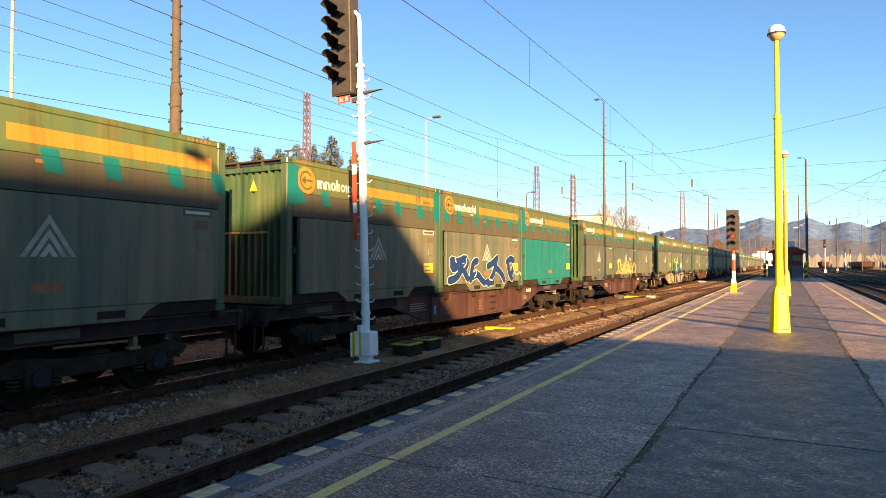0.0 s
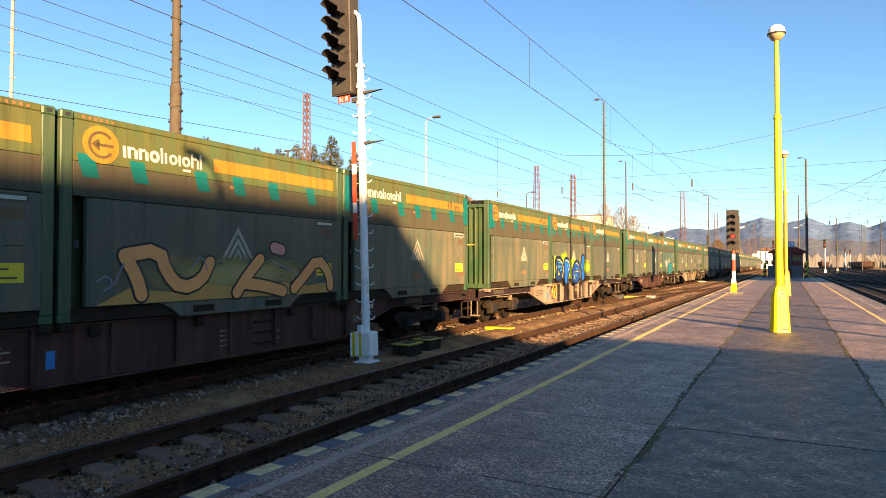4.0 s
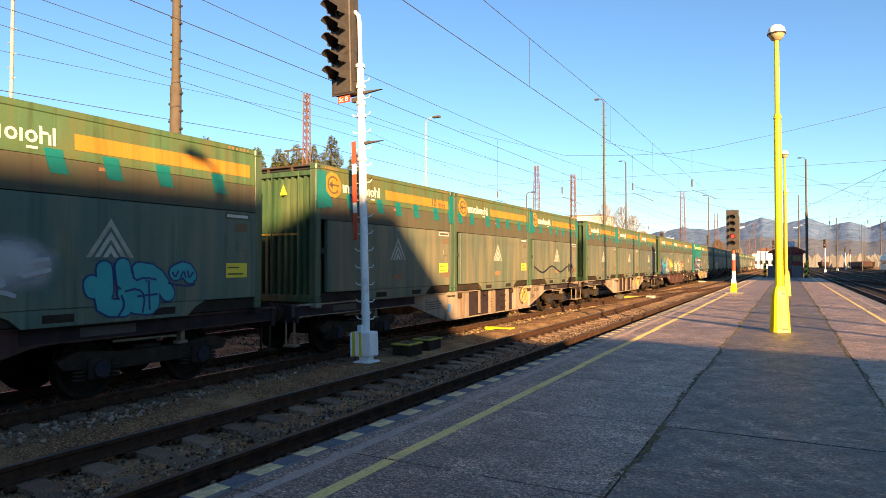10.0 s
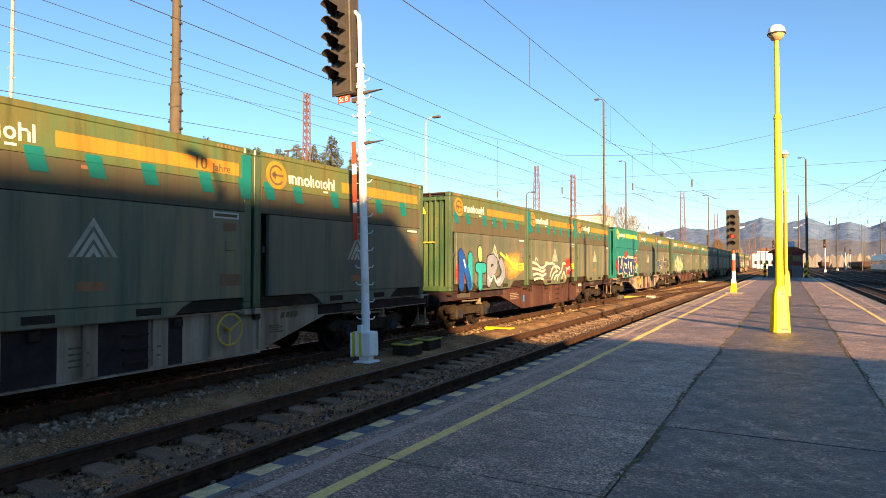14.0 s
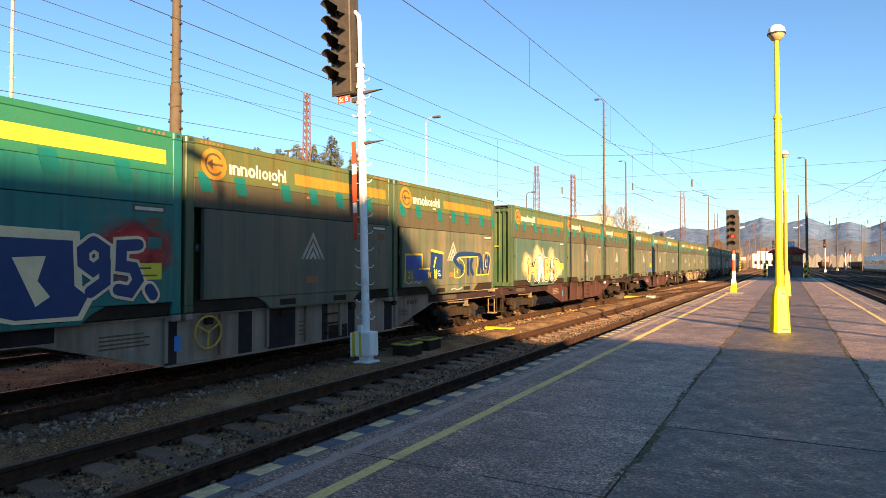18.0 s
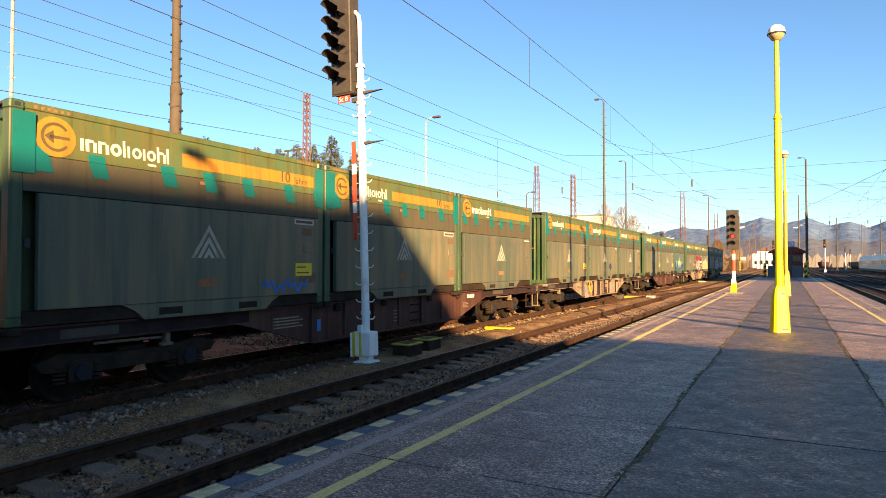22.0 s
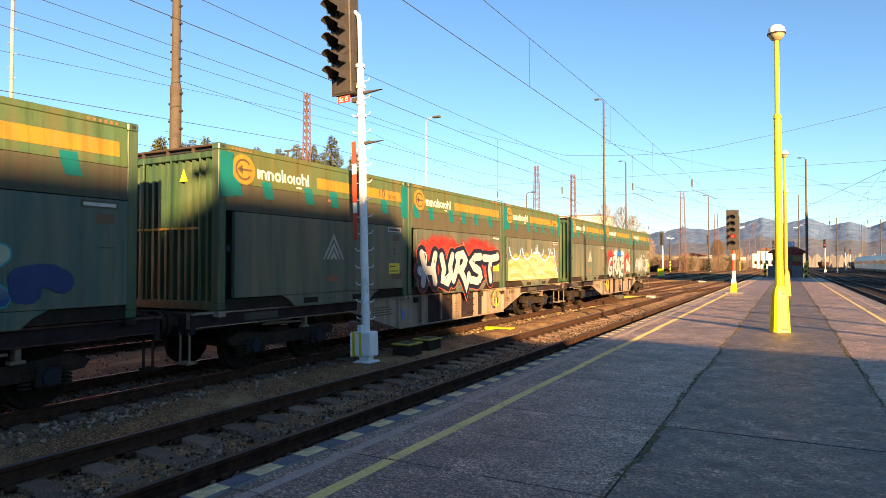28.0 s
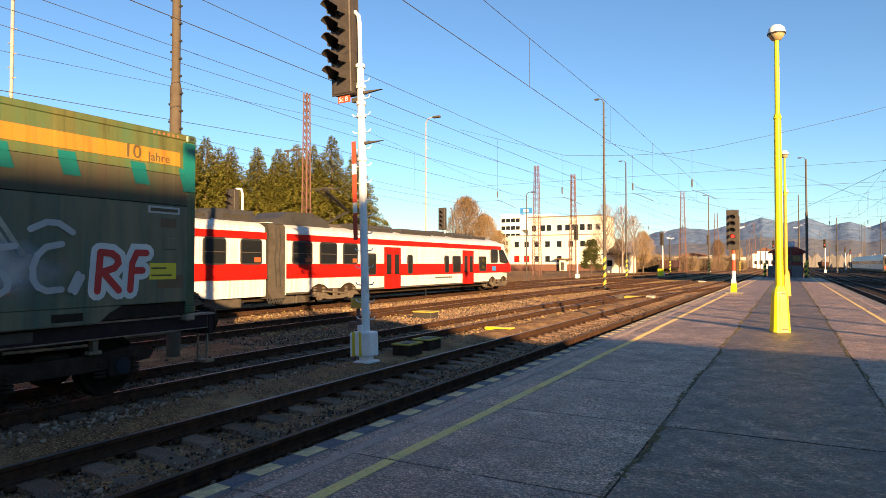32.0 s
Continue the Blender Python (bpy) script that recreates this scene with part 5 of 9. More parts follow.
        gleams(c, [[(4.85, 0.95), (4.95, 0.86), (5.05, 0.96)], [(5.1, 0.86), (5.2, 0.96), (5.3, 0.86)], [(5.35, 0.96), (5.4, 0.84), (5.5, 0.94)], [(4.9, 0.62), (5.0, 0.54), (5.1, 0.58)]], 0.016, M_G_YELLOW)
        c["label"] = "grimy green bulk container sprayed with blue bubble letters on lime"
    elif key == (3, 2):
        throw_up(c, [(M_G_TEAL, [[(2.98, 0.72), (3.0, 0.40)], [(3.26, 0.76), (3.30, 0.46)], [(3.52, 0.70), (3.78, 0.66), (3.95, 0.44), (4.02, 0.34)], [(3.5, 0.62), (3.55, 0.20)], [(2.96, 0.36), (3.0, 0.18), (3.3, 0.16)], [(3.3, 0.38), (3.4, 0.20), (3.7, 0.16)], [(3.75, 0.5), (3.75, 0.2)]]),
                     (M_G_TEAL, [[(2.80, 0.52), (2.82, 0.44)]]), (M_G_TEAL, [[(4.16, 0.66), (4.34, 0.72), (4.44, 0.60)]])], 0.115, M_G_NAVY, 0.028)
        gleams(c, [[(3.12, 0.80), (3.14, 0.50), (3.22, 0.44)], [(3.40, 0.74), (3.44, 0.54), (3.6, 0.60), (3.8, 0.56)], [(3.24, 0.34), (3.3, 0.2), (3.2, 0.06)], [(3.30, 0.40), (3.5, 0.44), (3.62, 0.32), (3.58, 0.08)], [(3.5, 0.32), (3.82, 0.34)], [(3.68, 0.54), (3.7, 0.12)], [(4.02, 0.50), (4.2, 0.46), (4.5, 0.44), (4.5, 0.52)], [(4.1, 0.66), (4.14, 0.58), (4.2, 0.68)], [(4.24, 0.58), (4.3, 0.70), (4.34, 0.58)], [(4.38, 0.68), (4.4, 0.56), (4.48, 0.66)]], 0.016, M_G_NAVY)
        gleams(c, [[(1.35, 0.95), (1.6, 1.02), (1.7, 0.9), (1.4, 0.82), (1.75, 0.78), (1.5, 0.66)], [(1.75, 0.72), (2.0, 0.84), (2.2, 0.86)], [(1.95, 0.84), (1.8, 0.62), (2.22, 0.72)], [(1.4, 0.5), (1.7, 0.44), (1.8, 0.4)], [(1.55, 0.72), (1.7, 0.56), (1.6, 0.5)]], 0.028, M_G_SILVER)
        spray_blob(c, 1.2, 2.3, 0.4, 1.1, M_G_SILVER, 3, 0, 0.5)
        gleams(c, [[(0.4, 0.45), (0.55, 0.52), (0.62, 0.3), (0.75, 0.5)], [(0.85, 0.3), (1.0, 0.52), (1.1, 0.3), (1.3, 0.4)]], 0.016, M_G_BLACK)
        c["label"] = "grimy green bulk container sprayed with a turquoise bubble shape"
    elif key == (4, 2):
        spray_line(c, [(0.4 + 0.15 * i, 0.58 + 0.12 * math.sin(i * 0.42 + 2.2)) for i in range(29)], 0.03, M_G_BLACK)
        spray_line(c, [(4.6, 0.45), (4.65, 0.8), (4.8, 0.7), (4.7, 0.6), (4.85, 0.45), (4.9, 0.75), (5.0, 0.45), (5.1, 0.75), (5.35, 0.5), (5.2, 0.42)], 0.022, M_G_BLACK)
    elif key == (6, 0):
        spray_blob(c, 3.6, 5.7, 0.2, 1.2, M_G_OCHRE, 6, 0, 0.5)
        spray_blob(c, 0.3, 1.0, 0.2, 0.8, M_G_RED, 7, 0, 0.5)
        throw_up(c, [(M_G_DEEPBLUE, [[(0.62, 1.08), (0.66, 0.14)], [(0.66, 1.05), (1.1, 0.45), (1.2, 0.14)]]), (M_G_TEAL, [[(1.25, 1.0), (1.25, 0.14)], [(1.95, 0.68), (1.95, 0.12)], [(1.75, 0.68), (2.25, 0.66)]]),
                     (M_G_LIMEPALE, [[(1.92, 1.20), (1.95, 1.0)]]), (M_G_SLATE, [[(2.62, 0.92), (2.60, 0.20)], [(2.62, 0.92), (3.05, 0.96), (3.15, 0.66), (2.75, 0.52)], [(3.55, 0.86), (3.85, 0.5), (3.5, 0.2), (3.3, 0.2)]])], 0.15, M_G_BLACK, 0.035)
        gleams(c, [[(3.5, 1.15), (3.9, 1.0), (4.4, 0.86), (4.8, 0.72), (5.0, 0.8)], [(4.0, 1.1), (4.5, 0.7), (5.0, 0.6)]], 0.05, M_G_YELLOW)
        gleams(c, [[(2.55, 0.4), (2.7, 0.2), (2.9, 0.4)], [(3.0, 0.4), (3.2, 0.14), (3.5, 0.3)], [(0.8, 0.9), (0.9, 0.7)]], 0.035, M_G_WHITE)
        c["label"] = "grimy green bulk container sprayed with blue, teal and slate letters"
    elif key == (6, 1):
        spray_blob(c, 4.2, 5.6, 0.25, 1.0, M_G_RED, 8, 0, 0.5)
        spray_blob(c, 0.4, 4.6, 0.2, 0.8, M_G_GREYS, 9, 0, 0.12, 30)
        gleams(c, [[(0.45, 0.85), (0.9, 0.80), (1.3, 0.62), (1.7, 0.66), (2.1, 0.84)], [(0.45, 0.62), (1.0, 0.58), (1.5, 0.48), (1.8, 0.56)], [(0.5, 0.40), (1.1, 0.42), (1.5, 0.32), (1.9, 0.40)], [(0.6, 0.2), (1.2, 0.26), (1.6, 0.2)], [(1.9, 0.84), (2.3, 0.78), (2.8, 0.84), (3.2, 0.6)], [(2.4, 0.3), (2.6, 0.6), (3.1, 0.74), (3.6, 0.6)], [(2.6, 0.2), (2.9, 0.44), (3.3, 0.5)], [(2.9, 0.16), (3.2, 0.34), (3.5, 0.32)], [(3.3, 0.14), (3.5, 0.34), (3.9, 0.5), (4.0, 0.84), (4.4, 0.8)], [(3.9, 0.2), (4.2, 0.5), (4.4, 0.2)]], 0.045, M_G_CREAM)
        gleams(c, [[(4.5, 0.4), (4.6, 0.7), (4.75, 0.5), (4.9, 0.72), (5.1, 0.5)], [(1.0, 0.9), (0.8, 1.05), (0.7, 0.9)]], 0.02, M_G_WHITE)
        c["label"] = "grimy green bulk container sprayed with white ribbons and red mist"
    elif key == (7, 0):
        spray_blob(c, 0.0, 0.6, 0.3, 1.0, M_G_RED, 10, 0, 0.15)
        spray_blob(c, 2.1, 3.1, 0.9, 1.5, M_G_RED, 11, 0, 0.3)
        spray_blob(c, 4.4, 5.9, 0.5, 1.4, M_G_RED, 12, 0, 0.3)
        throw_up(c, [(M_G_NAVY, [[(0.62, 1.04), (1.02, 1.02)], [(0.66, 1.0), (0.74, 0.66), (0.62, 0.36)], [(1.0, 1.0), (0.88, 0.66), (0.74, 0.36)], [(0.6, 0.36), (1.1, 0.40), (1.4, 0.42)], [(1.35, 0.66), (1.6, 0.36), (1.72, 0.14)]]),
                     (M_G_NAVY, [[(1.60, 1.06), (2.0, 1.0), (2.42, 0.92), (2.88, 1.08)], [(1.66, 1.02), (1.84, 0.62), (2.15, 0.36)], [(2.86, 1.04), (2.66, 0.66), (2.9, 0.5), (3.12, 0.36), (2.85, 0.16)], [(2.3, 0.42), (2.7, 0.34)]])], 0.135, M_G_CREAM, 0.045, M_G_NAVY, 0.014, False)
        for pts, m, lift, words in (([(2.94, 1.28), (4.36, 1.24), (4.41, 0.5), (4.59, 0.35), (4.41, 0.03), (3.54, 0.04), (3.27, 0.11), (3.21, 0.43), (2.98, 0.78)], M_G_CREAM, 0.009, "sprayed cream rim"), ([(3.01, 1.14), (4.27, 1.11), (4.3, 0.5), (4.49, 0.35), (4.35, 0.09), (3.56, 0.09), (3.35, 0.15), (3.29, 0.45), (3.11, 0.81)], M_G_NAVY, 0.0115, "sprayed navy letter"), ([(3.51, 0.88), (3.92, 0.9), (3.82, 0.58), (3.98, 0.37), (3.8, 0.25)], M_G_CREAM, 0.014, "sprayed cream gap")):
            part("graffiti", side_quad(Shape(), pts, FACE + 0.001, lift), m, c, words)
        throw_up(c, [(M_G_NAVY, [[(4.56, 1.1), (4.41, 0.98), (4.42, 0.81), (4.56, 0.71), (4.72, 0.83), (4.72, 1.0), (4.56, 1.1)], [(4.73, 0.85), (4.73, 0.55), (4.52, 0.41)]]), (M_G_NAVY, [[(5.25, 1.08), (4.98, 1.06), (4.97, 0.77), (5.17, 0.74), (5.25, 0.56), (5.12, 0.39), (4.93, 0.43)]]), (M_G_NAVY, [[(5.44, 0.42), (5.5, 0.33)]])], 0.085, M_G_CREAM, 0.045, M_G_NAVY, 0.012, False)
        gleams(c, [[(2.2, 0.8), (2.42, 0.62), (2.62, 0.8), (2.42, 0.7), (2.2, 0.8)], [(1.0, 0.62), (1.2, 0.78), (1.24, 0.98)]], 0.03, M_G_CREAM)
        c["label"] = "clean teal-green bulk container sprayed with navy and cream letters"
    elif key == (7, 2):
        part("graffiti", side_quad(Shape(), [(0.50, 0.66), (0.50, 1.02), (1.27, 1.02), (1.27, 0.66), (1.66, 0.64), (1.62, 0.38), (0.96, 0.36), (0.90, 0.64)], FACE + 0.001, 0.004), M_G_DEEPBLUE, c, "sprayed deep blue shape")
        part("graffiti", side_quad(Shape(), [(1.74, 0.40), (1.78, 1.12), (2.44, 1.08), (2.42, 0.38)], FACE + 0.001, 0.0045), M_G_NAVY, c, "sprayed navy block")
        throw_up(c, [(M_G_NAVY, [[(3.14, 0.92), (3.38, 1.08), (4.0, 1.10), (4.86, 1.06)], [(3.16, 0.90), (3.4, 0.74), (3.66, 0.70), (3.62, 0.52)]]), (M_G_NAVY, [[(4.02, 0.96), (4.04, 0.50)], [(4.32, 0.96), (4.16, 0.74), (4.36, 0.50)]]),
                     (M_G_NAVY, [[(4.92, 1.00), (4.78, 0.52)], [(4.94, 1.00), (5.06, 0.52)]]), (M_G_NAVY, [[(5.34, 1.04), (5.22, 0.80), (5.26, 0.66), (5.36, 0.78)], [(5.50, 1.0), (5.56, 0.86), (5.46, 0.56)]])], 0.062, M_G_NAVY, 0.006)
        gleams(c, [[(0.44, 0.34), (0.47, 1.03)], [(0.47, 1.03), (1.29, 1.04)], [(1.29, 1.04), (1.29, 0.68)], [(1.14, 0.66), (1.68, 0.67)]], 0.024, M_G_YELLOW)
        gleams(c, [[(1.77, 1.16), (2.44, 1.09)], [(2.02, 0.96), (1.92, 0.72)], [(1.96, 0.62), (1.98, 0.42)], [(2.06, 0.62), (2.06, 0.42)]], 0.034, M_G_YELLOW)
        gleams(c, [[(3.38, 0.98), (3.74, 0.84), (3.80, 0.58), (3.52, 0.39), (3.12, 0.40)], [(3.12, 0.40), (3.10, 0.66)], [(3.38, 0.98), (4.68, 1.02)], [(4.68, 1.02), (4.56, 0.46)], [(4.56, 0.45), (5.46, 0.46)], [(5.46, 0.46), (5.62, 0.90), (5.56, 1.14), (5.2, 1.14)], [(5.12, 1.10), (5.10, 0.62)], [(5.28, 0.94), (5.20, 0.72), (5.34, 0.70)]], 0.017, M_G_YELLOW)
        spray_words(c, "21.", 0.60, 0.42, 0.19, M_G_YELLOW)
        spray_words(c, "N", 1.62, 0.42, 0.16, M_G_YELLOW)
        spray_words(c, "G.", 2.14, 0.46, 0.16, M_G_ICE)
        spray_words(c, "6", 3.28, 0.52, 0.12, M_G_YELLOW)
        spray_words(c, "9.", 3.62, 0.58, 0.13, M_G_YELLOW)
        gleams(c, [[(0.5, 0.34), (0.62, 0.28), (0.8, 0.34)], [(0.9, 0.30), (1.0, 0.36), (1.1, 0.28), (1.25, 0.34)], [(2.9, 0.06), (3.1, 0.10), (3.3, 0.04), (3.6, 0.10)]], 0.018, M_G_SILVER)
        c["label"] = "grimy green bulk container sprayed with blue and yellow letters"
    elif key == (8, 0):
        spray_blob(c, 0.9, 1.9, 0.22, 1.15, M_G_GLOW, 12, 0, 0.4)
        spray_blob(c, 2.0, 3.0, 0.4, 1.5, M_G_GLOW, 13, 0, 0.2)
        spray_blob(c, 3.6, 4.6, 0.3, 1.4, M_G_GLOW, 14, 0, 0.2)
        spray_blob(c, 4.7, 5.5, 0.2, 0.8, M_G_GLOW, 15, 0, 0.2)
        throw_up(c, [(M_G_ORANGE, [[(1.56, 0.86), (1.66, 0.60), (1.58, 0.28)], [(2.28, 0.84), (2.16, 0.60), (2.24, 0.28)], [(1.66, 0.58), (2.16, 0.58)]]),
                     (M_G_WHITE, [[(2.62, 0.98), (2.68, 0.62), (2.60, 0.24)], [(2.62, 0.98), (2.92, 0.98), (2.96, 0.62), (3.12, 0.24)], [(2.7, 0.54), (2.95, 0.54)], [(2.8, 0.84), (2.8, 0.4)]]),
                     (M_G_ORANGE, [[(3.36, 0.90), (3.36, 0.28)], [(3.36, 0.90), (3.70, 0.88), (3.66, 0.60), (3.40, 0.58)], [(3.60, 0.58), (3.74, 0.42), (3.66, 0.26), (3.36, 0.26)], [(3.5, 0.78), (3.5, 0.4)]]),
                     (M_G_WHITE, [[(4.10, 0.88), (4.12, 0.72)], [(4.06, 0.42), (4.14, 0.26)]]),
                     (M_G_ORANGE, [[(4.42, 0.88), (4.98, 0.82)], [(4.62, 0.84), (4.64, 0.54), (4.56, 0.26)], [(4.92, 0.80), (4.84, 0.58)], [(4.5, 0.3), (4.7, 0.3)]])], 0.11, M_G_BLACK, 0.036, M_G_WHITE, 0.03)
        gleams(c, [[(1.86, 0.74), (1.96, 0.84), (1.98, 0.70)], [(2.80, 0.74), (2.84, 0.84)], [(2.80, 0.44), (2.86, 0.36)], [(4.3, 0.5), (4.4, 0.4), (4.34, 0.3)], [(3.9, 0.8), (3.94, 0.66), (3.88, 0.56)]], 0.026, M_G_BLACK)
        for z in (0.48, 0.76):
            gleams(c, [[(3.48, z - 0.05), (3.62, z + 0.05)], [(3.48, z + 0.05), (3.62, z - 0.05)]], 0.014, M_G_BLACK)
        c["label"] = "grimy green bulk container sprayed with peach and white letters"
    elif key == (9, 0):
        spray_line(c, [(4.3 + 0.06 * i, 0.38 + 0.08 * math.sin(i * 1.9) + 0.05 * math.sin(i * 0.7)) for i in range(22)], 0.022, M_G_BLUE)
    elif key == (10, 1):
        spray_blob(c, 4.05, 4.4, 0.45, 0.75, M_G_NAVY, 2, 0, 0.4)
    elif key == (11, 2):
        throw_up(c, [(M_G_NAVY, [[(0.55, 0.42), (0.95, 0.40), (1.15, 0.42)], [(0.85, 0.74), (1.1, 0.78)], [(1.7, 0.72), (1.95, 0.64)], [(4.4, 0.60), (4.72, 0.66), (4.92, 0.56)], [(4.4, 0.46), (4.5, 0.44)]])], 0.15, M_G_NAVY, 0.01)
        throw_up(c, [(M_G_FADE, [[(1.42, 0.94), (1.42, 0.40), (1.72, 0.40)]]), (M_G_FADE, [[(2.2, 0.64), (2.62, 0.64), (2.62, 0.92), (2.2, 0.92), (2.2, 0.40), (2.7, 0.40)]]), (M_G_FADE, [[(3.34, 0.92), (2.98, 0.92), (2.98, 0.66), (3.3, 0.66), (3.3, 0.40), (2.9, 0.40)]]), (M_G_FADE, [[(3.66, 0.92), (3.66, 0.38)], [(4.16, 0.92), (3.8, 0.66), (4.16, 0.38)]])], 0.115, M_G_TEAL, 0.025, swing=False)
        c["label"] = "grimy green bulk container sprayed with fading mint letters over navy clouds"
    elif key == (12, 1):
        spray_blob(c, 0.2, 3.2, 0.3, 1.62, M_G_RED, 18, 0, 0.2)
        spray_blob(c, 2.2, 5.9, 0.3, 1.58, M_G_RED, 19, 0, 0.2)
        throw_up(c, [(M_G_SILVER, [[(0.62, 1.06), (0.76, 0.72), (0.70, 0.28)], [(1.34, 1.04), (1.22, 0.70), (1.34, 0.30)], [(0.76, 0.62), (1.22, 0.62)], [(0.5, 0.62), (0.7, 0.56)]]),
                     (M_G_SILVER, [[(1.70, 1.00), (1.84, 0.66), (1.78, 0.36), (2.06, 0.28), (2.26, 0.48), (2.20, 0.74), (2.34, 1.02)]]),
                     (M_G_SILVER, [[(2.74, 1.00), (2.62, 0.66), (2.42, 0.34)], [(2.62, 1.02), (3.0, 1.08), (3.18, 0.90), (3.0, 0.68), (2.78, 0.62)], [(2.86, 0.60), (3.12, 0.34), (3.24, 0.12), (3.40, 0.46)]]),
                     (M_G_SILVER, [[(4.24, 1.02), (3.84, 1.00), (3.58, 0.84), (3.78, 0.68), (4.14, 0.58), (4.24, 0.40), (4.02, 0.26), (3.52, 0.32)]]),
                     (M_G_SILVER, [[(4.48, 0.98), (5.0, 0.96), (5.56, 1.02)], [(5.0, 0.94), (4.90, 0.60), (4.98, 0.28)]])], 0.12, M_G_INK, 0.13, M_G_SALMON, 0.022, False)
        gleams(c, [[(0.58, 1.12), (0.86, 1.08), (0.84, 0.82)], [(0.82, 0.56), (0.98, 0.32)], [(2.56, 0.88), (2.72, 1.08), (3.0, 1.14), (3.26, 0.98), (3.24, 0.78), (3.06, 0.66)], [(3.9, 0.76), (4.2, 0.66), (4.32, 0.44), (4.2, 0.22)], [(4.6, 1.04), (5.1, 1.02), (5.6, 1.08)], [(3.3, 0.2), (3.46, 0.5)], [(0.46, 0.66), (0.54, 0.5)], [(1.7, 0.36), (2.0, 0.44), (2.2, 0.6)], [(1.3, 0.5), (1.4, 0.3)]], 0.02, M_G_WHITE)
        gleams(c, [[(0.84, 0.98), (0.86, 0.9)], [(1.26, 0.9), (1.3, 0.82)], [(1.9, 0.5), (1.96, 0.4)], [(3.3, 0.86), (3.34, 0.78)], [(3.66, 0.9), (3.74, 0.86)], [(2.66, 0.4), (2.74, 0.36)], [(4.96, 0.7), (5.0, 0.6)]], 0.016, M_G_INK)
        c["label"] = "grimy green bulk container sprayed with silver letters on red"
    elif key == (12, 2):
        spray_blob(c, 0.3, 5.8, 0.1, 1.2, M_G_SAND, 20, 0, 0.3)
        part("graffiti", side_quad(Shape(), [(0.38, 0.21), (5.75, 0.21), (5.62, 0.44), (5.4, 0.62), (5.22, 0.86), (5.2, 1.14), (4.7, 1.10), (4.3, 0.95), (3.92, 0.86), (3.64, 0.98), (3.4, 1.18), (2.7, 1.16), (2.4, 1.0), (2.0, 0.92), (1.5, 0.98), (1.1, 0.9), (0.7, 0.98), (0.4, 0.9)], FACE + 0.001, 0.004), M_G_SAND, c, "sprayed sandy shape")
        for ya, yb, za, zb, m in ((0.5, 1.6, 0.62, 0.84, M_G_OLIVE), (0.6, 1.8, 0.26, 0.46, M_G_OLIVE), (2.5, 3.2, 0.84, 1.08, M_G_OLIVE), (3.3, 4.2, 0.62, 0.78, M_G_DUN), (3.6, 5.3, 0.28, 0.5, M_G_OLIVE), (2.2, 3.0, 0.34, 0.62, M_G_DUN), (4.5, 5.1, 0.84, 1.04, M_G_OLIVE), (1.8, 2.5, 0.72, 0.88, M_G_DUN)):
            gleams(c, [[(ya, (za + zb) / 2), ((ya + yb) / 2, zb), (yb, za)]], (zb - za) * 0.30, m)
        gleams(c, [[(0.45, 0.86), (1.2, 0.8), (1.7, 0.7), (1.5, 0.58), (0.6, 0.56)], [(0.5, 0.50), (1.3, 0.48), (1.8, 0.34)], [(2.5, 1.08), (3.1, 1.04), (3.3, 0.9), (2.9, 0.78), (2.5, 0.72)], [(2.5, 0.5), (3.1, 0.74), (3.4, 0.96), (3.45, 1.1)], [(2.9, 0.34), (3.5, 0.62), (4.1, 0.70), (4.2, 0.58), (3.6, 0.52), (3.0, 0.46)], [(3.2, 0.42), (3.8, 0.46), (4.4, 0.30)], [(4.0, 0.84), (4.5, 0.76), (4.8, 1.05)], [(4.4, 0.42), (4.9, 0.66), (5.4, 0.52), (5.62, 0.30)], [(1.9, 0.6), (2.3, 0.82), (2.6, 0.84)], [(0.6, 0.3), (1.4, 0.26), (2.2, 0.32), (3.0, 0.26)]], 0.024, M_G_CREAM)
        gleams(c, [[(0.42, 1.34), (0.6, 1.02), (1.0, 0.92), (1.4, 1.02), (1.5, 1.3)], [(1.62, 1.34), (1.78, 1.06), (2.1, 0.94), (2.5, 1.04), (2.58, 1.32)], [(2.74, 1.20), (3.1, 1.2), (3.06, 1.4)], [(3.1, 1.2), (3.4, 1.24), (3.56, 1.06), (3.9, 0.9), (4.3, 0.98), (4.62, 1.14), (4.5, 1.38)], [(3.22, 1.24), (3.2, 1.4), (3.16, 1.5)], [(5.16, 1.42), (5.26, 1.1), (5.28, 0.8), (5.5, 0.54), (5.6, 0.34)], [(4.7, 1.38), (4.78, 1.22), (5.0, 1.22)], [(3.7, 1.1), (3.86, 1.2), (3.84, 1.36)]], 0.036, M_G_ICE)
        gleams(c, [[(1.9, 1.05), (2.1, 1.16), (2.3, 1.06)], [(3.9, 1.02), (4.1, 1.12), (4.3, 1.06)], [(0.8, 1.0), (1.0, 1.12), (1.2, 1.02)]], 0.06, M_G_OCHRE)
        c["label"] = "grimy green bulk container sprayed with sandy swirls and pale flames"
    elif key == (13, 1):
        spray_blob(c, 0.1, 1.9, 0.2, 1.75, M_G_RED, 22, 0, 0.3)
        spray_blob(c, 1.6, 3.0, 0.8, 1.75, M_G_WHITE, 24, 0, 0.4)
        spray_blob(c, 3.2, 4.3, 0.7, 1.7, M_G_WHITE, 27, 0, 0.4)
        spray_blob(c, 2.3, 3.6, 0.7, 1.75, M_G_BLUE, 25, 1, 0.4)
        spray_blob(c, 4.0, 5.95, 0.1, 1.45, M_G_RED, 26, 1, 0.25)
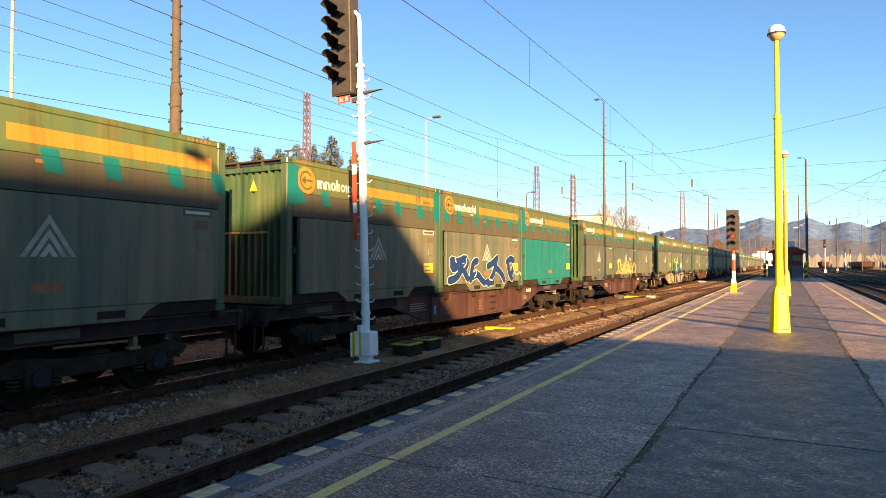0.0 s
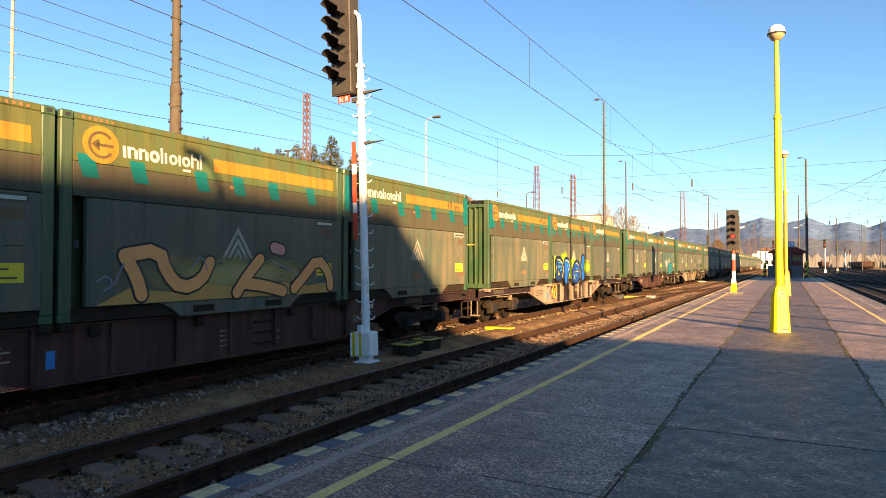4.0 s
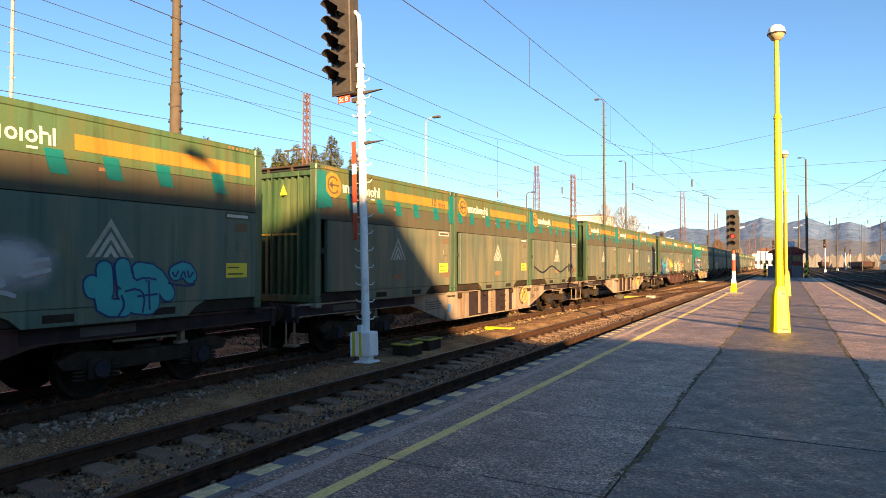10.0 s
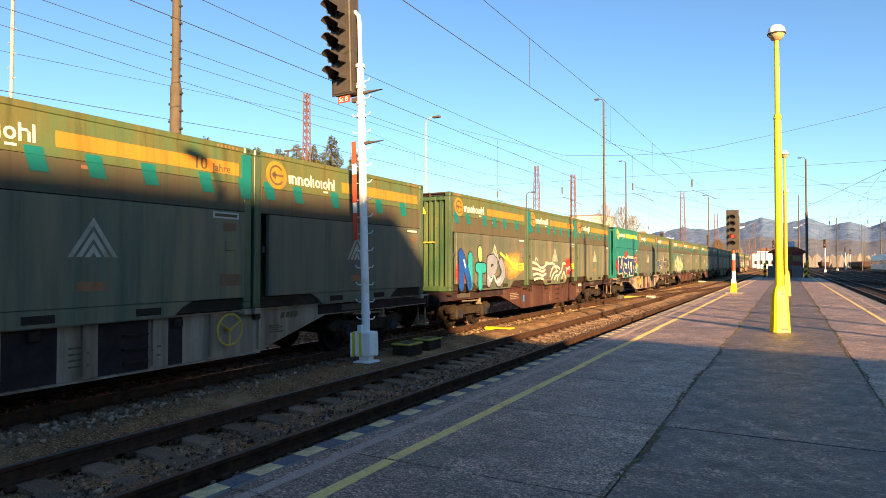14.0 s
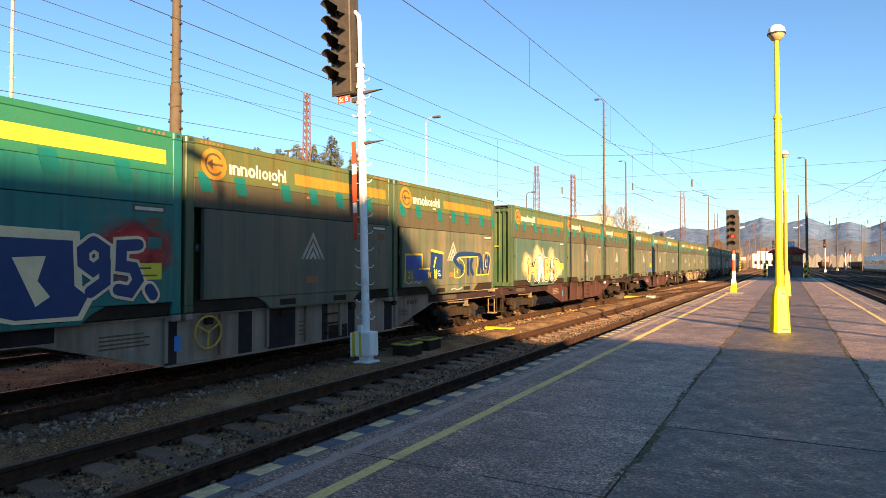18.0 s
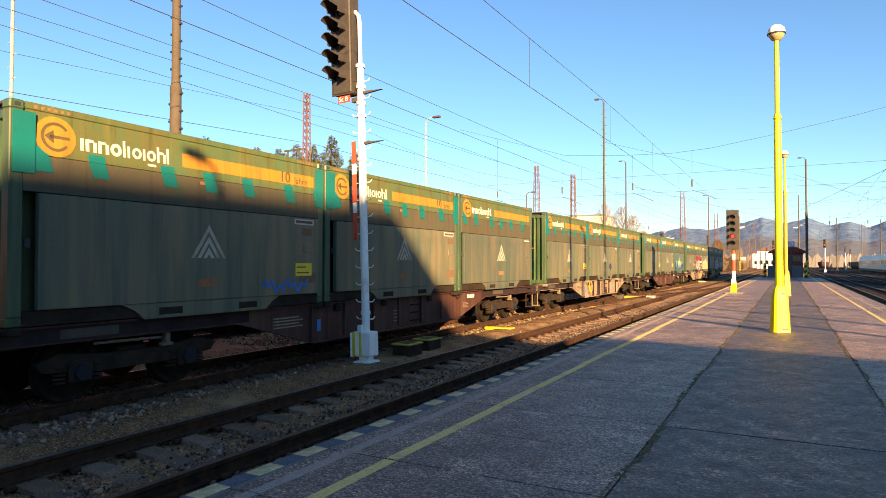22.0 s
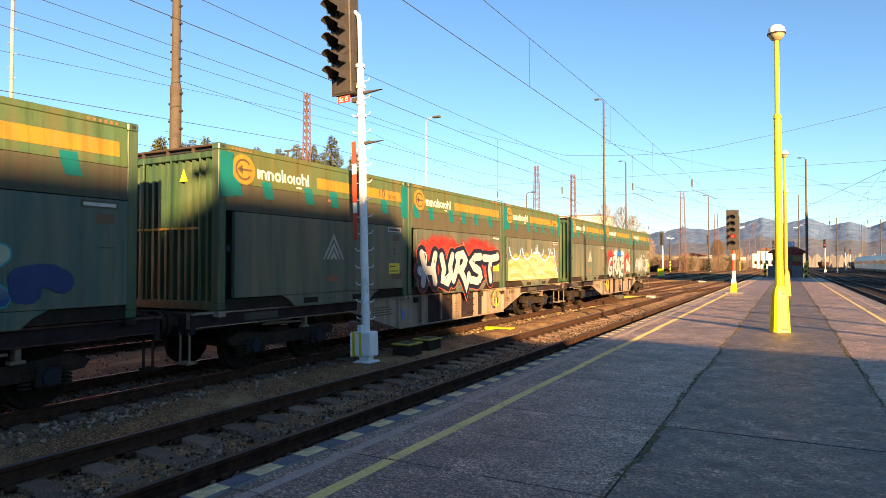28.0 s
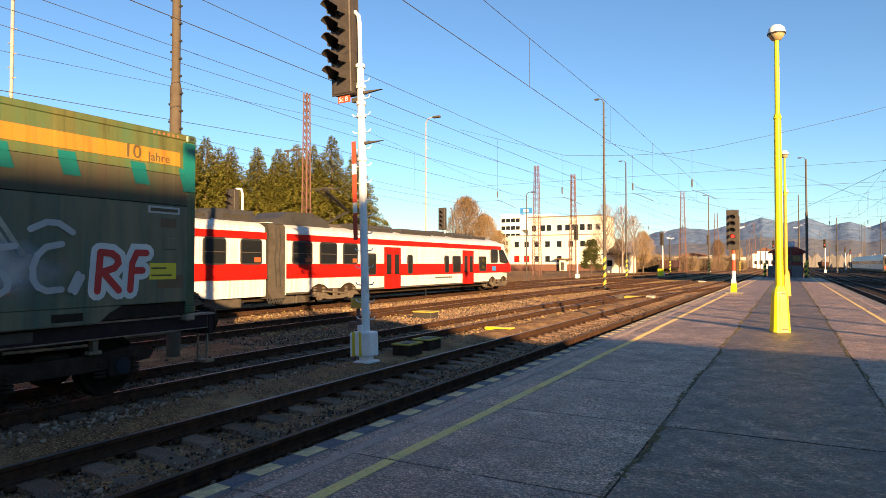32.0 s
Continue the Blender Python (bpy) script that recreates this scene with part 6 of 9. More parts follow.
        throw_up(c, [(M_G_SILVER, [[(1.24, 1.06), (0.98, 1.06), (0.72, 0.88), (0.56, 0.58), (0.58, 0.34), (0.82, 0.22), (1.10, 0.32), (1.18, 0.56), (0.94, 0.58)]]),
                     (M_G_SILVER, [[(1.60, 1.08), (1.58, 0.70), (1.46, 0.20)], [(1.60, 1.12), (1.96, 1.14), (2.20, 1.00), (2.12, 0.82), (1.72, 0.66)], [(1.82, 0.66), (2.12, 0.46), (2.32, 0.30)]]),
                     (M_G_SILVER, [[(2.80, 1.12), (2.62, 0.66), (2.50, 0.30)], [(2.80, 1.12), (2.92, 0.60), (2.98, 0.10)], [(2.66, 0.46), (2.92, 0.46)]]),
                     (M_G_SILVER, [[(3.14, 1.06), (3.78, 1.14)], [(3.74, 1.12), (3.46, 0.74), (3.22, 0.30)], [(3.22, 0.22), (3.80, 0.14)], [(3.5, 0.60), (3.94, 0.66)]])], 0.115, M_G_INK, 0.05, None, 0.0, False)
        throw_up(c, [(M_G_WHITE, [[(4.86, 1.04), (4.66, 0.86), (4.66, 0.54), (4.86, 0.36), (5.04, 0.54), (5.04, 0.86), (4.86, 1.04)]]), (M_G_WHITE, [[(5.62, 1.10), (5.36, 0.84), (5.24, 0.54), (5.40, 0.34), (5.62, 0.46), (5.56, 0.64), (5.32, 0.60)]])], 0.075, M_G_INK, 0.018)
        gleams(c, [[(4.0, 1.2), (4.05, 0.8), (4.02, 0.4)], [(2.5, 0.84), (2.36, 0.6)], [(2.0, 1.2), (2.4, 1.1), (2.5, 1.0)]], 0.03, M_G_WHITE)
        c["label"] = "grimy green bulk container sprayed with silver letters over red and blue"
    elif key == (13, 2):
        gleams(c, [[(1.30, 0.32), (1.42, 1.04), (1.78, 1.06), (1.84, 0.82), (1.42, 0.68)], [(1.95, 0.34), (2.06, 1.06)], [(2.34, 0.34), (2.40, 1.08), (2.86, 1.12)], [(2.36, 0.74), (2.70, 0.76)], [(3.28, 1.02), (2.98, 0.98), (2.92, 0.78), (3.22, 0.64), (3.18, 0.42), (2.84, 0.40)], [(3.86, 1.06), (3.58, 1.0), (3.46, 0.66), (3.60, 0.44), (3.86, 0.46)], [(3.46, 1.24), (3.74, 1.38), (4.0, 1.22)], [(0.95, 0.5), (1.05, 0.9)], [(1.1, 0.5), (1.2, 0.85)], [(3.98, 0.45), (4.08, 0.66)], [(4.04, 0.42), (4.14, 0.62)]], 0.042, M_G_SILVER)
        spray_blob(c, 1.1, 4.0, 0.25, 1.15, M_G_SILVER, 5, 0, 0.5)
        throw_up(c, [(M_G_RED, [[(4.36, 0.42), (4.40, 0.96)], [(4.40, 0.96), (4.64, 0.94), (4.68, 0.76), (4.42, 0.68)], [(4.46, 0.66), (4.68, 0.42)]]), (M_G_RED, [[(4.86, 0.42), (4.90, 0.96), (5.12, 0.96)], [(4.88, 0.70), (5.06, 0.70)]])], 0.05, M_G_WHITE, 0.085)
        c["label"] = "grimy green bulk container with silver scrawl and a red tag"


M_G_INK = mat("ink-blue spray paint", (0.008, 0.009, 0.022), 0.5, scale=4, bump=0.02)
M_G_SALMON = mat("salmon spray paint", (0.60, 0.12, 0.05), 0.55, second=(0.5, 0.09, 0.04), scale=3, bump=0.02)
M_G_PINK = mat("pink spray paint", (0.62, 0.30, 0.24), 0.55, second=(0.55, 0.26, 0.2), scale=3, bump=0.02)
M_G_OCHRE = mat("ochre spray paint", (0.52, 0.29, 0.07), 0.55, second=(0.42, 0.22, 0.06), scale=3, bump=0.02)
M_G_SKY = mat("sky-blue spray paint", (0.07, 0.30, 0.62), 0.5, second=(0.05, 0.22, 0.5), scale=3, bump=0.02)
M_G_DEEPBLUE = mat("deep blue spray paint", (0.008, 0.03, 0.20), 0.5, second=(0.012, 0.09, 0.36), amount=0.8, scale=2.2, bump=0.02)
M_G_LIMEPALE = mat("pale green spray paint", (0.20, 0.38, 0.10), 0.55, second=(0.26, 0.42, 0.2), scale=3, bump=0.02)
M_G_GREYS = mat("dark grey spray paint", (0.075, 0.07, 0.066), 0.6, second=(0.12, 0.105, 0.09), scale=2, bump=0.02)
M_G_DUN = mat("dun spray paint", (0.52, 0.30, 0.15), 0.6, second=(0.42, 0.25, 0.13), scale=3, bump=0.02)


def fade_paint(name, low, high, z0, z1):
    """Sprayed paint that passes from one colour below to another above."""
    m = mat(name, high, 0.55, scale=3, bump=0.02)
    n, l = m.node_tree.nodes, m.node_tree.links
    sep = n.new("ShaderNodeSeparateXYZ")
    l.new(n.new("ShaderNodeTexCoord").outputs["Object"], sep.inputs[0])
    r = n.new("ShaderNodeMapRange")
    r.inputs["From Min"].default_value, r.inputs["From Max"].default_value = z0, z1
    l.new(sep.outputs["Z"], r.inputs["Value"])
    mx = n.new("ShaderNodeMix")
    mx.data_type = "RGBA"
    mx.inputs[6].default_value = (*low, 1)
    sock = n["Principled BSDF"].inputs["Base Color"]
    l.new(sock.links[0].from_socket, mx.inputs[7])
    l.new(r.outputs[0], mx.inputs[0])
    l.new(mx.outputs[2], sock)
    return m


M_G_FADE = fade_paint("mint spray paint fading to blue", (0.014, 0.055, 0.16), (0.36, 0.43, 0.30), 0.34, 0.84)
M_G_SLATE = mat("slate blue spray paint", (0.15, 0.17, 0.24), 0.55, second=(0.24, 0.25, 0.28), amount=0.7, scale=3, bump=0.02)
M_G_GLOW = mat("straw spray paint", (0.64, 0.49, 0.27), 0.6, second=(0.55, 0.41, 0.21), scale=3, bump=0.02)
M_G_SAND = mat("sandy spray paint", (0.56, 0.38, 0.18), 0.6, second=(0.40, 0.30, 0.135), amount=0.7, scale=2.5, bump=0.02)
M_G_OLIVE = mat("olive spray paint", (0.31, 0.25, 0.075), 0.6, second=(0.38, 0.30, 0.12), scale=3, bump=0.02)
M_G_ICE = mat("icy blue spray paint", (0.50, 0.58, 0.72), 0.55, second=(0.4, 0.5, 0.66), scale=3, bump=0.02)
M_TEALUP = mat("bright teal upper panel", (0.012, 0.140, 0.090), 0.5, second=(0.030, 0.145, 0.075), amount=0.8, scale=1.2, fine=40, bump=0.04)
MOVING = build_train()


# ---- signals, lamps and masts ----
def striped(parent, x, y, z0, z1, r, n=8, m=None):
    """Yellow and black bands round the foot of a mast, each a part."""
    h = (z1 - z0) / n
    for k in range(n):
        s = Shape()
        ring = 10
        v = []
        for lift in (0, 1):
            for i in range(ring):
                a = 2 * math.pi * i / ring
                v.append((x + r * math.cos(a), y + r * math.sin(a), z0 + h * (k + lift) + 0.35 * h * math.cos(a)))
        s.add(v, [(i, (i + 1) % ring, ring + (i + 1) % ring, ring + i) for i in range(ring)])
        part("stripe", s, M_PLACARD if k % 2 else M_STRIPE_K, parent)


def signal_head(parent, x, y, z0, lamps, pitch, w, depth, lit=None, visor=0.3, bottom=0.18):
    """A signal head that faces -y, its lamps counted from below."""
    h = bottom * 2 + pitch * lamps
    hd = part("head", Shape().box(x - w / 2, x + w / 2, y - depth / 2, y + depth / 2, z0, z0 + h, 0.03), M_BLACK, parent, "black signal head")
    part("backplate", Shape().box(x - w / 2 - 0.03, x + w / 2 + 0.03, y - depth / 2 + 0.02, y - depth / 2 + 0.035, z0 - 0.01, z0 + h + 0.01), M_BLACK, hd)
    for k in range(lamps):
        z = z0 + bottom + pitch * (k + 0.5)
        r = pitch * 0.44
        yf = y - depth / 2
        s = Shape()
        n = 14
        pts = [(-25 + 230 * i / (n - 1)) for i in range(n)]
        v = []
        for e, dip in ((0.0, 0.0), (visor, -0.045)):
            for rr in (r, r - 0.012):
                for a in pts:
                    q = radians(a)
                    low = (0.55 if e and math.sin(q) < 0.2 else 1.0)
                    v.append((x + rr * math.cos(q), yf - e * low, z + rr * math.sin(q) + dip * low))
        f = []
        for i in range(n - 1):
            f += [(i, i + 1, 2 * n + i + 1, 2 * n + i), (n + i, 3 * n + i, 3 * n + i + 1, n + i + 1), (2 * n + i, 2 * n + i + 1, 3 * n + i + 1, 3 * n + i)]
        s.add(v, f)
        part("visor", s, M_BLACK, hd, smooth=True)
        ls = Shape().lathe([(r * 0.58, 0.0), (r * 0.48, 0.03), (r * 0.2, 0.045)], (0, 0, 0), "z", 16)
        ls.v = [(x + a, yf - 0.004 - c, z + b) for a, b, c in ls.v]
        part("lens", ls, M_REDLAMP if lit == k else M_LENS, hd, "lit red lamp" if lit == k else "dark lens", smooth=True)
    for k in range(2):
        part("door_seam", Shape().box(x + w / 2, x + w / 2 + 0.006, y - depth / 2 + 0.05, y + depth / 2 - 0.03, z0 + h * (0.12 + 0.44 * k), z0 + h * (0.5 + 0.44 * k)), M_BLACK, hd)
    return hd


def near_signal():
    x, y, z0 = -7.80, 10.95, -0.30
    lean = Matrix.Translation((x, y, z0)) @ pose(0, 0, 0, 0, -1.7, 0) @ Matrix.Translation((-x, -y, -z0))
    s = thing("mast_signal", lean, "tall white mast signal with five dark lamps beside the track", "railway signal", "mast signals")
    # foot plate and case
    part("foot_plate", Shape().box(x - 0.2, x + 0.2, y - 0.2, y + 0.2, z0, z0 + 0.05, 0.01), M_WHITE, s)
    box = part("cable_case", Shape().box(x - 0.24, x + 0.22, y - 0.17, y + 0.15, z0 + 0.14, z0 + 0.66, 0.03), M_WHITE, s, "white cable case with a yellow rim")
    part("case_door", Shape().box(x - 0.30, x - 0.242, y - 0.18, y + 0.16, z0 + 0.13, z0 + 0.64, 0.02), M_WHITE, box)
    part("yellow_rim", Shape().box(x - 0.235, x - 0.165, y - 0.178, y - 0.168, z0 + 0.15, z0 + 0.65), M_PLACARD, box, "yellow painted rim")
    part("yellow_rim", Shape().box(x - 0.06, x + 0.0, y - 0.178, y - 0.168, z0 + 0.15, z0 + 0.65), M_PLACARD, box, "yellow painted rim")
    part("case_bracket", Shape().box(x - 0.12, x + 0.12, y - 0.1, y + 0.1, z0 + 0.04, z0 + 0.16, 0.01), M_WHITE, box)
    part("mast", Shape().tube((x, y, z0 + 0.05), (x, y, 6.05), 0.088, 0.078, 14), M_WHITE, s, smooth=True)
    for z in (0.75, 4.0, 4.93, 5.2, 5.55, 6.0):
        part("collar", Shape().tube((x, y, z - 0.035), (x, y, z + 0.035), 0.105, n=14), M_WHITE, s, smooth=True)
    part("upper_pipe", Shape().line([(x, y, 6.0), (x, y, 6.95), (x - 0.02, y, 7.1), (x - 0.1, y, 7.2), (x - 0.35, y, 7.24)], 0.045, 10), M_WHITE, s, smooth=True)
    # climbing irons
    z = 0.62
    while z < 5.8:
        for d in (-1, 1):
            part("climbing_iron", Shape().line([(x + d * 0.07, y, z - 0.01), (x + d * 0.19, y, z), (x + d * 0.235, y, z + 0.05)], 0.013, 6), M_WHITE, s)
        z += 0.36
    for z in (4.34, 5.42):
        part("bracket_spike", Shape().prism([(x + 0.08, z - 0.035), (x + 0.55, z), (x + 0.08, z + 0.03)], "y", y - 0.03, y + 0.03), M_STEEL, s)
    # red and white board
    z1 = 4.38
    for q, (h, m) in enumerate(((0.48, M_SIGRED), (0.22, M_WHITE), (0.60, M_SIGRED), (0.22, M_WHITE), (0.58, M_SIGRED))):
        part("board_field", Shape().box(x - 0.19, x - 0.085, y - 0.115, y - 0.10, z1 - h, z1 - 0.002), m, s)
        z1 -= h
    signal_head(s, x - 0.36, y - 0.02, 5.41, 5, 0.35, 0.50, 0.34, visor=0.5, bottom=0.2)
    pl = part("name_plate", Shape().box(x - 0.46, x - 0.14, y - 0.2, y - 0.185, 5.22, 5.36), M_SIGRED, s, "red plate with white writing")
    me = lettering("Sc 8", 0.10)
    me.materials.append(M_WHITE)
    part("plate_lettering", me, None, pl, m=Matrix.Translation((x - 0.43, y - 0.203, 5.245)))
    part("head_bracket", Shape().box(x - 0.22, x + 0.02, y - 0.05, y + 0.05, 5.24, 5.34, 0.01), M_STEEL, s)
    # cable
    part("cable", Shape().line([(x - 0.05, y - 0.1, 0.42), (x - 0.12, y - 0.12, 0.2), (x - 0.11, y - 0.14, -0.02), (x - 0.2, y - 0.16, -0.25)], 0.012, 6), M_STRIPE_K, s, smooth=True)
    part("junction_box", Shape().box(x - 0.11, x + 0.0, y - 0.16, y - 0.08, 0.33, 0.5, 0.01), M_WHITE, s)


def platform_signal():
    x, y = -2.85, 41.2
    s = thing("mast_signal", Matrix(), "mast signal showing red on a red and white mast", "railway signal", "mast signals")
    part("concrete_foot", Shape().box(x - 0.46, x + 0.46, y - 0.4, y + 0.4, 0, 0.10, 0.02), M_KERB, s)
    part("base_box", Shape().prism([(x - 0.17, 0.1), (x + 0.17, 0.1), (x + 0.15, 0.62), (x - 0.13, 0.62)], "y", y - 0.15, y + 0.15), M_YELLOW, s, "yellow cable case")
    part("case_top", Shape().prism([(x - 0.13, 0.624), (x + 0.14, 0.624), (x + 0.10, 0.92), (x - 0.10, 0.92)], "y", y - 0.12, y + 0.12), M_WHITE, s, "white tapered case top")
    for k, (z0, z1, m) in enumerate(((0.9, 1.35, M_WHITE), (1.35, 2.0, M_SIGRED), (2.0, 2.35, M_WHITE), (2.35, 2.75, M_SIGRED))):
        part("mast_field", Shape().tube((x, y, z0), (x, y, z1), 0.11 - 0.005 * k, n=12), m, s, smooth=True)
    signal_head(s, x - 0.02, y, 2.62, 5, 0.385, 0.62, 0.4, lit=1, visor=0.3, bottom=0.2)


def far_signal(x, y, ztop, lamps=5, lit=None, m=M_WHITE, hook=False):
    s = thing("mast_signal", Matrix(), "distant mast signal with a black head on a slim mast", "railway signal", "mast signals")
    h = 0.4 + 0.36 * lamps
    part("mast", Shape().tube((x + 0.1, y + 0.2, -0.36), (x + 0.1, y + 0.2, ztop - (0 if hook else h * 0.5)), 0.1, 0.08, 8), m, s)
    if hook:
        part("upper_pipe", Shape().line([(x + 0.45, y + 0.2, ztop - h - 0.3), (x + 0.45, y + 0.2, ztop - 0.25), (x + 0.35, y + 0.2, ztop), (x, y + 0.2, ztop + 0.02)], 0.06, 8), m, s)
    signal_head(s, x, y, ztop - h, lamps, 0.36, 0.56, 0.35, lit=lit)
    part("foot_box", Shape().box(x - 0.15, x + 0.35, y, y + 0.45, -0.36, 0.35, 0.03), m, s)


def yellow_lamp(x, y):
    s = thing("lamp_post", Matrix(), "bright yellow platform lamp post with a round lantern", "lamp post", "yellow lamp posts on the platform")
    # tapered base cover
    v, f = [], []
    prof = [(0.212, 0.0), (0.205, 0.06), (0.165, 0.95), (0.155, 1.05), (0.11, 1.19)]
    for r, z in prof:
        for a, b in ((-1, -0.72), (-0.72, -1), (0.72, -1), (1, -0.72), (1, 0.72), (0.72, 1), (-0.72, 1), (-1, 0.72)):
            v.append((x + a * r, y + b * r, z))
    for j in range(len(prof) - 1):
        f += [(j * 8 + i, j * 8 + (i + 1) % 8, (j + 1) * 8 + (i + 1) % 8, (j + 1) * 8 + i) for i in range(8)]
    f.append(tuple(range(8 * (len(prof) - 1), 8 * len(prof))))
    low = M_OCHRE if y > 30 else M_YELLOW
    base = part("base_cover", Shape().add(v, f), low, s, m=Matrix.Translation((x, y, 0)) @ Matrix.Rotation(radians(20), 4, "Z") @ Matrix.Translation((-x, -y, 0)))
    part("cover_seam", Shape().prism([(y - 0.212, 0.02), (y - 0.197, 0.02), (y - 0.158, 1.0), (y - 0.172, 1.0)], "x", x - 0.068, x - 0.060), M_RUSTPATCH, base)
    for z, r in ((0.06, 0.204), (0.98, 0.165)):
        part("handle_slot", Shape().box(x - 0.02, x + 0.14, y - r - 0.012, y - r + 0.02, z, z + 0.035), M_RUSTPATCH, base)
    part("lower_shaft", Shape().tube((x, y, 1.1), (x, y, 5.65), 0.098, 0.085, 16), low, s, smooth=True)
    part("shaft_collar", Shape().tube((x, y, 5.6), (x, y, 5.72), 0.105, 0.075, 16), M_YELLOW, s, smooth=True)
    part("upper_shaft", Shape().tube((x, y, 5.7), (x, y, 7.86), 0.063, 0.055, 14), M_YELLOW, s, smooth=True)
    lt = part("lantern", Shape().lathe([(0.215, 7.86), (0.215, 7.9), (0.19, 8.0), (0.12, 8.07), (0.03, 8.1)], (x, y, 0), "z", 18), M_WHITE, s, "white domed lantern", smooth=True)
    part("lantern_rim", Shape().lathe([(0.22, 7.835), (0.225, 7.865), (0.2, 7.87)], (x, y, 0), "z", 18), M_STRIPE_K, lt, smooth=True)
    part("lantern_bowl", Shape().lathe([(0.04, 7.66), (0.12, 7.70), (0.18, 7.78), (0.21, 7.86)], (x, y, 0), "z", 18), M_BOWL, lt, "brownish lantern bowl", smooth=True)


M_BOWL = mat("yellowed lantern bowl", (0.45, 0.36, 0.2), 0.35, scale=6, bump=0.02)


def steel_pole(name, x, y, ztop, r0, r1, m, label, foot=False, steps=False, arm=None, z0=-0.36, lamp=False):
    s = thing(name, Matrix(), label, "mast", "masts of the yard")
    part("shaft", Shape().tube((x, y, z0), (x, y, ztop * 0.55), r0, r0 * 0.9, 10), m, s, smooth=True)
    part("upper_shaft", Shape().tube((x, y, ztop * 0.55), (x, y, ztop), r0 * 0.72, r1, 10), m, s, smooth=True)
    if foot:
        striped(s, x, y, z0 + 0.05, z0 + 2.6, r0 * 1.08)
    if steps:
        st = Shape()
        z = 2.5
        k = 0
        while z < ztop - 0.6:
            d = 1 if k % 2 else -1
            st.tube((x, y, z), (x + d * (r0 + 0.14), y, z), 0.014, n=5)
            z += 0.33
            k += 1
        ob = part("climbing_irons", st, m, s)
        ob["kind"] = "stuff"
    if lamp:
        a = lamp
        part("lamp_arm", Shape().line([(x, y, ztop), (x + a * 0.25, y, ztop + 0.25), (x + a * 0.6, y, ztop + 0.3)], 0.035, 8), m, s, smooth=True)
        part("lamp_head", Shape().box(x + min(a * 0.55, a * 1.1), x + max(a * 0.55, a * 1.1), y - 0.12, y + 0.12, ztop + 0.2, ztop + 0.34, 0.04), M_SKIRT, s, "grey lamp head")
    return s


def lattice_mast(x, y, ztop, w0, w1, label="rusted steel lattice mast", arm=0.0, n=16):
    s = thing("lattice_mast", Matrix(), label, "lattice mast", "masts of the yard")
    r = 0.04 if w0 < 0.5 else 0.068
    n = 30 if w0 < 0.5 else 18
    for a in (-1, 1):
        for b in (-1, 1):
            part("leg", Shape().tube((x + a * w0, y + b * w0, -0.36), (x + a * w1, y + b * w1, ztop), r, r * 0.8, 5), M_RUSTY, s)
    br = Shape()
    for k in range(n):
        t0, t1 = k / n, (k + 1) / n
        wa, wb = w0 + (w1 - w0) * t0, w0 + (w1 - w0) * t1
        za, zb = -0.3 + (ztop + 0.3) * t0, -0.3 + (ztop + 0.3) * t1
        for d in ((-1, 1) if y < 170 else (1 - 2 * (k % 2),)):
            for sd in (-1, 1):
                br.tube((x - d * wa, y + sd * wa, za), (x + d * wb, y + sd * wb, zb), r * 0.42, n=4)
                br.tube((x + sd * wa, y - d * wa, za), (x + sd * wb, y + d * wb, zb), r * 0.42, n=4)
    part("bracing", br, M_RUSTY, s)
    if arm:
        part("cross_arm", Shape().box(x + min(0, arm), x + max(0, arm), y - 0.05, y + 0.05, ztop * 0.72, ztop * 0.72 + 0.09), M_STEEL, s)
        for k in (0.35, 0.85):
            part("insulator", Shape().tube((x + arm * k, y, ztop * 0.72), (x + arm * k, y, ztop * 0.72 - 0.35), 0.06, n=8), M_STEEL, s)


def concrete_mast():
    x, y = -12.5, 9.9
    s = thing("concrete_mast", Matrix(), "weathered round concrete catenary mast with climbing bolts", "mast", "masts of the yard")
    part("lower_shaft", Shape().tube((x, y, -0.4), (x, y, 5.78), 0.155, 0.125, 16), M_CONC, s, smooth=True)
    part("sleeve", Shape().lathe([(0.128, 5.7), (0.13, 5.86), (0.10, 6.0)], (x, y, 0), "z", 16), M_CONC, s, smooth=True)
    part("upper_shaft", Shape().tube((x, y, 5.9), (x, y, 10.5), 0.098, 0.085, 16), M_CONC, s, smooth=True)
    z, k = 0.6, 0
    while z < 10.3:
        d = 1 if k % 2 else -1
        r = 0.14 if z < 5.8 else 0.095
        part("climbing_bolt", Shape().tube((x + d * r * 0.9, y, z), (x + d * (r + 0.06), y, z), 0.012, n=6).tube((x + d * (r + 0.05), y, z), (x + d * (r + 0.085), y, z), 0.03, n=8), M_STRIPE_K, s)
        z += 0.205
        k += 1


near_signal()
platform_signal()
for yy in (18.8, 40.0, 61.0):
    yellow_lamp(-0.21 if yy < 30 else -0.12, yy)
concrete_mast()
far_signal(-25.5, 23.8, 5.7, 5, hook=True)
far_signal(-24.9, 45.6, 6.4, 4)
far_signal(-25.6, 85.2, 7.2, 5)
far_signal(-18.4, 109.6, 7.0, 5)
far_signal(-16.6, 161.8, 8.6, 6)
far_signal(7.6, 175.0, 7.7, 5, lit=1)
far_signal(12.8, 223.4, 7.5, 5)
far_signal(18.2, 271.9, 7.9, 5)
far_signal(22.4, 308.4, 7.8, 5, lit=1)
far_signal(-3.4, 190.0, 8.0, 5, lit=1)
lattice_mast(-23.5, 27.2, 11.3, 0.2, 0.12, "red-brown lattice catenary mast with a side arm", arm=-1.6)
lattice_mast(-36.6, 99.6, 18.1, 0.62, 0.3)
lattice_mast(-29.2, 95.7, 15.7, 0.55, 0.26)
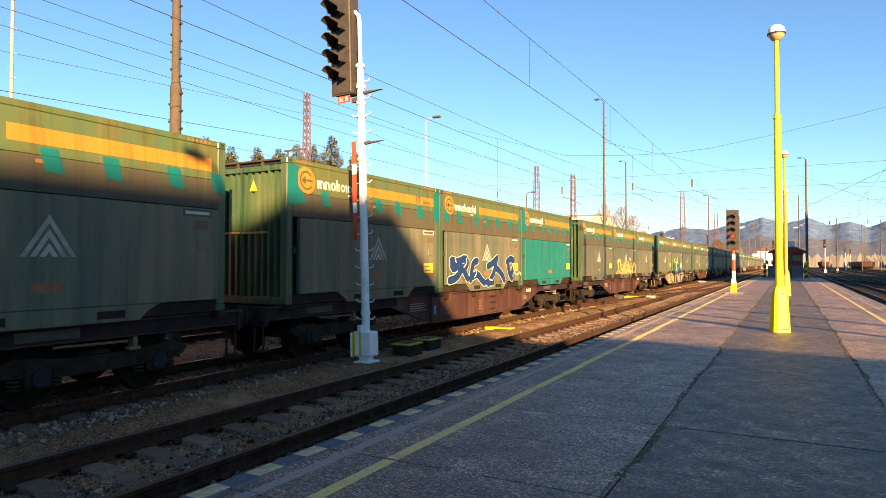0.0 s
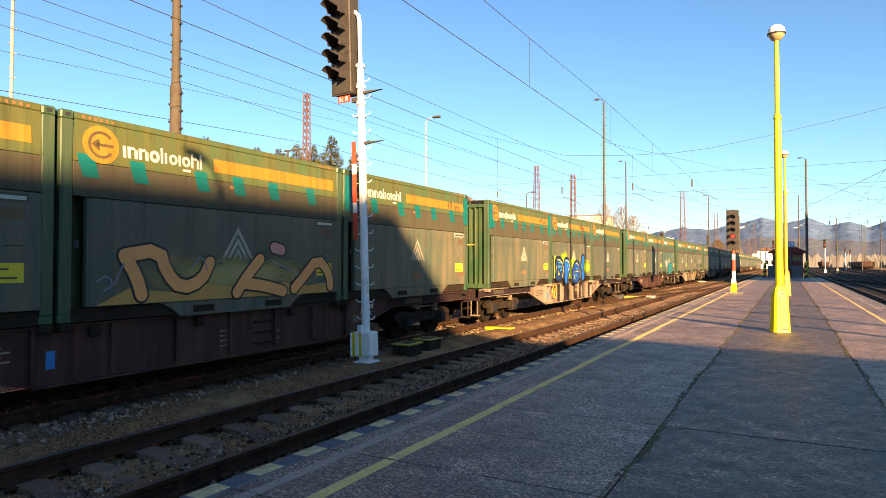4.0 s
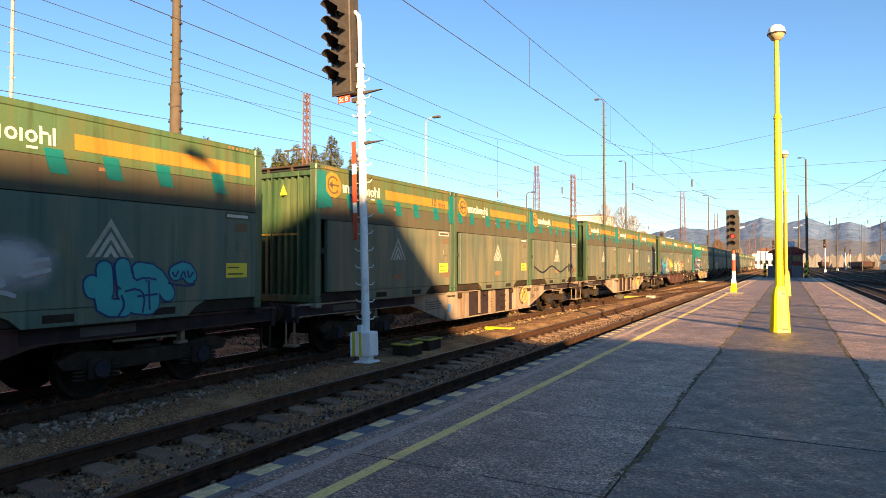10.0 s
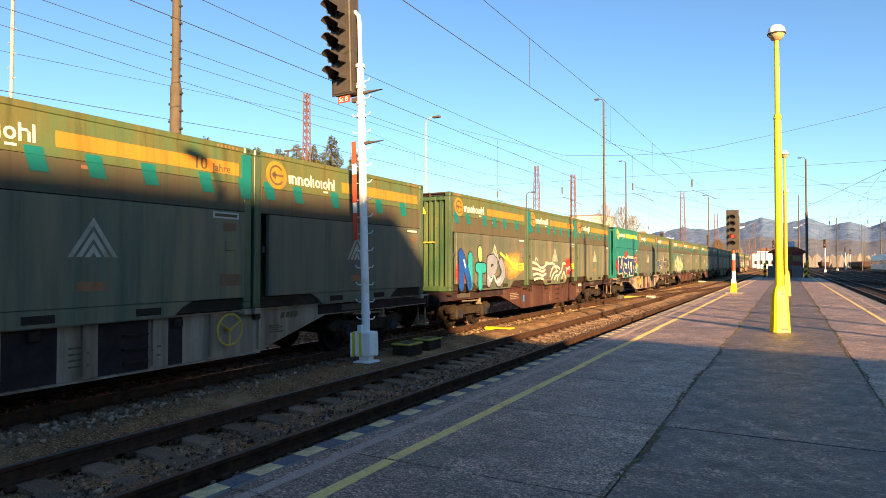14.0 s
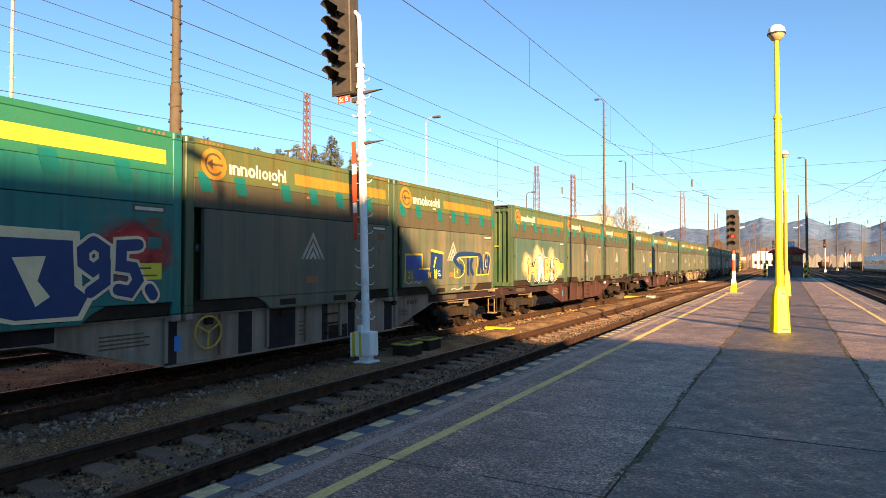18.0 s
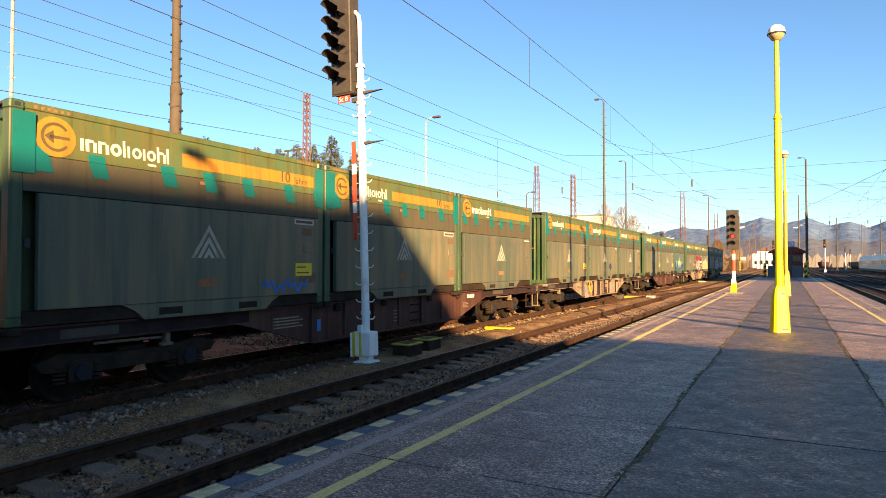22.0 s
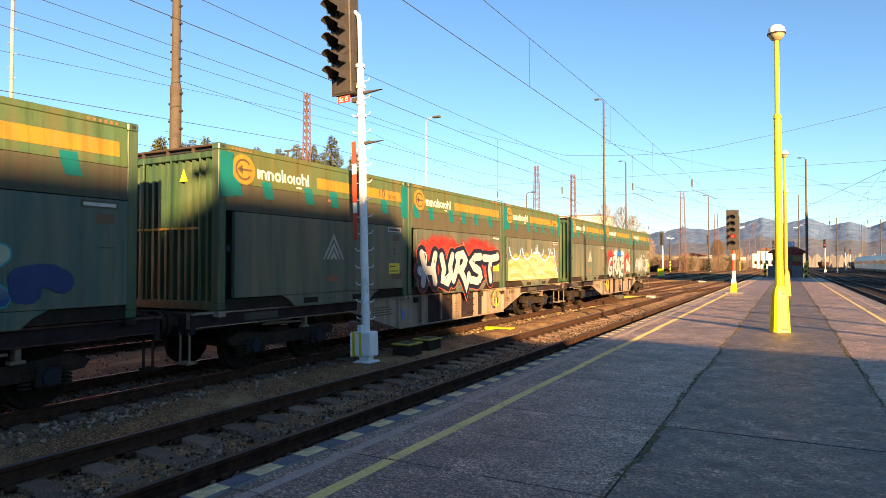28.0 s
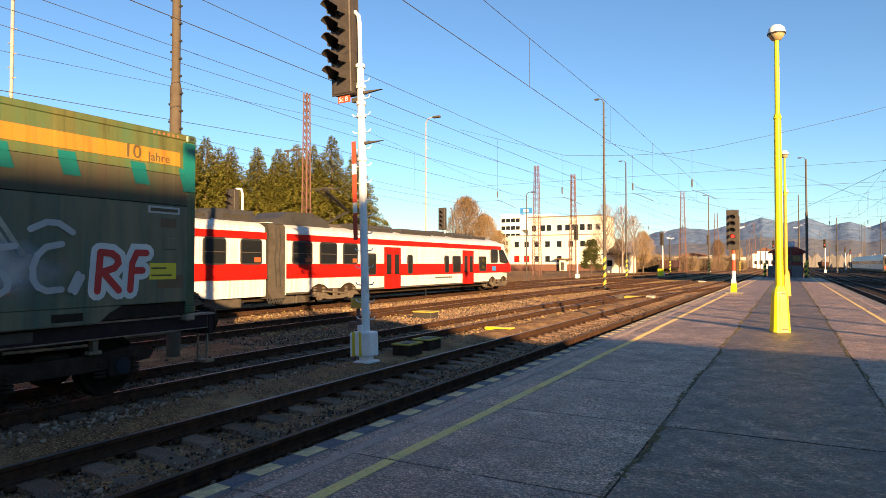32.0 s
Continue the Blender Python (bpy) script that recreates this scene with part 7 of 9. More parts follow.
lattice_mast(-21.9, 158.9, 18.8, 0.8, 0.35)
lattice_mast(-18.9, 206.1, 16.9, 0.8, 0.35)
lattice_mast(-11.5, 267.1, 17.2, 0.9, 0.4)
lattice_mast(-15.0, 300.0, 13.0, 0.9, 0.4)
lattice_mast(-5.5, 330.0, 17.0, 0.9, 0.4)
steel_pole("lamp_mast", -18.4, 9.35, 8.9, 0.062, 0.045, M_PALEPOST, "pale slim lamp mast with climbing irons", steps=True, lamp=1.0)
steel_pole("lamp_mast", -21.1, 36.3, 11.2, 0.06, 0.035, M_PALEPOST, "pale slim lamp mast with climbing irons", steps=True, lamp=1.0)
steel_pole("lamp_mast", -13.5, 53.0, 15.4, 0.125, 0.07, M_STEEL, "tall dark lamp mast with a striped foot", foot=True, steps=True, lamp=-0.7)
steel_pole("lamp_mast", -20.2, 91.5, 16.2, 0.13, 0.08, M_STEEL, "tall dark lamp mast with a striped foot", foot=True, lamp=-0.9)
steel_pole("lamp_mast", 2.25, 99.2, 16.0, 0.18, 0.11, M_STEEL, "tall dark lamp mast with a striped foot", foot=True, lamp=-0.9)
steel_pole("lamp_mast", 1.9, 143.4, 15.4, 0.15, 0.1, M_STEEL, "tall dark lamp mast with a striped foot", foot=True)
steel_pole("lamp_mast", -13.2, 129.5, 14.5, 0.14, 0.09, M_STEEL, "tall dark lamp mast with a striped foot", foot=True, lamp=-0.9)
steel_pole("lamp_mast", -27.0, 70.0, 9.9, 0.09, 0.06, M_SKIRT, "slim grey steel lamp mast", lamp=1.0)
steel_pole("lamp_mast", -11.0, 180.0, 14.0, 0.16, 0.1, M_STEEL, "slim dark steel yard mast", foot=True)
steel_pole("lamp_mast", -19.7, 126.0, 6.5, 0.14, 0.1, M_SKIRT, "short grey mast with a striped foot", foot=True)
steel_pole("lamp_mast", 24.3, 228.0, 15.0, 0.16, 0.1, M_STEEL, "slim dark steel yard mast")
steel_pole("lamp_mast", 9.5, 165.0, 12.0, 0.12, 0.08, M_STEEL, "slim dark steel yard mast")
for k in range(9):
    steel_pole("lamp_mast", random.Random(k).uniform(-14, 26), 230 + 22 * k, random.Random(k + 50).uniform(11, 17), 0.14, 0.1, M_STEEL, "slim dark steel yard mast")
# unseen posts placed for their shadows: lamp on the train, streaks on the platform
steel_pole("lamp_post", 2.35, -3.53, 7.0, 0.07, 0.05, M_SKIRT, "slim grey steel lamp post", lamp=-0.6, z0=0.0)
steel_pole("lamp_post", 8.2, 12.4, 9.0, 0.14, 0.10, M_SKIRT, "unseen grey mast placed to streak the platform with shadow", lamp=-0.6)
steel_pole("lamp_post", 12.6, 11.6, 11.0, 0.16, 0.11, M_SKIRT, "unseen grey mast placed to streak the platform with shadow", lamp=-0.6)
steel_pole("lamp_post", 12.6, 18.6, 11.0, 0.16, 0.11, M_SKIRT, "unseen grey mast placed to streak the platform with shadow", lamp=-0.6)


# ---- overhead wires ----
def wire(name, pts, r, label, cat="overhead wire"):
    tagged(part(name, Shape().line(pts, r, 5), M_WIRE), label, cat, "overhead wires")


def span_wires():
    pairs = ((-5.5, ((-25, 6.1), (400, 6.1)), ((-25, 7.15), (12, 7.26), (21, 7.40), (41, 7.36), (100, 7.5), (400, 7.5))),
             (-9.9, ((-25, 6.32), (400, 6.32)), ((-25, 7.0), (5, 6.92), (12, 6.85), (30, 6.95), (47, 7.6), (80, 6.9), (110, 7.6), (400, 7.4))),
             (-15.2, ((-25, 5.5), (7.5, 5.6), (18, 6.15), (40, 6.2), (400, 6.2)), ((-25, 7.1), (7.5, 7.05), (14, 6.98), (18, 6.88), (32, 6.9), (47, 7.6), (80, 6.9), (110, 7.6), (400, 7.4))),
             (-15.2, ((-25, 7.93), (400, 7.93)), ((-25, 7.4), (7.5, 7.45), (18, 7.6), (47, 8.1), (400, 8.1))),
             (-20.6, ((-25, 6.1), (400, 6.1)), ((-25, 6.8), (10.2, 8.15), (24.5, 9.14), (27.2, 9.3), (60, 6.9), (110, 8), (400, 7.5))),
             (5.45, ((-25, 6.0), (400, 6.0)), ((-25, 7.2), (47, 7.8), (78, 6.7), (110, 7.8), (145, 6.7), (180, 7.8), (400, 7.2))),
             (10.2, ((-25, 6.0), (400, 6.0)), ((-25, 7.2), (47, 7.8), (78, 6.7), (110, 7.8), (145, 6.7), (180, 7.8), (400, 7.2))),
             (15.0, ((-25, 6.0), (400, 6.0)), ((-25, 7.2), (47, 7.8), (78, 6.7), (110, 7.8), (145, 6.7), (180, 7.8), (400, 7.2))),
             (19.4, ((-25, 6.1), (400, 6.1)), ((-25, 7.2), (47, 7.8), (78, 6.7), (110, 7.8), (145, 6.7), (180, 7.8), (400, 7.2))))

    def at(rows, y):
        for (ya, za), (yb, zb) in zip(rows, rows[1:]):
            if ya <= y <= yb:
                return za + (zb - za) * (y - ya) / (yb - ya)
        return rows[-1][1]
    for x, low, high in pairs:
        wire("contact_wire", [(x, y, z) for y, z in low], 0.008, "thin dark contact wire above the track")
        wire("catenary_wire", [(x, y, z) for y, z in high], 0.007, "thin dark carrier wire above the track")
        s = Shape()
        y = 14.5 if x == -5.5 else 34.0
        while y < 230:
            s.tube((x, y, at(low, y)), (x, y, at(high, y)), 0.005, n=4)
            y += 8.0
        tagged(part("droppers", s, M_WIRE), "thin droppers between the overhead wires", "overhead wire", kind="stuff")
    for x, z in ((-26.0, 6.6), (-26.0, 7.6)):
        wire("feeder_wire", [(x, 20 + 17 * i, z + 0.5 * ((i % 4 - 2) / 2) ** 2) for i in range(23)], 0.009, "thin dark feeder wire")


def head_span(y, up, zlow, x0, x1):
    """Wires across the tracks at one place, with droppers and insulators."""
    wire("cross_wire", up, 0.012, "sagging cross-span wire over all tracks")
    wire("cross_wire", [(x0, y, zlow), (x1, y, zlow - 0.05)], 0.01, "cross wire over all tracks")
    wire("cross_wire", [(x0, y, 6.9), (x1, y, 6.8)], 0.009, "lower cross wire over all tracks")
    for x in TRACKS:
        if not x0 < x < x1:
            continue
        z = zlow
        for (xa, _, za), (xb, _, zb) in zip(up, up[1:]):
            if xa <= x <= xb:
                z = za + (zb - za) * (x - xa) / (xb - xa)
        h = thing("span_hanger", Matrix(), "vertical hanger with dark insulators below a cross wire", "overhead wire", "hangers of the cross-spans")
        part("hanger_wire", Shape().tube((x, y, z), (x, y, 6.9), 0.009, n=4), M_WIRE, h)
        part("insulator", Shape().tube((x, y, zlow - 0.5), (x, y, zlow - 1.0), 0.055, n=8), M_STEEL, h)
        part("steady_arm", Shape().line([(x, y, 6.9), (x + 0.5, y, 6.75), (x + 1.5, y, 6.25)], 0.02, 5), M_STEEL, h)


span_wires()
for i, (xa, ya, za, xb, yb, zb) in enumerate(((-9.9, 47, 7.4, 5.4, 110, 7.2), (5.4, 47, 7.6, -5.5, 110, 7.0), (10.2, 47, 7.6, 19.4, 110, 7.2), (-15.2, 110, 7.4, -9.9, 180, 7.2), (0.5, 60, 9.2, 24, 130, 8.4), (24, 70, 8.8, 1.9, 143, 13.5), (2.25, 99, 12.5, 26, 99, 11.0), (-13.5, 53, 12.0, 2.25, 99, 13.0), (15, 110, 8.4, 5.4, 180, 7.0), (-20.6, 60, 6.9, -9.9, 128, 6.6), (-28, 96, 13.2, 3, 92, 9.6), (-20, 92, 12.5, 2.2, 99, 11.5))):
    mid = ((xa + xb) / 2, (ya + yb) / 2, (za + zb) / 2 - 0.35)
    wire("catenary_wire", [(xa, ya, za), mid, (xb, yb, zb)], 0.012, "thin dark carrier wire above the track")
head_span(47.0, [(-24, 47, 13.0), (-15, 47, 10.1), (-11, 47, 9.75), (-7.2, 47, 9.6), (-4.6, 47, 9.75), (-0.8, 47, 10.3), (3.9, 47, 11.1), (5.3, 47, 11.4), (14, 47, 14.0)], 8.15, -24, 14)
head_span(110.0, [(-30, 110, 15.5), (-20, 110, 12.0), (-10, 110, 10.4), (0, 110, 10.4), (10, 110, 12.0), (26, 110, 17.0)], 8.6, -30, 26)
head_span(180.0, [(-30, 180, 15.5), (-20, 180, 12.0), (-10, 180, 10.4), (0, 180, 10.4), (10, 180, 12.0), (26, 180, 17.0)], 8.6, -30, 26)
head_span(145.0, [(-30, 145, 14.5), (-20, 145, 11.4), (-10, 145, 9.9), (0, 145, 9.9), (10, 145, 11.4), (26, 145, 16.0)], 8.2, -30, 26)
head_span(220.0, [(-30, 220, 14.5), (-20, 220, 11.4), (-10, 220, 9.9), (0, 220, 9.9), (10, 220, 11.4), (26, 220, 16.0)], 8.2, -30, 26)
head_span(260.0, [(-30, 260, 15.5), (-20, 260, 12.0), (-10, 260, 10.4), (0, 260, 10.4), (10, 260, 12.0), (26, 260, 17.0)], 8.6, -30, 26)


# ---- trackside things ----
def trackside():
    for x, y in ((-7.66, 12.35), (-7.72, 13.35)):
        b = thing("point_box", Matrix(), "low black trackside box with a dull yellow lid", "trackside box", "trackside boxes")
        part("body", Shape().box(x - 0.22, x + 0.22, y - 0.3, y + 0.3, -0.34, -0.06, 0.02), M_BOGIE, b)
        part("lid", Shape().box(x - 0.24, x + 0.24, y - 0.32, y + 0.32, -0.06, -0.02, 0.012), M_LIDY, b, "dull yellow lid")
        part("lid_panel", Shape().box(x - 0.15, x + 0.15, y - 0.2, y + 0.2, -0.02, -0.012), M_BLACK, b)
    b = thing("yellow_plank", Matrix(), "flat bright yellow plank lying beside the rails", "plank")
    part("plank", Shape().box(-8.62, -7.72, 18.6, 18.95, -0.34, -0.26, 0.01), M_YELLOW, b)
    b = thing("trackside_box", Matrix(), "dark trackside box with a yellow lid by the rails", "trackside box", "trackside boxes")
    part("body", Shape().box(-12.9, -12.1, 21.2, 21.8, -0.4, -0.12, 0.02), M_BLACK, b)
    part("lid", Shape().box(-12.92, -12.08, 21.18, 21.82, -0.12, -0.07, 0.01), M_LIDY, b)
    b = thing("ground_stake", Matrix(), "dark stake with a yellow cap beside the rails", "stake")
    part("stake", Shape().tube((-12.6, 17.2, -0.4), (-12.6, 17.2, 0.35), 0.06, n=8), M_STEEL, b)
    part("cap", Shape().box(-12.85, -12.45, 17.1, 17.3, 0.3, 0.62, 0.02), M_LIDY, b)
    part("foot", Shape().box(-12.9, -12.3, 17.0, 17.4, -0.4, -0.15, 0.03), M_STEEL, b)
    b = thing("point_machine", Matrix(), "point machine with white and yellow covers beside a rail", "point machine")
    part("cover", Shape().box(-7.8, -7.3, 40.4, 41.1, -0.36, -0.2, 0.02), M_PALEPOST, b)
    part("yellow_cover", Shape().box(-8.9, -8.0, 39.6, 40.3, -0.36, -0.2, 0.02), M_LIDY, b)
    part("drive_box", Shape().box(-9.3, -8.9, 38.7, 39.5, -0.36, -0.12, 0.02), M_STEEL, b)
    b = thing("point_machine", Matrix(), "point machine with a white cover beside a rail", "point machine")
    part("cover", Shape().box(-9.4, -8.4, 78, 78.8, -0.36, -0.2, 0.02), M_PALEPOST, b)
    b = thing("yellow_cabinet", Matrix(), "yellow trackside cabinet by a signal", "cabinet")
    part("body", Shape().box(-18.9, -18.0, 108.4, 108.9, -0.2, 0.95, 0.03), M_YELLOW, b)
    part("plinth", Shape().box(-19.0, -17.9, 108.3, 109.0, -0.4, -0.2), M_KERB, b)
    b = thing("white_stone", Matrix(), "small white track marker between the rails", "marker")
    part("block", Shape().box(12.5, 12.9, 90, 90.3, -0.36, 0.25, 0.04), M_WHITE, b)
    # barriers and cabin past the platform's end
    for x0, x1, words in ((-2.3, -1.1, "grey"), (0.4, 1.55, "grey")):
        b = thing("barrier_panel", Matrix(), "grey sheet barrier across the platform's end", "barrier", "barriers at the platform end")
        part("sheet", Shape().box(x0, x1, 92.5, 92.56, 0.15, 1.5, 0.01), M_SHEET, b)
        for x in (x0, x1):
            part("post", Shape().tube((x, 92.6, 0), (x, 92.6, 1.85), 0.045, n=8), M_STEEL, b)
    for x in (-2.7, 1.95):
        b = thing("buffer_post", Matrix(), "yellow and black striped post at the platform end", "post")
        part("core", Shape().tube((x, 93, 0), (x, 93, 1.9), 0.17, n=10), M_STEEL, b)
        striped(b, x, 93, 0.02, 1.88, 0.185, 6)
    sg = thing("track_sign", Matrix(), "blue square sign with a white letter on a post", "sign")
    part("post", Shape().tube((0.34, 90, 0), (0.34, 90, 4.5), 0.05, n=8), M_SKIRT, sg)
    pl = part("plate", Shape().box(0.02, 0.70, 89.9, 89.94, 3.85, 4.55), M_BLUEBOX, sg)
    part("field", Shape().box(0.14, 0.58, 89.89, 89.9, 3.95, 4.45), M_WHITE, pl)
    me = lettering("B", 0.36)
    me.materials.append(M_BLUEBOX)
    part("letter", me, None, pl, m=Matrix.Translation((0.22, 89.882, 4.02)))
    hut = thing("yard_cabin", Matrix(), "small red and white cabin with dark windows and an overhanging roof", "cabin")
    part("wall", Shape().box(-2.2, 2.0, 113, 117, -0.36, 3.4), M_SHEET, hut)
    for z0, z1 in ((0.0, 1.0), (1.5, 2.05), (3.1, 3.45)):
        part("red_band", Shape().box(-2.23, 2.03, 112.97, 117.03, z0, z1), M_BRICKRED, hut)
    for x in (-2.0, -0.7, 0.6):
        part("window", Shape().box(x, x + 1.15, 112.95, 112.99, 2.15, 3.0), M_PANE, hut)
    part("roof", Shape().prism([(-2.9, 3.45), (2.7, 3.45), (2.5, 3.7), (1.2, 4.35), (-1.4, 4.35), (-2.7, 3.7)], "y", 112.7, 117.3), M_BRICKRED, hut)


M_LIDY = mat("dull yellow lid paint", (0.42, 0.33, 0.05), 0.7, scale=6, bump=0.1)
M_SHEET = mat("grey sheet metal", (0.115, 0.125, 0.145), 0.6, second=(0.08, 0.085, 0.095), scale=3, bump=0.05)
M_BRICKRED = mat("dark red cabin paint", (0.22, 0.035, 0.03), 0.7, scale=3, bump=0.05)
trackside()


# ---- the red and white railcar ----
def railcar():
    X, xc = -19.1, -20.6
    t = thing("electric_railcar", Matrix(), "parked white electric railcar with a broad red band", "train")
    half = 1.45
    zb, zt = 0.42, 3.45

    def body(y0, y1, nose):
        c = part("car_body", Shape(), M_COACH, t, "white car body")
        out = [(-half, zb), (half, zb), (half + 0.03, 1.2), (half, 2.9), (half - 0.06, 3.3), (half - 0.3, zt), (0.5, 3.62), (-0.5, 3.62), (-half + 0.3, zt), (-half + 0.06, 3.3), (-half, 2.9), (-half - 0.03, 1.2)]
        s = Shape()
        if nose:
            n = len(out)
            ys = [y0, y1 - 2.2, y1 - 1.3, y1 - 0.5, y1]
            v = []
            for q, yy in enumerate(ys):
                k = (1, 1, 0.97, 0.88, 0.74)[q]
                lo = (0, 0, 0.0, 0.06, 0.25)[q]
                for px, pz in out:
                    top = (3.62, 3.62, 3.3, 2.6, 1.75)[q]
                    v.append((xc + px * k, yy, max(zb + lo, min(pz, top))))
            s.add(v, [(j * n + i, j * n + (i + 1) % n, (j + 1) * n + (i + 1) % n, (j + 1) * n + i) for j in range(len(ys) - 1) for i in range(n)] + [tuple(range(n))[::-1], tuple(range((len(ys) - 1) * n, len(ys) * n))])
        else:
            s.prism([(xc + a, b) for a, b in out], "y", y0, y1)
        c.data = s.mesh("car_body", M_COACH, True)
        return c
    rear = body(-6.0, 19.65, False)
    mid = body(20.85, 46.3, True)
    gw = part("gangway", Shape().box(xc - 1.3, xc + 1.3, 19.65, 20.85, 0.3, 3.5), M_RUBBER, t, "dark folded gangway")
    for k in range(5):
        part("fold", Shape().box(xc + 1.3, xc + 1.38, 19.7 + k * 0.13, 19.77 + k * 0.13, 0.3, 3.5), M_RUBBER, gw)
    part("coupling_case", Shape().prism([(20.35, 3.4), (20.8, 3.4), (20.8, 0.3), (20.5, 0.3), (20.3, 1.2), (20.45, 2.0)], "x", xc + 1.3, xc + 1.46), M_SKIRT, gw)
    for k in range(6):
        part("cable_loop", Shape().line([(xc + 1.42, 19.75 + 0.15 * k, 0.35), (xc + 1.46, 19.85 + 0.15 * k, 0.1), (xc + 1.42, 20.0 + 0.15 * k, 0.3)], 0.03, 6), M_STRIPE_K, gw)
    xs = X + 0.036

    def band(c, y0, y1, z0, z1, m, name="red_band", d=0.0):
        part(name, Shape().box(xs - 0.05, xs + d, y0, y1, z0, z1), m, c)
    band(rear, -6, 19.65, 1.14, 1.78, M_RED)
    band(rear, -6, 19.65, 2.80, 3.08, M_RED, d=-0.03)
    band(mid, 20.85, 45.6, 1.14, 1.78, M_RED)
    band(mid, 20.85, 44.2, 2.80, 3.08, M_RED, d=-0.03)
    band(mid, 20.85, 44.2, 0.44, 0.52, M_SKIRT, "skirt_edge", 0.004)

    def window(c, y0, y1, z0=1.74, z1=2.78, split=True):
        q = 0.13
        w = part("window", Shape().prism([(y0, z0 + q), (y0 + q * 0.3, z0 + q * 0.3), (y0 + q, z0), (y1 - q, z0), (y1 - q * 0.3, z0 + q * 0.3), (y1, z0 + q), (y1, z1 - q), (y1 - q * 0.3, z1 - q * 0.3), (y1 - q, z1), (y0 + q, z1), (y0 + q * 0.3, z1 - q * 0.3), (y0, z1 - q)], "x", xs - 0.03, xs + 0.012), M_STRIPE_K, c, "dark window")
        part("pane", Shape().box(xs, xs + 0.016, y0 + 0.06, y1 - 0.06, z0 + 0.06, z1 - 0.06), M_PANE, w)
        if split:
            part("window_bar", Shape().box(xs, xs + 0.022, y0 + 0.06, y1 - 0.06, z0 + 0.48, z0 + 0.51), M_SKIRT, w)
            if int(y0) % 3 == 0:
                # orange patch on the pane stands for the seat behind
                part("blind", Shape().box(xs + 0.014, xs + 0.0175, y0 + 0.62 * (y1 - y0), y1 - 0.08, z0 + 0.1, z0 + 0.3), M_SEAT, w)
    for y0, y1 in ((-4.8, -3.5), (-2.4, -1.1), (0, 1.3), (2.2, 3.4), (4.6, 5.8), (7.0, 8.2), (9.4, 10.6), (11.6, 12.8), (13.7, 14.8), (16.35, 17.45), (18.2, 19.35)):
        window(rear, y0, y1)
    for y0, y1 in ((21.2, 22.5), (23.05, 24.3), (24.8, 25.97)):
        window(mid, y0, y1)
    window(mid, 26.55, 27.6, 1.2, 2.32, False)
    for y0, y1 in ((30.76, 31.3), (35.2, 35.75)):
        window(mid, y0, y1, 1.2, 2.3, False)
    window(mid, 36.3, 37.4, 1.2, 2.3, False)
    window(mid, 40.25, 41.45, 1.25, 2.3, False)
    window(mid, 42.3, 43.5, 1.85, 2.85, False)
    for y0, y1 in ((28.4, 30.0), (37.75, 39.35)):
        d = part("door", Shape().box(xs - 0.03, xs + 0.02, y0, y1, 0.42, 2.68, 0.01), M_RED, mid, "red double door")
        ym = (y0 + y1) / 2
        for a, b in ((y0 + 0.1, ym - 0.1), (ym + 0.1, y1 - 0.1)):
            part("door_pane", Shape().box(xs, xs + 0.026, a + 0.06, b - 0.06, 1.2, 2.3, 0.01), M_PANE, d)
        part("door_joint", Shape().box(xs, xs + 0.024, ym - 0.012, ym + 0.012, 0.45, 2.65), M_STRIPE_K, d)
    part("cab_front", Shape().prism([(43.9, 2.85), (44.6, 2.85), (45.75, 1.9), (45.3, 1.8), (44.0, 1.9)], "x", xs - 0.16, xs - 0.04), M_PANE, mid, "dark windscreen edge")
    part("nose_red", Shape().prism([(44.0, 2.95), (45.0, 2.7), (46.32, 1.65), (46.32, 1.15), (45.9, 1.15), (45.7, 1.8), (44.5, 2.85)], "x", xs - 0.30, xs - 0.14), M_RED, mid)
    part("blue_notice", Shape().box(xs, xs + 0.02, 42.5, 43.1, 1.25, 1.6), M_BLUEBOX, mid)
    for k in range(8):
        part("side_bar", Shape().box(xs, xs + 0.012, 34.0 + k * 0.28, 34.2 + k * 0.28, 0.9, 0.97), M_SKIRT, mid)
    # roof gear
    for y0, y1, w, h in ((17.6, 19.6, 0.9, 0.5), (14.5, 17.2, 1.0, 0.35), (9, 13, 1.0, 0.4), (2, 7, 1.0, 0.4), (26.2, 30.2, 0.9, 0.35), (31.0, 34.5, 0.95, 0.32), (35.2, 36.6, 0.8, 0.38), (37.5, 40.5, 0.9, 0.34), (41.0, 43.0, 0.8, 0.25)):
        g = part("roof_unit", Shape().prism([(xc - w, 3.5), (xc + w, 3.5), (xc + w * 0.86, 3.5 + h), (xc - w * 0.86, 3.5 + h)], "y", y0, y1), M_ROOF, t, "grey roof equipment")
        part("roof_grille", Shape().box(xc + w * 0.88, xc + w * 0.97, y0 + 0.3, y1 - 0.3, 3.55, 3.5 + h * 0.6), M_RUBBER, g)
    part("roof_hood", Shape().prism([(20.9, 3.5), (21.0, 3.8), (21.6, 4.12), (23.2, 4.15), (24.2, 3.9), (24.6, 3.5)], "x", xc - 0.9, xc + 0.9), M_ROOF, t, "grey roof hood")
    pg = part("pantograph", Shape().line([(xc, 25.0, 3.7), (xc, 27.2, 4.55), (xc, 25.0, 5.55)], 0.075, 6).line([(xc - 0.35, 25.0, 3.75), (xc - 0.08, 27.2, 4.55), (xc - 0.3, 25.0, 5.5)], 0.04, 6).line([(xc + 0.35, 25.0, 3.75), (xc + 0.08, 27.2, 4.55), (xc + 0.3, 25.0, 5.5)], 0.04, 6), M_RUBBER, t, "raised pantograph")
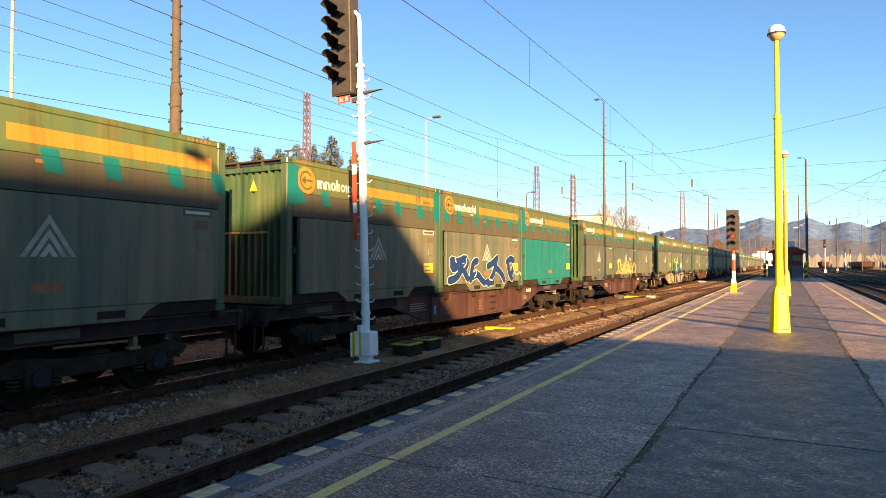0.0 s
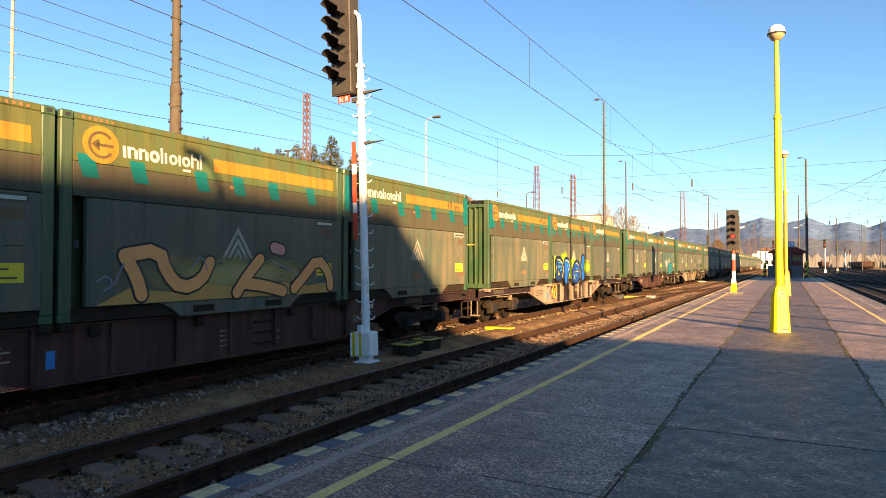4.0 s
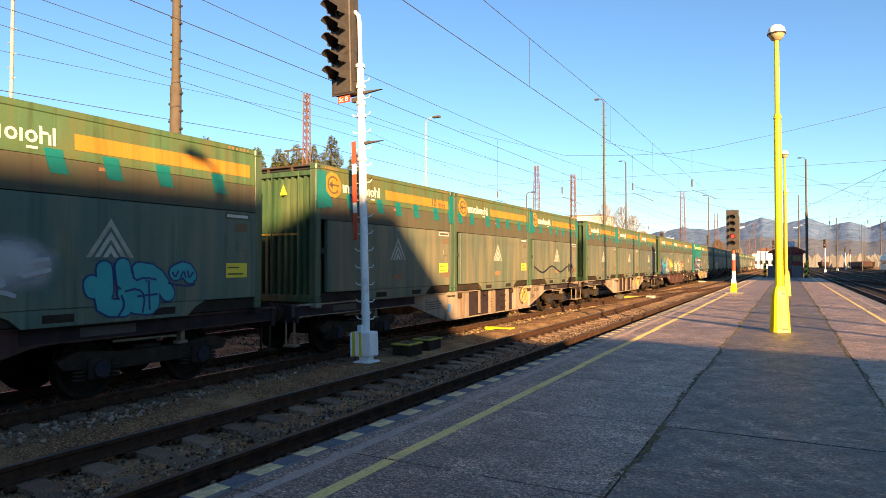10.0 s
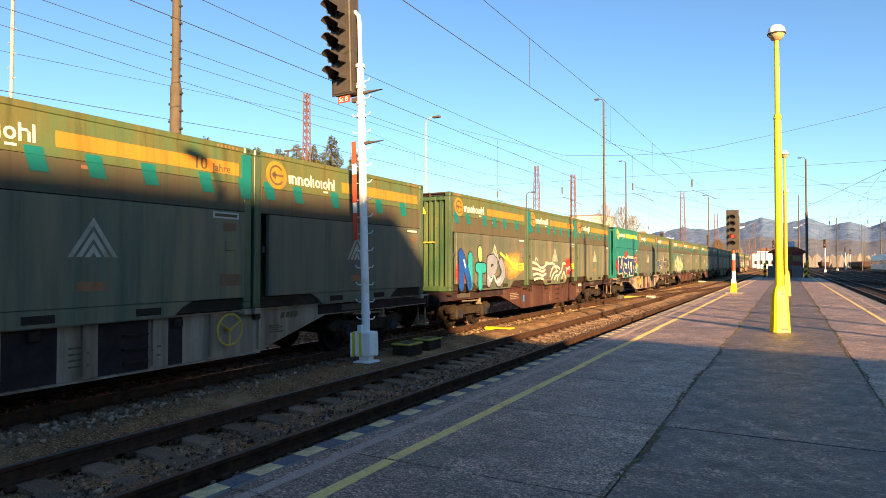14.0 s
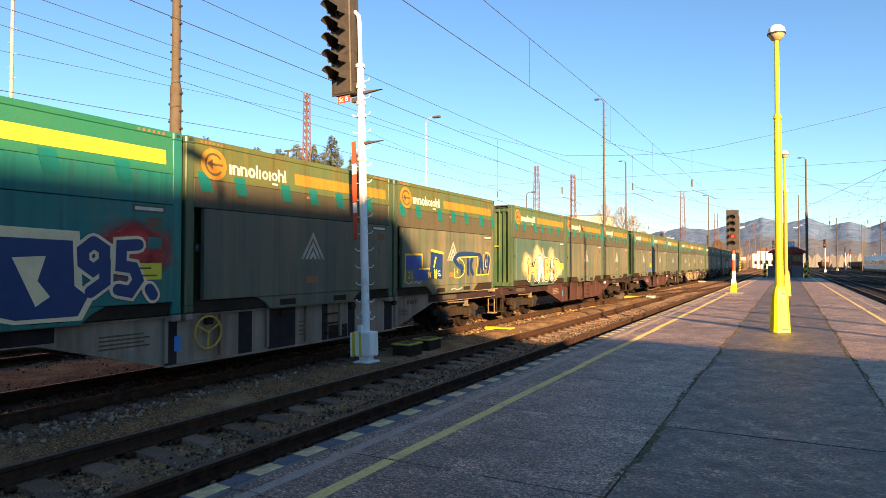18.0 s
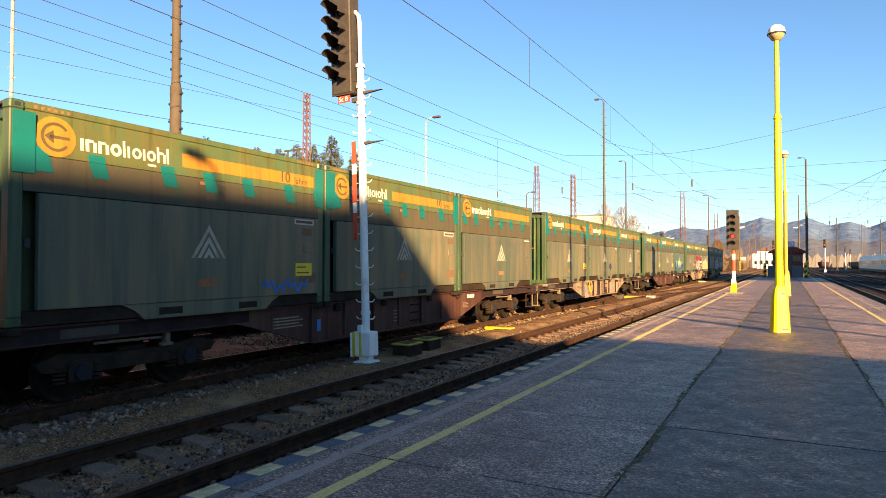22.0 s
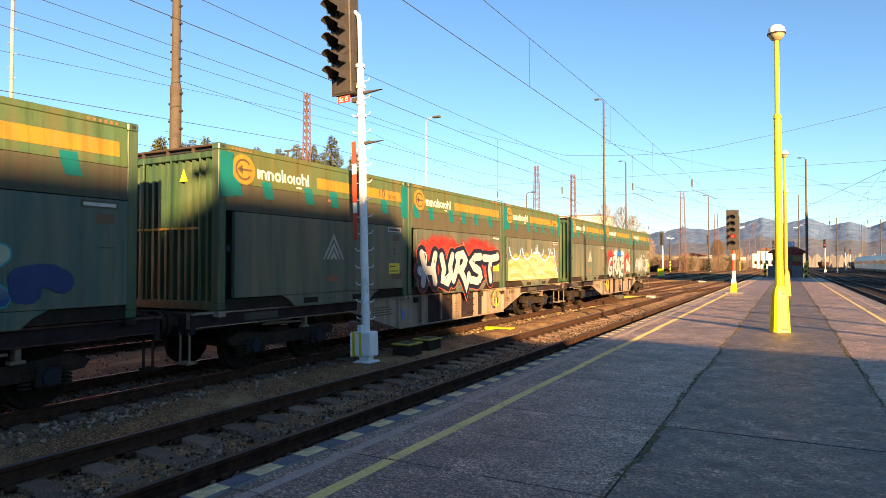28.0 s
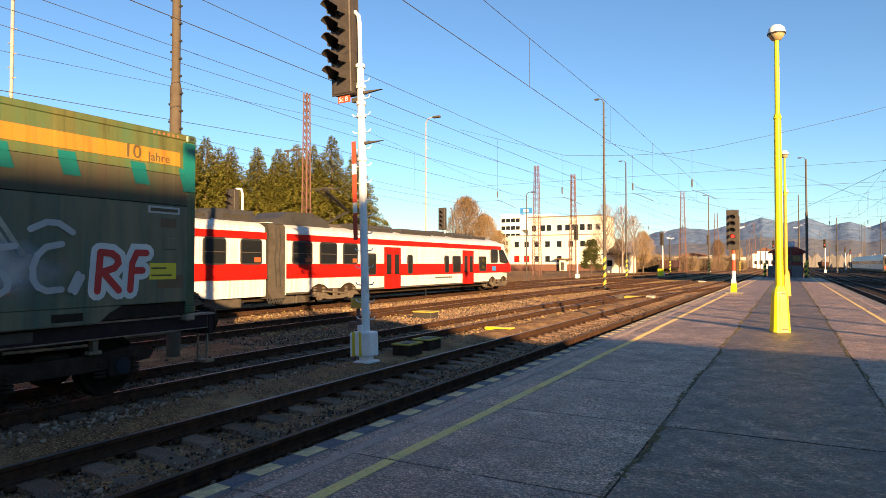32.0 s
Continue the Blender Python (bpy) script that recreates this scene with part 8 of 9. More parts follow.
    part("pan_head", Shape().line([(xc - 0.8, 25.0, 5.45), (xc - 0.55, 25.0, 5.58), (xc + 0.55, 25.0, 5.58), (xc + 0.8, 25.0, 5.45)], 0.03, 6).line([(xc - 0.8, 25.4, 5.45), (xc - 0.55, 25.4, 5.58), (xc + 0.55, 25.4, 5.58), (xc + 0.8, 25.4, 5.45)], 0.03, 6), M_STEEL, pg)
    part("pan_base", Shape().box(xc - 0.6, xc + 0.6, 24.6, 25.8, 3.55, 3.75), M_STEEL, pg)
    # underframe
    part("underframe", Shape().box(xc - 1.1, xc + 1.1, -6, 44.6, 0.2, 0.5), M_BOGIE, t)
    for yb in (1.5, 14.5, 24.1, 43.5):
        b = part("bogie", Shape().box(xc + 0.95, xc + 1.15, yb - 1.9, yb + 1.9, 0.2, 0.42, 0.03).box(xc - 1.15, xc - 0.95, yb - 1.9, yb + 1.9, 0.2, 0.42, 0.03), M_SKIRT, t)
        for ya in (yb - 1.3, yb + 1.3):
            for sd in (-1, 1):
                part("wheel", Shape().tube((xc + sd * 0.7, ya, 0.23), (xc + sd * 0.84, ya, 0.23), 0.43, n=20), M_WHEEL, b, smooth=True)
            part("axle_box", Shape().box(xc + 1.1, xc + 1.3, ya - 0.2, ya + 0.2, 0.05, 0.42, 0.03), M_SKIRT, b)
            part("spring", Shape().tube((xc + 1.18, ya + 0.38, 0.1), (xc + 1.18, ya + 0.38, 0.45), 0.12, n=10), M_SKIRT, b, smooth=True)
            part("spring", Shape().tube((xc + 1.18, ya - 0.38, 0.1), (xc + 1.18, ya - 0.38, 0.45), 0.12, n=10), M_SKIRT, b, smooth=True)
        for k in range(3):
            part("brake_case", Shape().box(xc + 1.1, xc + 1.24, yb - 0.7 + 0.5 * k, yb - 0.35 + 0.5 * k, 0.05, 0.4, 0.03), M_SKIRT, b)
    for y0, y1 in ((20.6, 21.6), (21.7, 23.0), (16.6, 18.5)):
        part("under_case", Shape().box(xc + 0.8, xc + 1.3, y0, y1, 0.02, 0.45, 0.03), M_SKIRT, t)
    # bogie fronts, on dark plates that stand for the shaded arches of the skirt
    for y0, y1 in ((12.2, 16.8), (21.85, 26.4), (41.4, 45.7)):
        yc = (y0 + y1) / 2
        arch = [(y0, 0.42), (y0 + 0.5, 0.5), (y0 + 0.75, 0.74), (y0 + 1.1, 0.86), (yc - 0.8, 0.80), (yc - 0.5, 0.62), (yc + 0.5, 0.62), (yc + 0.8, 0.80), (y1 - 1.1, 0.86), (y1 - 0.75, 0.74), (y1 - 0.5, 0.5), (y1, 0.42)]
        a = part("wheel_arch", Shape().prism(arch, "x", xs - 0.03, xs + 0.006), M_BOGIE, rear if y0 < 18 else mid, "dark plate painted for the shaded arch above the bogie")
        part("bogie_beam", Shape().prism([(y0 + 0.4, 0.30), (y0 + 0.7, 0.48), (yc - 0.7, 0.42), (yc - 0.4, 0.28), (yc + 0.4, 0.28), (yc + 0.7, 0.42), (y1 - 0.7, 0.48), (y1 - 0.4, 0.30), (yc + 0.5, 0.12), (yc - 0.5, 0.12)], "x", xs, xs + 0.06), M_BOGEY, a)
        for ya in (y0 + 1.1, y1 - 1.1):
            part("bogie_axle_box", Shape().tube((xs, ya, 0.26), (xs + 0.12, ya, 0.26), 0.2, 0.17, 12), M_BOGEY, a, smooth=True)
            for dy in (-0.32, 0.32):
                s = Shape()
                for q in range(5):
                    s.tube((xs + 0.02, ya + dy, 0.38 + q * 0.07), (xs + 0.02, ya + dy, 0.42 + q * 0.07), 0.10, n=10)
                sp = part("bogie_spring", s, M_BOGEY, a, smooth=True)
                sp["kind"] = "stuff"
        part("bogie_damper", Shape().line([(xs + 0.05, yc - 0.9, 0.5), (xs + 0.07, yc + 0.7, 0.36)], 0.05, 8), M_BOGEY, a, smooth=True)
        part("bogie_bracket", Shape().box(xs, xs + 0.07, yc - 0.18, yc + 0.18, 0.2, 0.62, 0.03), M_BOGEY, a)
    part("gangway_panel", Shape().prism([(19.8, 3.45), (20.72, 3.45), (20.66, 3.2), (20.70, 0.55), (20.5, 0.3), (20.0, 0.3), (19.86, 0.55), (19.9, 3.2)], "x", xc + 1.38, xc + 1.47), M_SKIRT, gw, "dusty grey gangway panel")
    for q in (0.25, 0.5):
        part("gangway_cable", Shape().line([(xc + 1.5, 19.95 + q, 3.3), (xc + 1.52, 19.98 + q, 2.6), (xc + 1.5, 19.9 + q, 2.0), (xc + 1.52, 19.94 + q, 1.5), (xc + 1.5, 19.98 + q, 0.8)], 0.028, 6), M_STRIPE_K, gw, smooth=True)


M_BOGEY = mat("dusty grey-brown bogie paint", (0.125, 0.10, 0.072), 0.8, second=(0.06, 0.048, 0.036), amount=0.8, scale=5, fine=40, bump=0.1)
M_SEAT = mat("orange-brown seat", (0.35, 0.09, 0.03), 0.8, scale=6, bump=0.05)
railcar()


# ---- the silver train on the far right ----
def silver_train():
    t = thing("passenger_train", Matrix(), "pale silver passenger train running slowly away", "train")
    out = [(-1.4, 0.5), (1.4, 0.5), (1.45, 2.6), (1.2, 3.5), (0.6, 3.85), (-0.6, 3.85), (-1.2, 3.5), (-1.45, 2.6)]
    for k in range(3):
        y1 = -k * 25.0
        c = part("car", Shape().prism(out, "y", y1 - 24.6, y1), M_SILVER, t, "pale silver coach")
        for q in range(12):
            part("window", Shape().box(-1.47, -1.44, y1 - 23 + q * 1.85, y1 - 21.8 + q * 1.85, 1.7, 2.5), M_PANE, c)
        part("skirt", Shape().box(-1.3, 1.3, y1 - 24.5, y1 - 0.1, 0.0, 0.5), M_SKIRT, c)
        for yb in (y1 - 20.5, y1 - 4):
            part("bogie", Shape().box(-1.1, 1.1, yb - 1.6, yb + 1.6, -0.18, 0.3, 0.05), M_RUBBER, c)
    end = part("cab_end", Shape().prism([(-1.35, 0.2), (1.35, 0.2), (1.4, 2.4), (1.1, 3.4), (-1.1, 3.4), (-1.4, 2.4)], "y", -75.4, -74.6), M_SKIRT, t, "dark cab end")
    part("windscreen", Shape().box(-1.1, 1.1, -75.46, -75.4, 1.7, 2.9), M_PANE, end)
    for x in (-1.0, 0.8):
        part("tail_lamp", Shape().tube((x + 0.1, -75.5, 0.9), (x + 0.1, -75.4, 0.9), 0.14, n=10), M_SIGRED, end)
    part("red_band", Shape().box(-1.3, 1.3, -75.45, -75.4, 0.75, 1.2), M_SIGRED, end)
    return t


M_SILVER = mat("pale silver coach paint", (0.52, 0.55, 0.55), 0.45, second=(0.44, 0.48, 0.49), scale=0.8, fine=20, bump=0.03, dirt=(0.4, 0.38, 0.32), dirt_amount=0.3, streak=True)
SILVER = silver_train()


# ---- far rolling stock, houses ----
def far_wagons():
    for i, (x, y, n, m) in enumerate(((24.0, 262, 4, M_BROWN), (28.5, 300, 4, M_BOGIE), (15.0, 340, 3, M_BROWN), (-26.0, 160, 1, M_BROWN))):
        for k in range(n):
            w = thing("goods_wagon", Matrix(), "distant brown open goods wagon in the yard", "wagon", "parked goods wagons")
            y0 = y + k * 15
            part("body", Shape().box(x - 1.4, x + 1.4, y0, y0 + 13.5, 0.9, 2.6), m, w)
            part("underframe", Shape().box(x - 1.2, x + 1.2, y0 - 0.4, y0 + 13.9, 0.5, 0.9), M_BOGIE, w)
            for yy in (y0 + 2.5, y0 + 11):
                part("bogie", Shape().box(x - 1.0, x + 1.0, yy - 1.3, yy + 1.3, -0.2, 0.5), M_BOGIE, w)
            for q in range(7):
                part("rib", Shape().box(x - 1.46, x - 1.4, y0 + 0.4 + q * 2.1, y0 + 0.55 + q * 2.1, 0.9, 2.6), m, w)


def facade_windows(parent, cells, y, m, frame=True):
    for x0, x1, z0, z1 in cells:
        w = part("window", Shape().box(x0, x1, y - 0.06, y + 0.02, z0, z1), M_WHITE if frame else m, parent)
        part("pane", Shape().box(x0 + 0.12, x1 - 0.12, y - 0.09, y - 0.05, z0 + 0.12, z1 - 0.12), m, w)


def buildings():
    b = thing("office_building", Matrix(), "long cream three-storey office building with a flat roof", "building")
    y = 180.0
    wall = part("lower_block", Shape().box(-75.5, -46.3, y, y + 14, -0.4, 10.2), M_FACADE, b)
    up = part("upper_block", Shape().box(-69.0, -46.4, y + 0.4, y + 14, 10.2, 15.6), M_FACADE, b)
    part("roof_edge", Shape().box(-69.2, -46.2, y + 0.2, y + 14.2, 15.6, 15.9), M_KERB, b)
    part("roof_edge", Shape().box(-75.7, -46.1, y - 0.2, y + 14.2, 10.2, 10.4), M_KERB, b)
    part("plinth", Shape().box(-75.6, -46.2, y - 0.1, y, -0.4, 1.6), M_BRICK, b)
    facade_windows(up, [(x, x + 1.7, 11.4, 13.4) for x in (-68.0, -65.2, -63.3, -60.0, -57.6, -55.5, -53.2, -51.0, -48.6)], y + 0.4, M_PANE)
    facade_windows(wall, [(x, x + 1.7, 6.6, 8.6) for x in (-73.4, -70.2, -67.0, -63.6, -60.0, -56.5, -53.0, -49.5)], y, M_PANE)
    facade_windows(wall, [(x, x + 1.7, 2.2, 4.2) for x in (-73.4, -70.2)], y, M_RED, False)
    facade_windows(wall, [(x, x + 1.7, 2.2, 4.2) for x in (-67.0, -63.6, -60.0)], y, M_PANE)
    dr = part("door", Shape().box(-58.6, -56.8, y - 1.6, y, -0.3, 3.0), M_FACADE, wall)
    part("canopy", Shape().box(-60.0, -55.0, y - 2.4, y, 3.0, 3.3), M_BRICK, dr)
    part("leaf", Shape().box(-58.2, -57.2, y - 1.68, y - 1.6, -0.2, 2.2), M_SKIRT, dr)
    h = thing("tower_block", Matrix(), "white office tower with rows of windows and a blue roof sign", "building")
    w = part("wall", Shape().box(-122, -111.7, 282, 296, -0.4, 25.5), M_WHITE, h)
    for k in range(5):
        for q in range(4):
            part("window", Shape().box(-121.6 + q * 2.45, -119.5 + q * 2.45, 281.9, 282.0, 7.2 + k * 3.6, 9.0 + k * 3.6), M_PANE, w)
    part("plant_room", Shape().box(-111.6, -96, 283, 294, 18, 25), M_WHITE, h)
    part("roof_sign", Shape().box(-111.7, -105.8, 281.5, 281.9, 25.6, 28.2), M_BLUEBOX, h, "plain blue roof sign")
    part("sign_mark", Shape().box(-110, -107.5, 281.3, 281.5, 26.2, 27.6), M_WHITE, h)
    h = thing("house", Matrix(), "small cream house with a grey pitched roof", "house")
    part("wall", Shape().box(-38.5, -32.6, 150, 158, -0.4, 3.8), M_FACADE, h)
    part("roof", Shape().prism([(-39.2, 3.8), (-31.9, 3.8), (-35.5, 6.2)], "y", 149.5, 158.5), M_ROOF, h)
    for x in (-37.6, -34.8):
        part("window", Shape().box(x, x + 1.2, 149.94, 150.02, 1.2, 2.6), M_PANE, h)
    for i, (x0, x1, y, z, m) in enumerate(((-26, -18, 330, 5.0, M_FACADE), (-16, -9, 360, 7.0, M_WHITE), (-11.5, -5.5, 300, 7.2, M_WHITE), (-45, -30, 300, 5, M_FACADE), (-60, -42, 420, 7, M_WHITE))):
        h = thing("warehouse", Matrix(), "pale low building at the far edge of the yard", "building", "far low buildings")
        w = part("wall", Shape().box(x0, x1, y, y + 12, -0.4, z), m, h)
        part("roof", Shape().prism([(x0 - 0.4, z), (x1 + 0.4, z), ((x0 + x1) / 2, z + 1.6)], "y", y - 0.4, y + 12.4), M_BRICK, h)
        for q in range(3):
            part("window", Shape().box(x0 + 0.8 + q * 2.2, x0 + 2.0 + q * 2.2, y - 0.06, y + 0.02, 1.5, 3.2), M_PANE, w)


far_wagons()
buildings()


# ---- trees and bushes ----
def leaf_mat(name, a, b, spread=(0.55, 1.5)):
    m = mat(name, a, 0.85, second=b, amount=0.9, scale=0.9, fine=9, bump=0.0, spec=0.15)
    nt = m.node_tree
    geo = nt.nodes.new("ShaderNodeNewGeometry")
    hsv = nt.nodes.new("ShaderNodeHueSaturation")
    mr = nt.nodes.new("ShaderNodeMapRange")
    mr.inputs["To Min"].default_value, mr.inputs["To Max"].default_value = spread
    nt.links.new(geo.outputs["Random Per Island"], mr.inputs["Value"])
    nt.links.new(mr.outputs[0], hsv.inputs["Value"])
    sock = nt.nodes["Principled BSDF"].inputs["Base Color"]
    nt.links.new(sock.links[0].from_socket, hsv.inputs["Color"])
    nt.links.new(hsv.outputs[0], sock)
    return m


M_NEEDLE = leaf_mat("dark spruce needles", (0.20, 0.178, 0.032), (0.115, 0.122, 0.026), (0.6, 1.35))
M_BARK = mat("brown bark", (0.12, 0.085, 0.06), 0.9, scale=6, bump=0.3)
M_TWIG = leaf_mat("bare brown twigs", (0.24, 0.165, 0.09), (0.165, 0.11, 0.06))
M_PALETWIG = leaf_mat("pale birch twigs", (0.26, 0.21, 0.18), (0.17, 0.13, 0.11))
M_BRUSH = leaf_mat("pale brown brush", (0.20, 0.148, 0.098), (0.14, 0.10, 0.066))
M_YEW = leaf_mat("dark yew needles", (0.075, 0.078, 0.022), (0.045, 0.052, 0.018))
M_DRYGRASS = leaf_mat("dry grass", (0.36, 0.25, 0.11), (0.24, 0.175, 0.075))


def conifer_meshes(h, r, seed):
    rng = random.Random(seed)
    tr = Shape().tube((0, 0, -0.4), (0, 0, h * 0.97), 0.02 * h, 0.01, 8)
    cr = Shape()
    z = h * 0.04
    while z < h * 0.99:
        k = 1 - z / h
        reach = r * (1 - (z / h) ** 1.3) ** 1.0 * rng.uniform(0.72, 1.12) + 0.12
        n = max(6, int(18 * k + 5))
        a0 = rng.uniform(0, 6.28)
        for i in range(n):
            a = a0 + 6.283 * i / n + rng.uniform(-0.25, 0.25)
            L = reach * rng.uniform(0.7, 1.15)
            d = Vector((math.cos(a), math.sin(a), 0))
            tip = -0.42 * L
            m = max(26, int(L * 130))
            for j in range(m):
                q = ((j + rng.random()) / m) ** 0.55
                p = d * (L * q) + Vector((0, 0, z + tip * q * q + 0.1 * L * q + rng.gauss(0, 0.11)))
                sz = rng.uniform(0.045, 0.11) * (0.8 + 0.2 * k)
                side = Vector((-d.y, d.x, 0)) * rng.uniform(-1, 1) + d * rng.uniform(0.2, 0.9) + Vector((0, 0, rng.uniform(-0.55, 0.1)))
                side.normalize()
                w = side.cross(Vector((rng.uniform(-1, 1), rng.uniform(-1, 1), 1))).normalized() * sz * 0.42
                e = p + side * sz * 1.5
                cr.add([p - w * 0.5, p + w * 0.5, p + side * sz * 0.8 + w, e, p + side * sz * 0.8 - w], [(0, 1, 2, 3, 4)])
        z += h * 0.021 * rng.uniform(0.7, 1.4)
    return tr.mesh("trunk", M_BARK), cr.mesh("crown", M_NEEDLE)


def twig_cloud(h, r, z0, seed, m, n, hang, lobes=7):
    """A leafless crown: lobes filled with fine twigs that rise or hang, round a forked trunk."""
    rng = random.Random(seed)
    tr, cr = Shape(), Shape()
    tr.tube((0, 0, -0.4), (0, 0, h * 0.6), 0.016 * h, 0.008 * h, 7)
    def rim(q):
        return r * (math.sin(math.pi * min(1, q * 0.86 + 0.1)) ** 0.7)
    for i in range(lobes * 4):
        a, q = 6.283 * i / lobes + rng.uniform(-0.4, 0.4), rng.uniform(0.1, 0.95)
        p = Vector((math.cos(a) * rim(q) * 0.7, math.sin(a) * rim(q) * 0.7, z0 + (h - z0) * q))
        tr.tube((0, 0, max(1.0, p.z - rim(q) * 1.2)), p, 0.005 * h, 0.002 * h, 4)
    for _ in range(n):
        q, a = rng.random() ** 0.85, rng.uniform(0, 6.283)
        k = rim(q) * rng.random() ** 0.5 * (1 + 0.16 * math.sin(3 * a + 9 * q) + 0.12 * math.sin(7 * a - 17 * q)) + rng.gauss(0, 0.12)
        p = Vector((math.cos(a) * k, math.sin(a) * k, z0 + (h - z0) * q * 0.93))
        out = Vector((p.x, p.y, 0)) * (0.35 / max(0.5, r)) + Vector((rng.gauss(0, 0.3), rng.gauss(0, 0.3), -1.0 if hang and rng.random() < 0.7 else 0.9))
        e = p + out.normalized() * rng.uniform(0.4, 1.1)
        cr.tube(p, e, 0.02, 0.008, 3, False)
    return tr.mesh("trunk", M_BARK if not hang else M_PALETWIG), cr.mesh("crown", m)


def evergreen_meshes(h, seed):
    """A small uneven evergreen: loose clumps of needles round a bare trunk."""
    rng = random.Random(seed)
    tr = Shape().tube((0, 0, -0.4), (0.1, 0, h * 0.8), 0.13, 0.04, 8)
    cr = Shape()
    for _ in range(80):
        q, a = rng.random(), rng.uniform(0, 6.283)
        k = (1.9 - 1.2 * q) * rng.uniform(0.35, 1.0)
        c = Vector((math.cos(a) * k, math.sin(a) * k, h * (0.2 + 0.72 * q)))
        tr.tube((0, 0, max(0.6, c.z - 0.7)), c, 0.04, 0.015, 4)
        for _ in range(150):
            d = Vector((rng.gauss(0, 0.32), rng.gauss(0, 0.32), rng.gauss(0, 0.2)))
            e = Vector((rng.gauss(0, 1), rng.gauss(0, 1), rng.gauss(0.3, 0.8))).normalized() * rng.uniform(0.1, 0.22)
            w = e.cross(Vector((rng.gauss(0, 1), rng.gauss(0, 1), 1))).normalized() * 0.06
            cr.add([c + d - w, c + d + w, c + d + e], [(0, 1, 2)])
    return tr.mesh("trunk", M_BARK), cr.mesh("crown", M_YEW)


def bush_mesh(r, h, seed, m, n=420):
    rng = random.Random(seed)
    s = Shape()
    for _ in range(n):
        a, q = rng.uniform(0, 6.283), rng.random() ** 0.5
        b = Vector((math.cos(a) * q * r * 0.7, math.sin(a) * q * r * 0.7, -0.4))
        d = Vector((rng.gauss(0, 0.3), rng.gauss(0, 0.3), 1)).normalized()
        L = h * rng.uniform(0.45, 1.05) * (1 - 0.35 * q)
        e = b + d * L
        s.tube(b, e, 0.035, 0.015, 3, False)
        for _ in range(6):
            k = rng.uniform(0.25, 0.95)
            d2 = (d + Vector((rng.gauss(0, 0.6), rng.gauss(0, 0.6), rng.gauss(0, 0.3)))).normalized()
            s.tube(b + d * L * k, b + d * L * k + d2 * L * 0.3, 0.022, 0.01, 3, False)
    return s.mesh("crown", m)


def plant(name, meshes, x, y, k, turn, label, cat, group):
    t = thing(name, pose(x, y, -0.3, 0, 0, turn), label, cat, group)
    t.scale = (k * 1.45, k * 1.45, k) if name == "conifer" else (k, k, k)
    for nm, me in zip(("trunk", "crown"), meshes):
        part(nm, me, None, t)


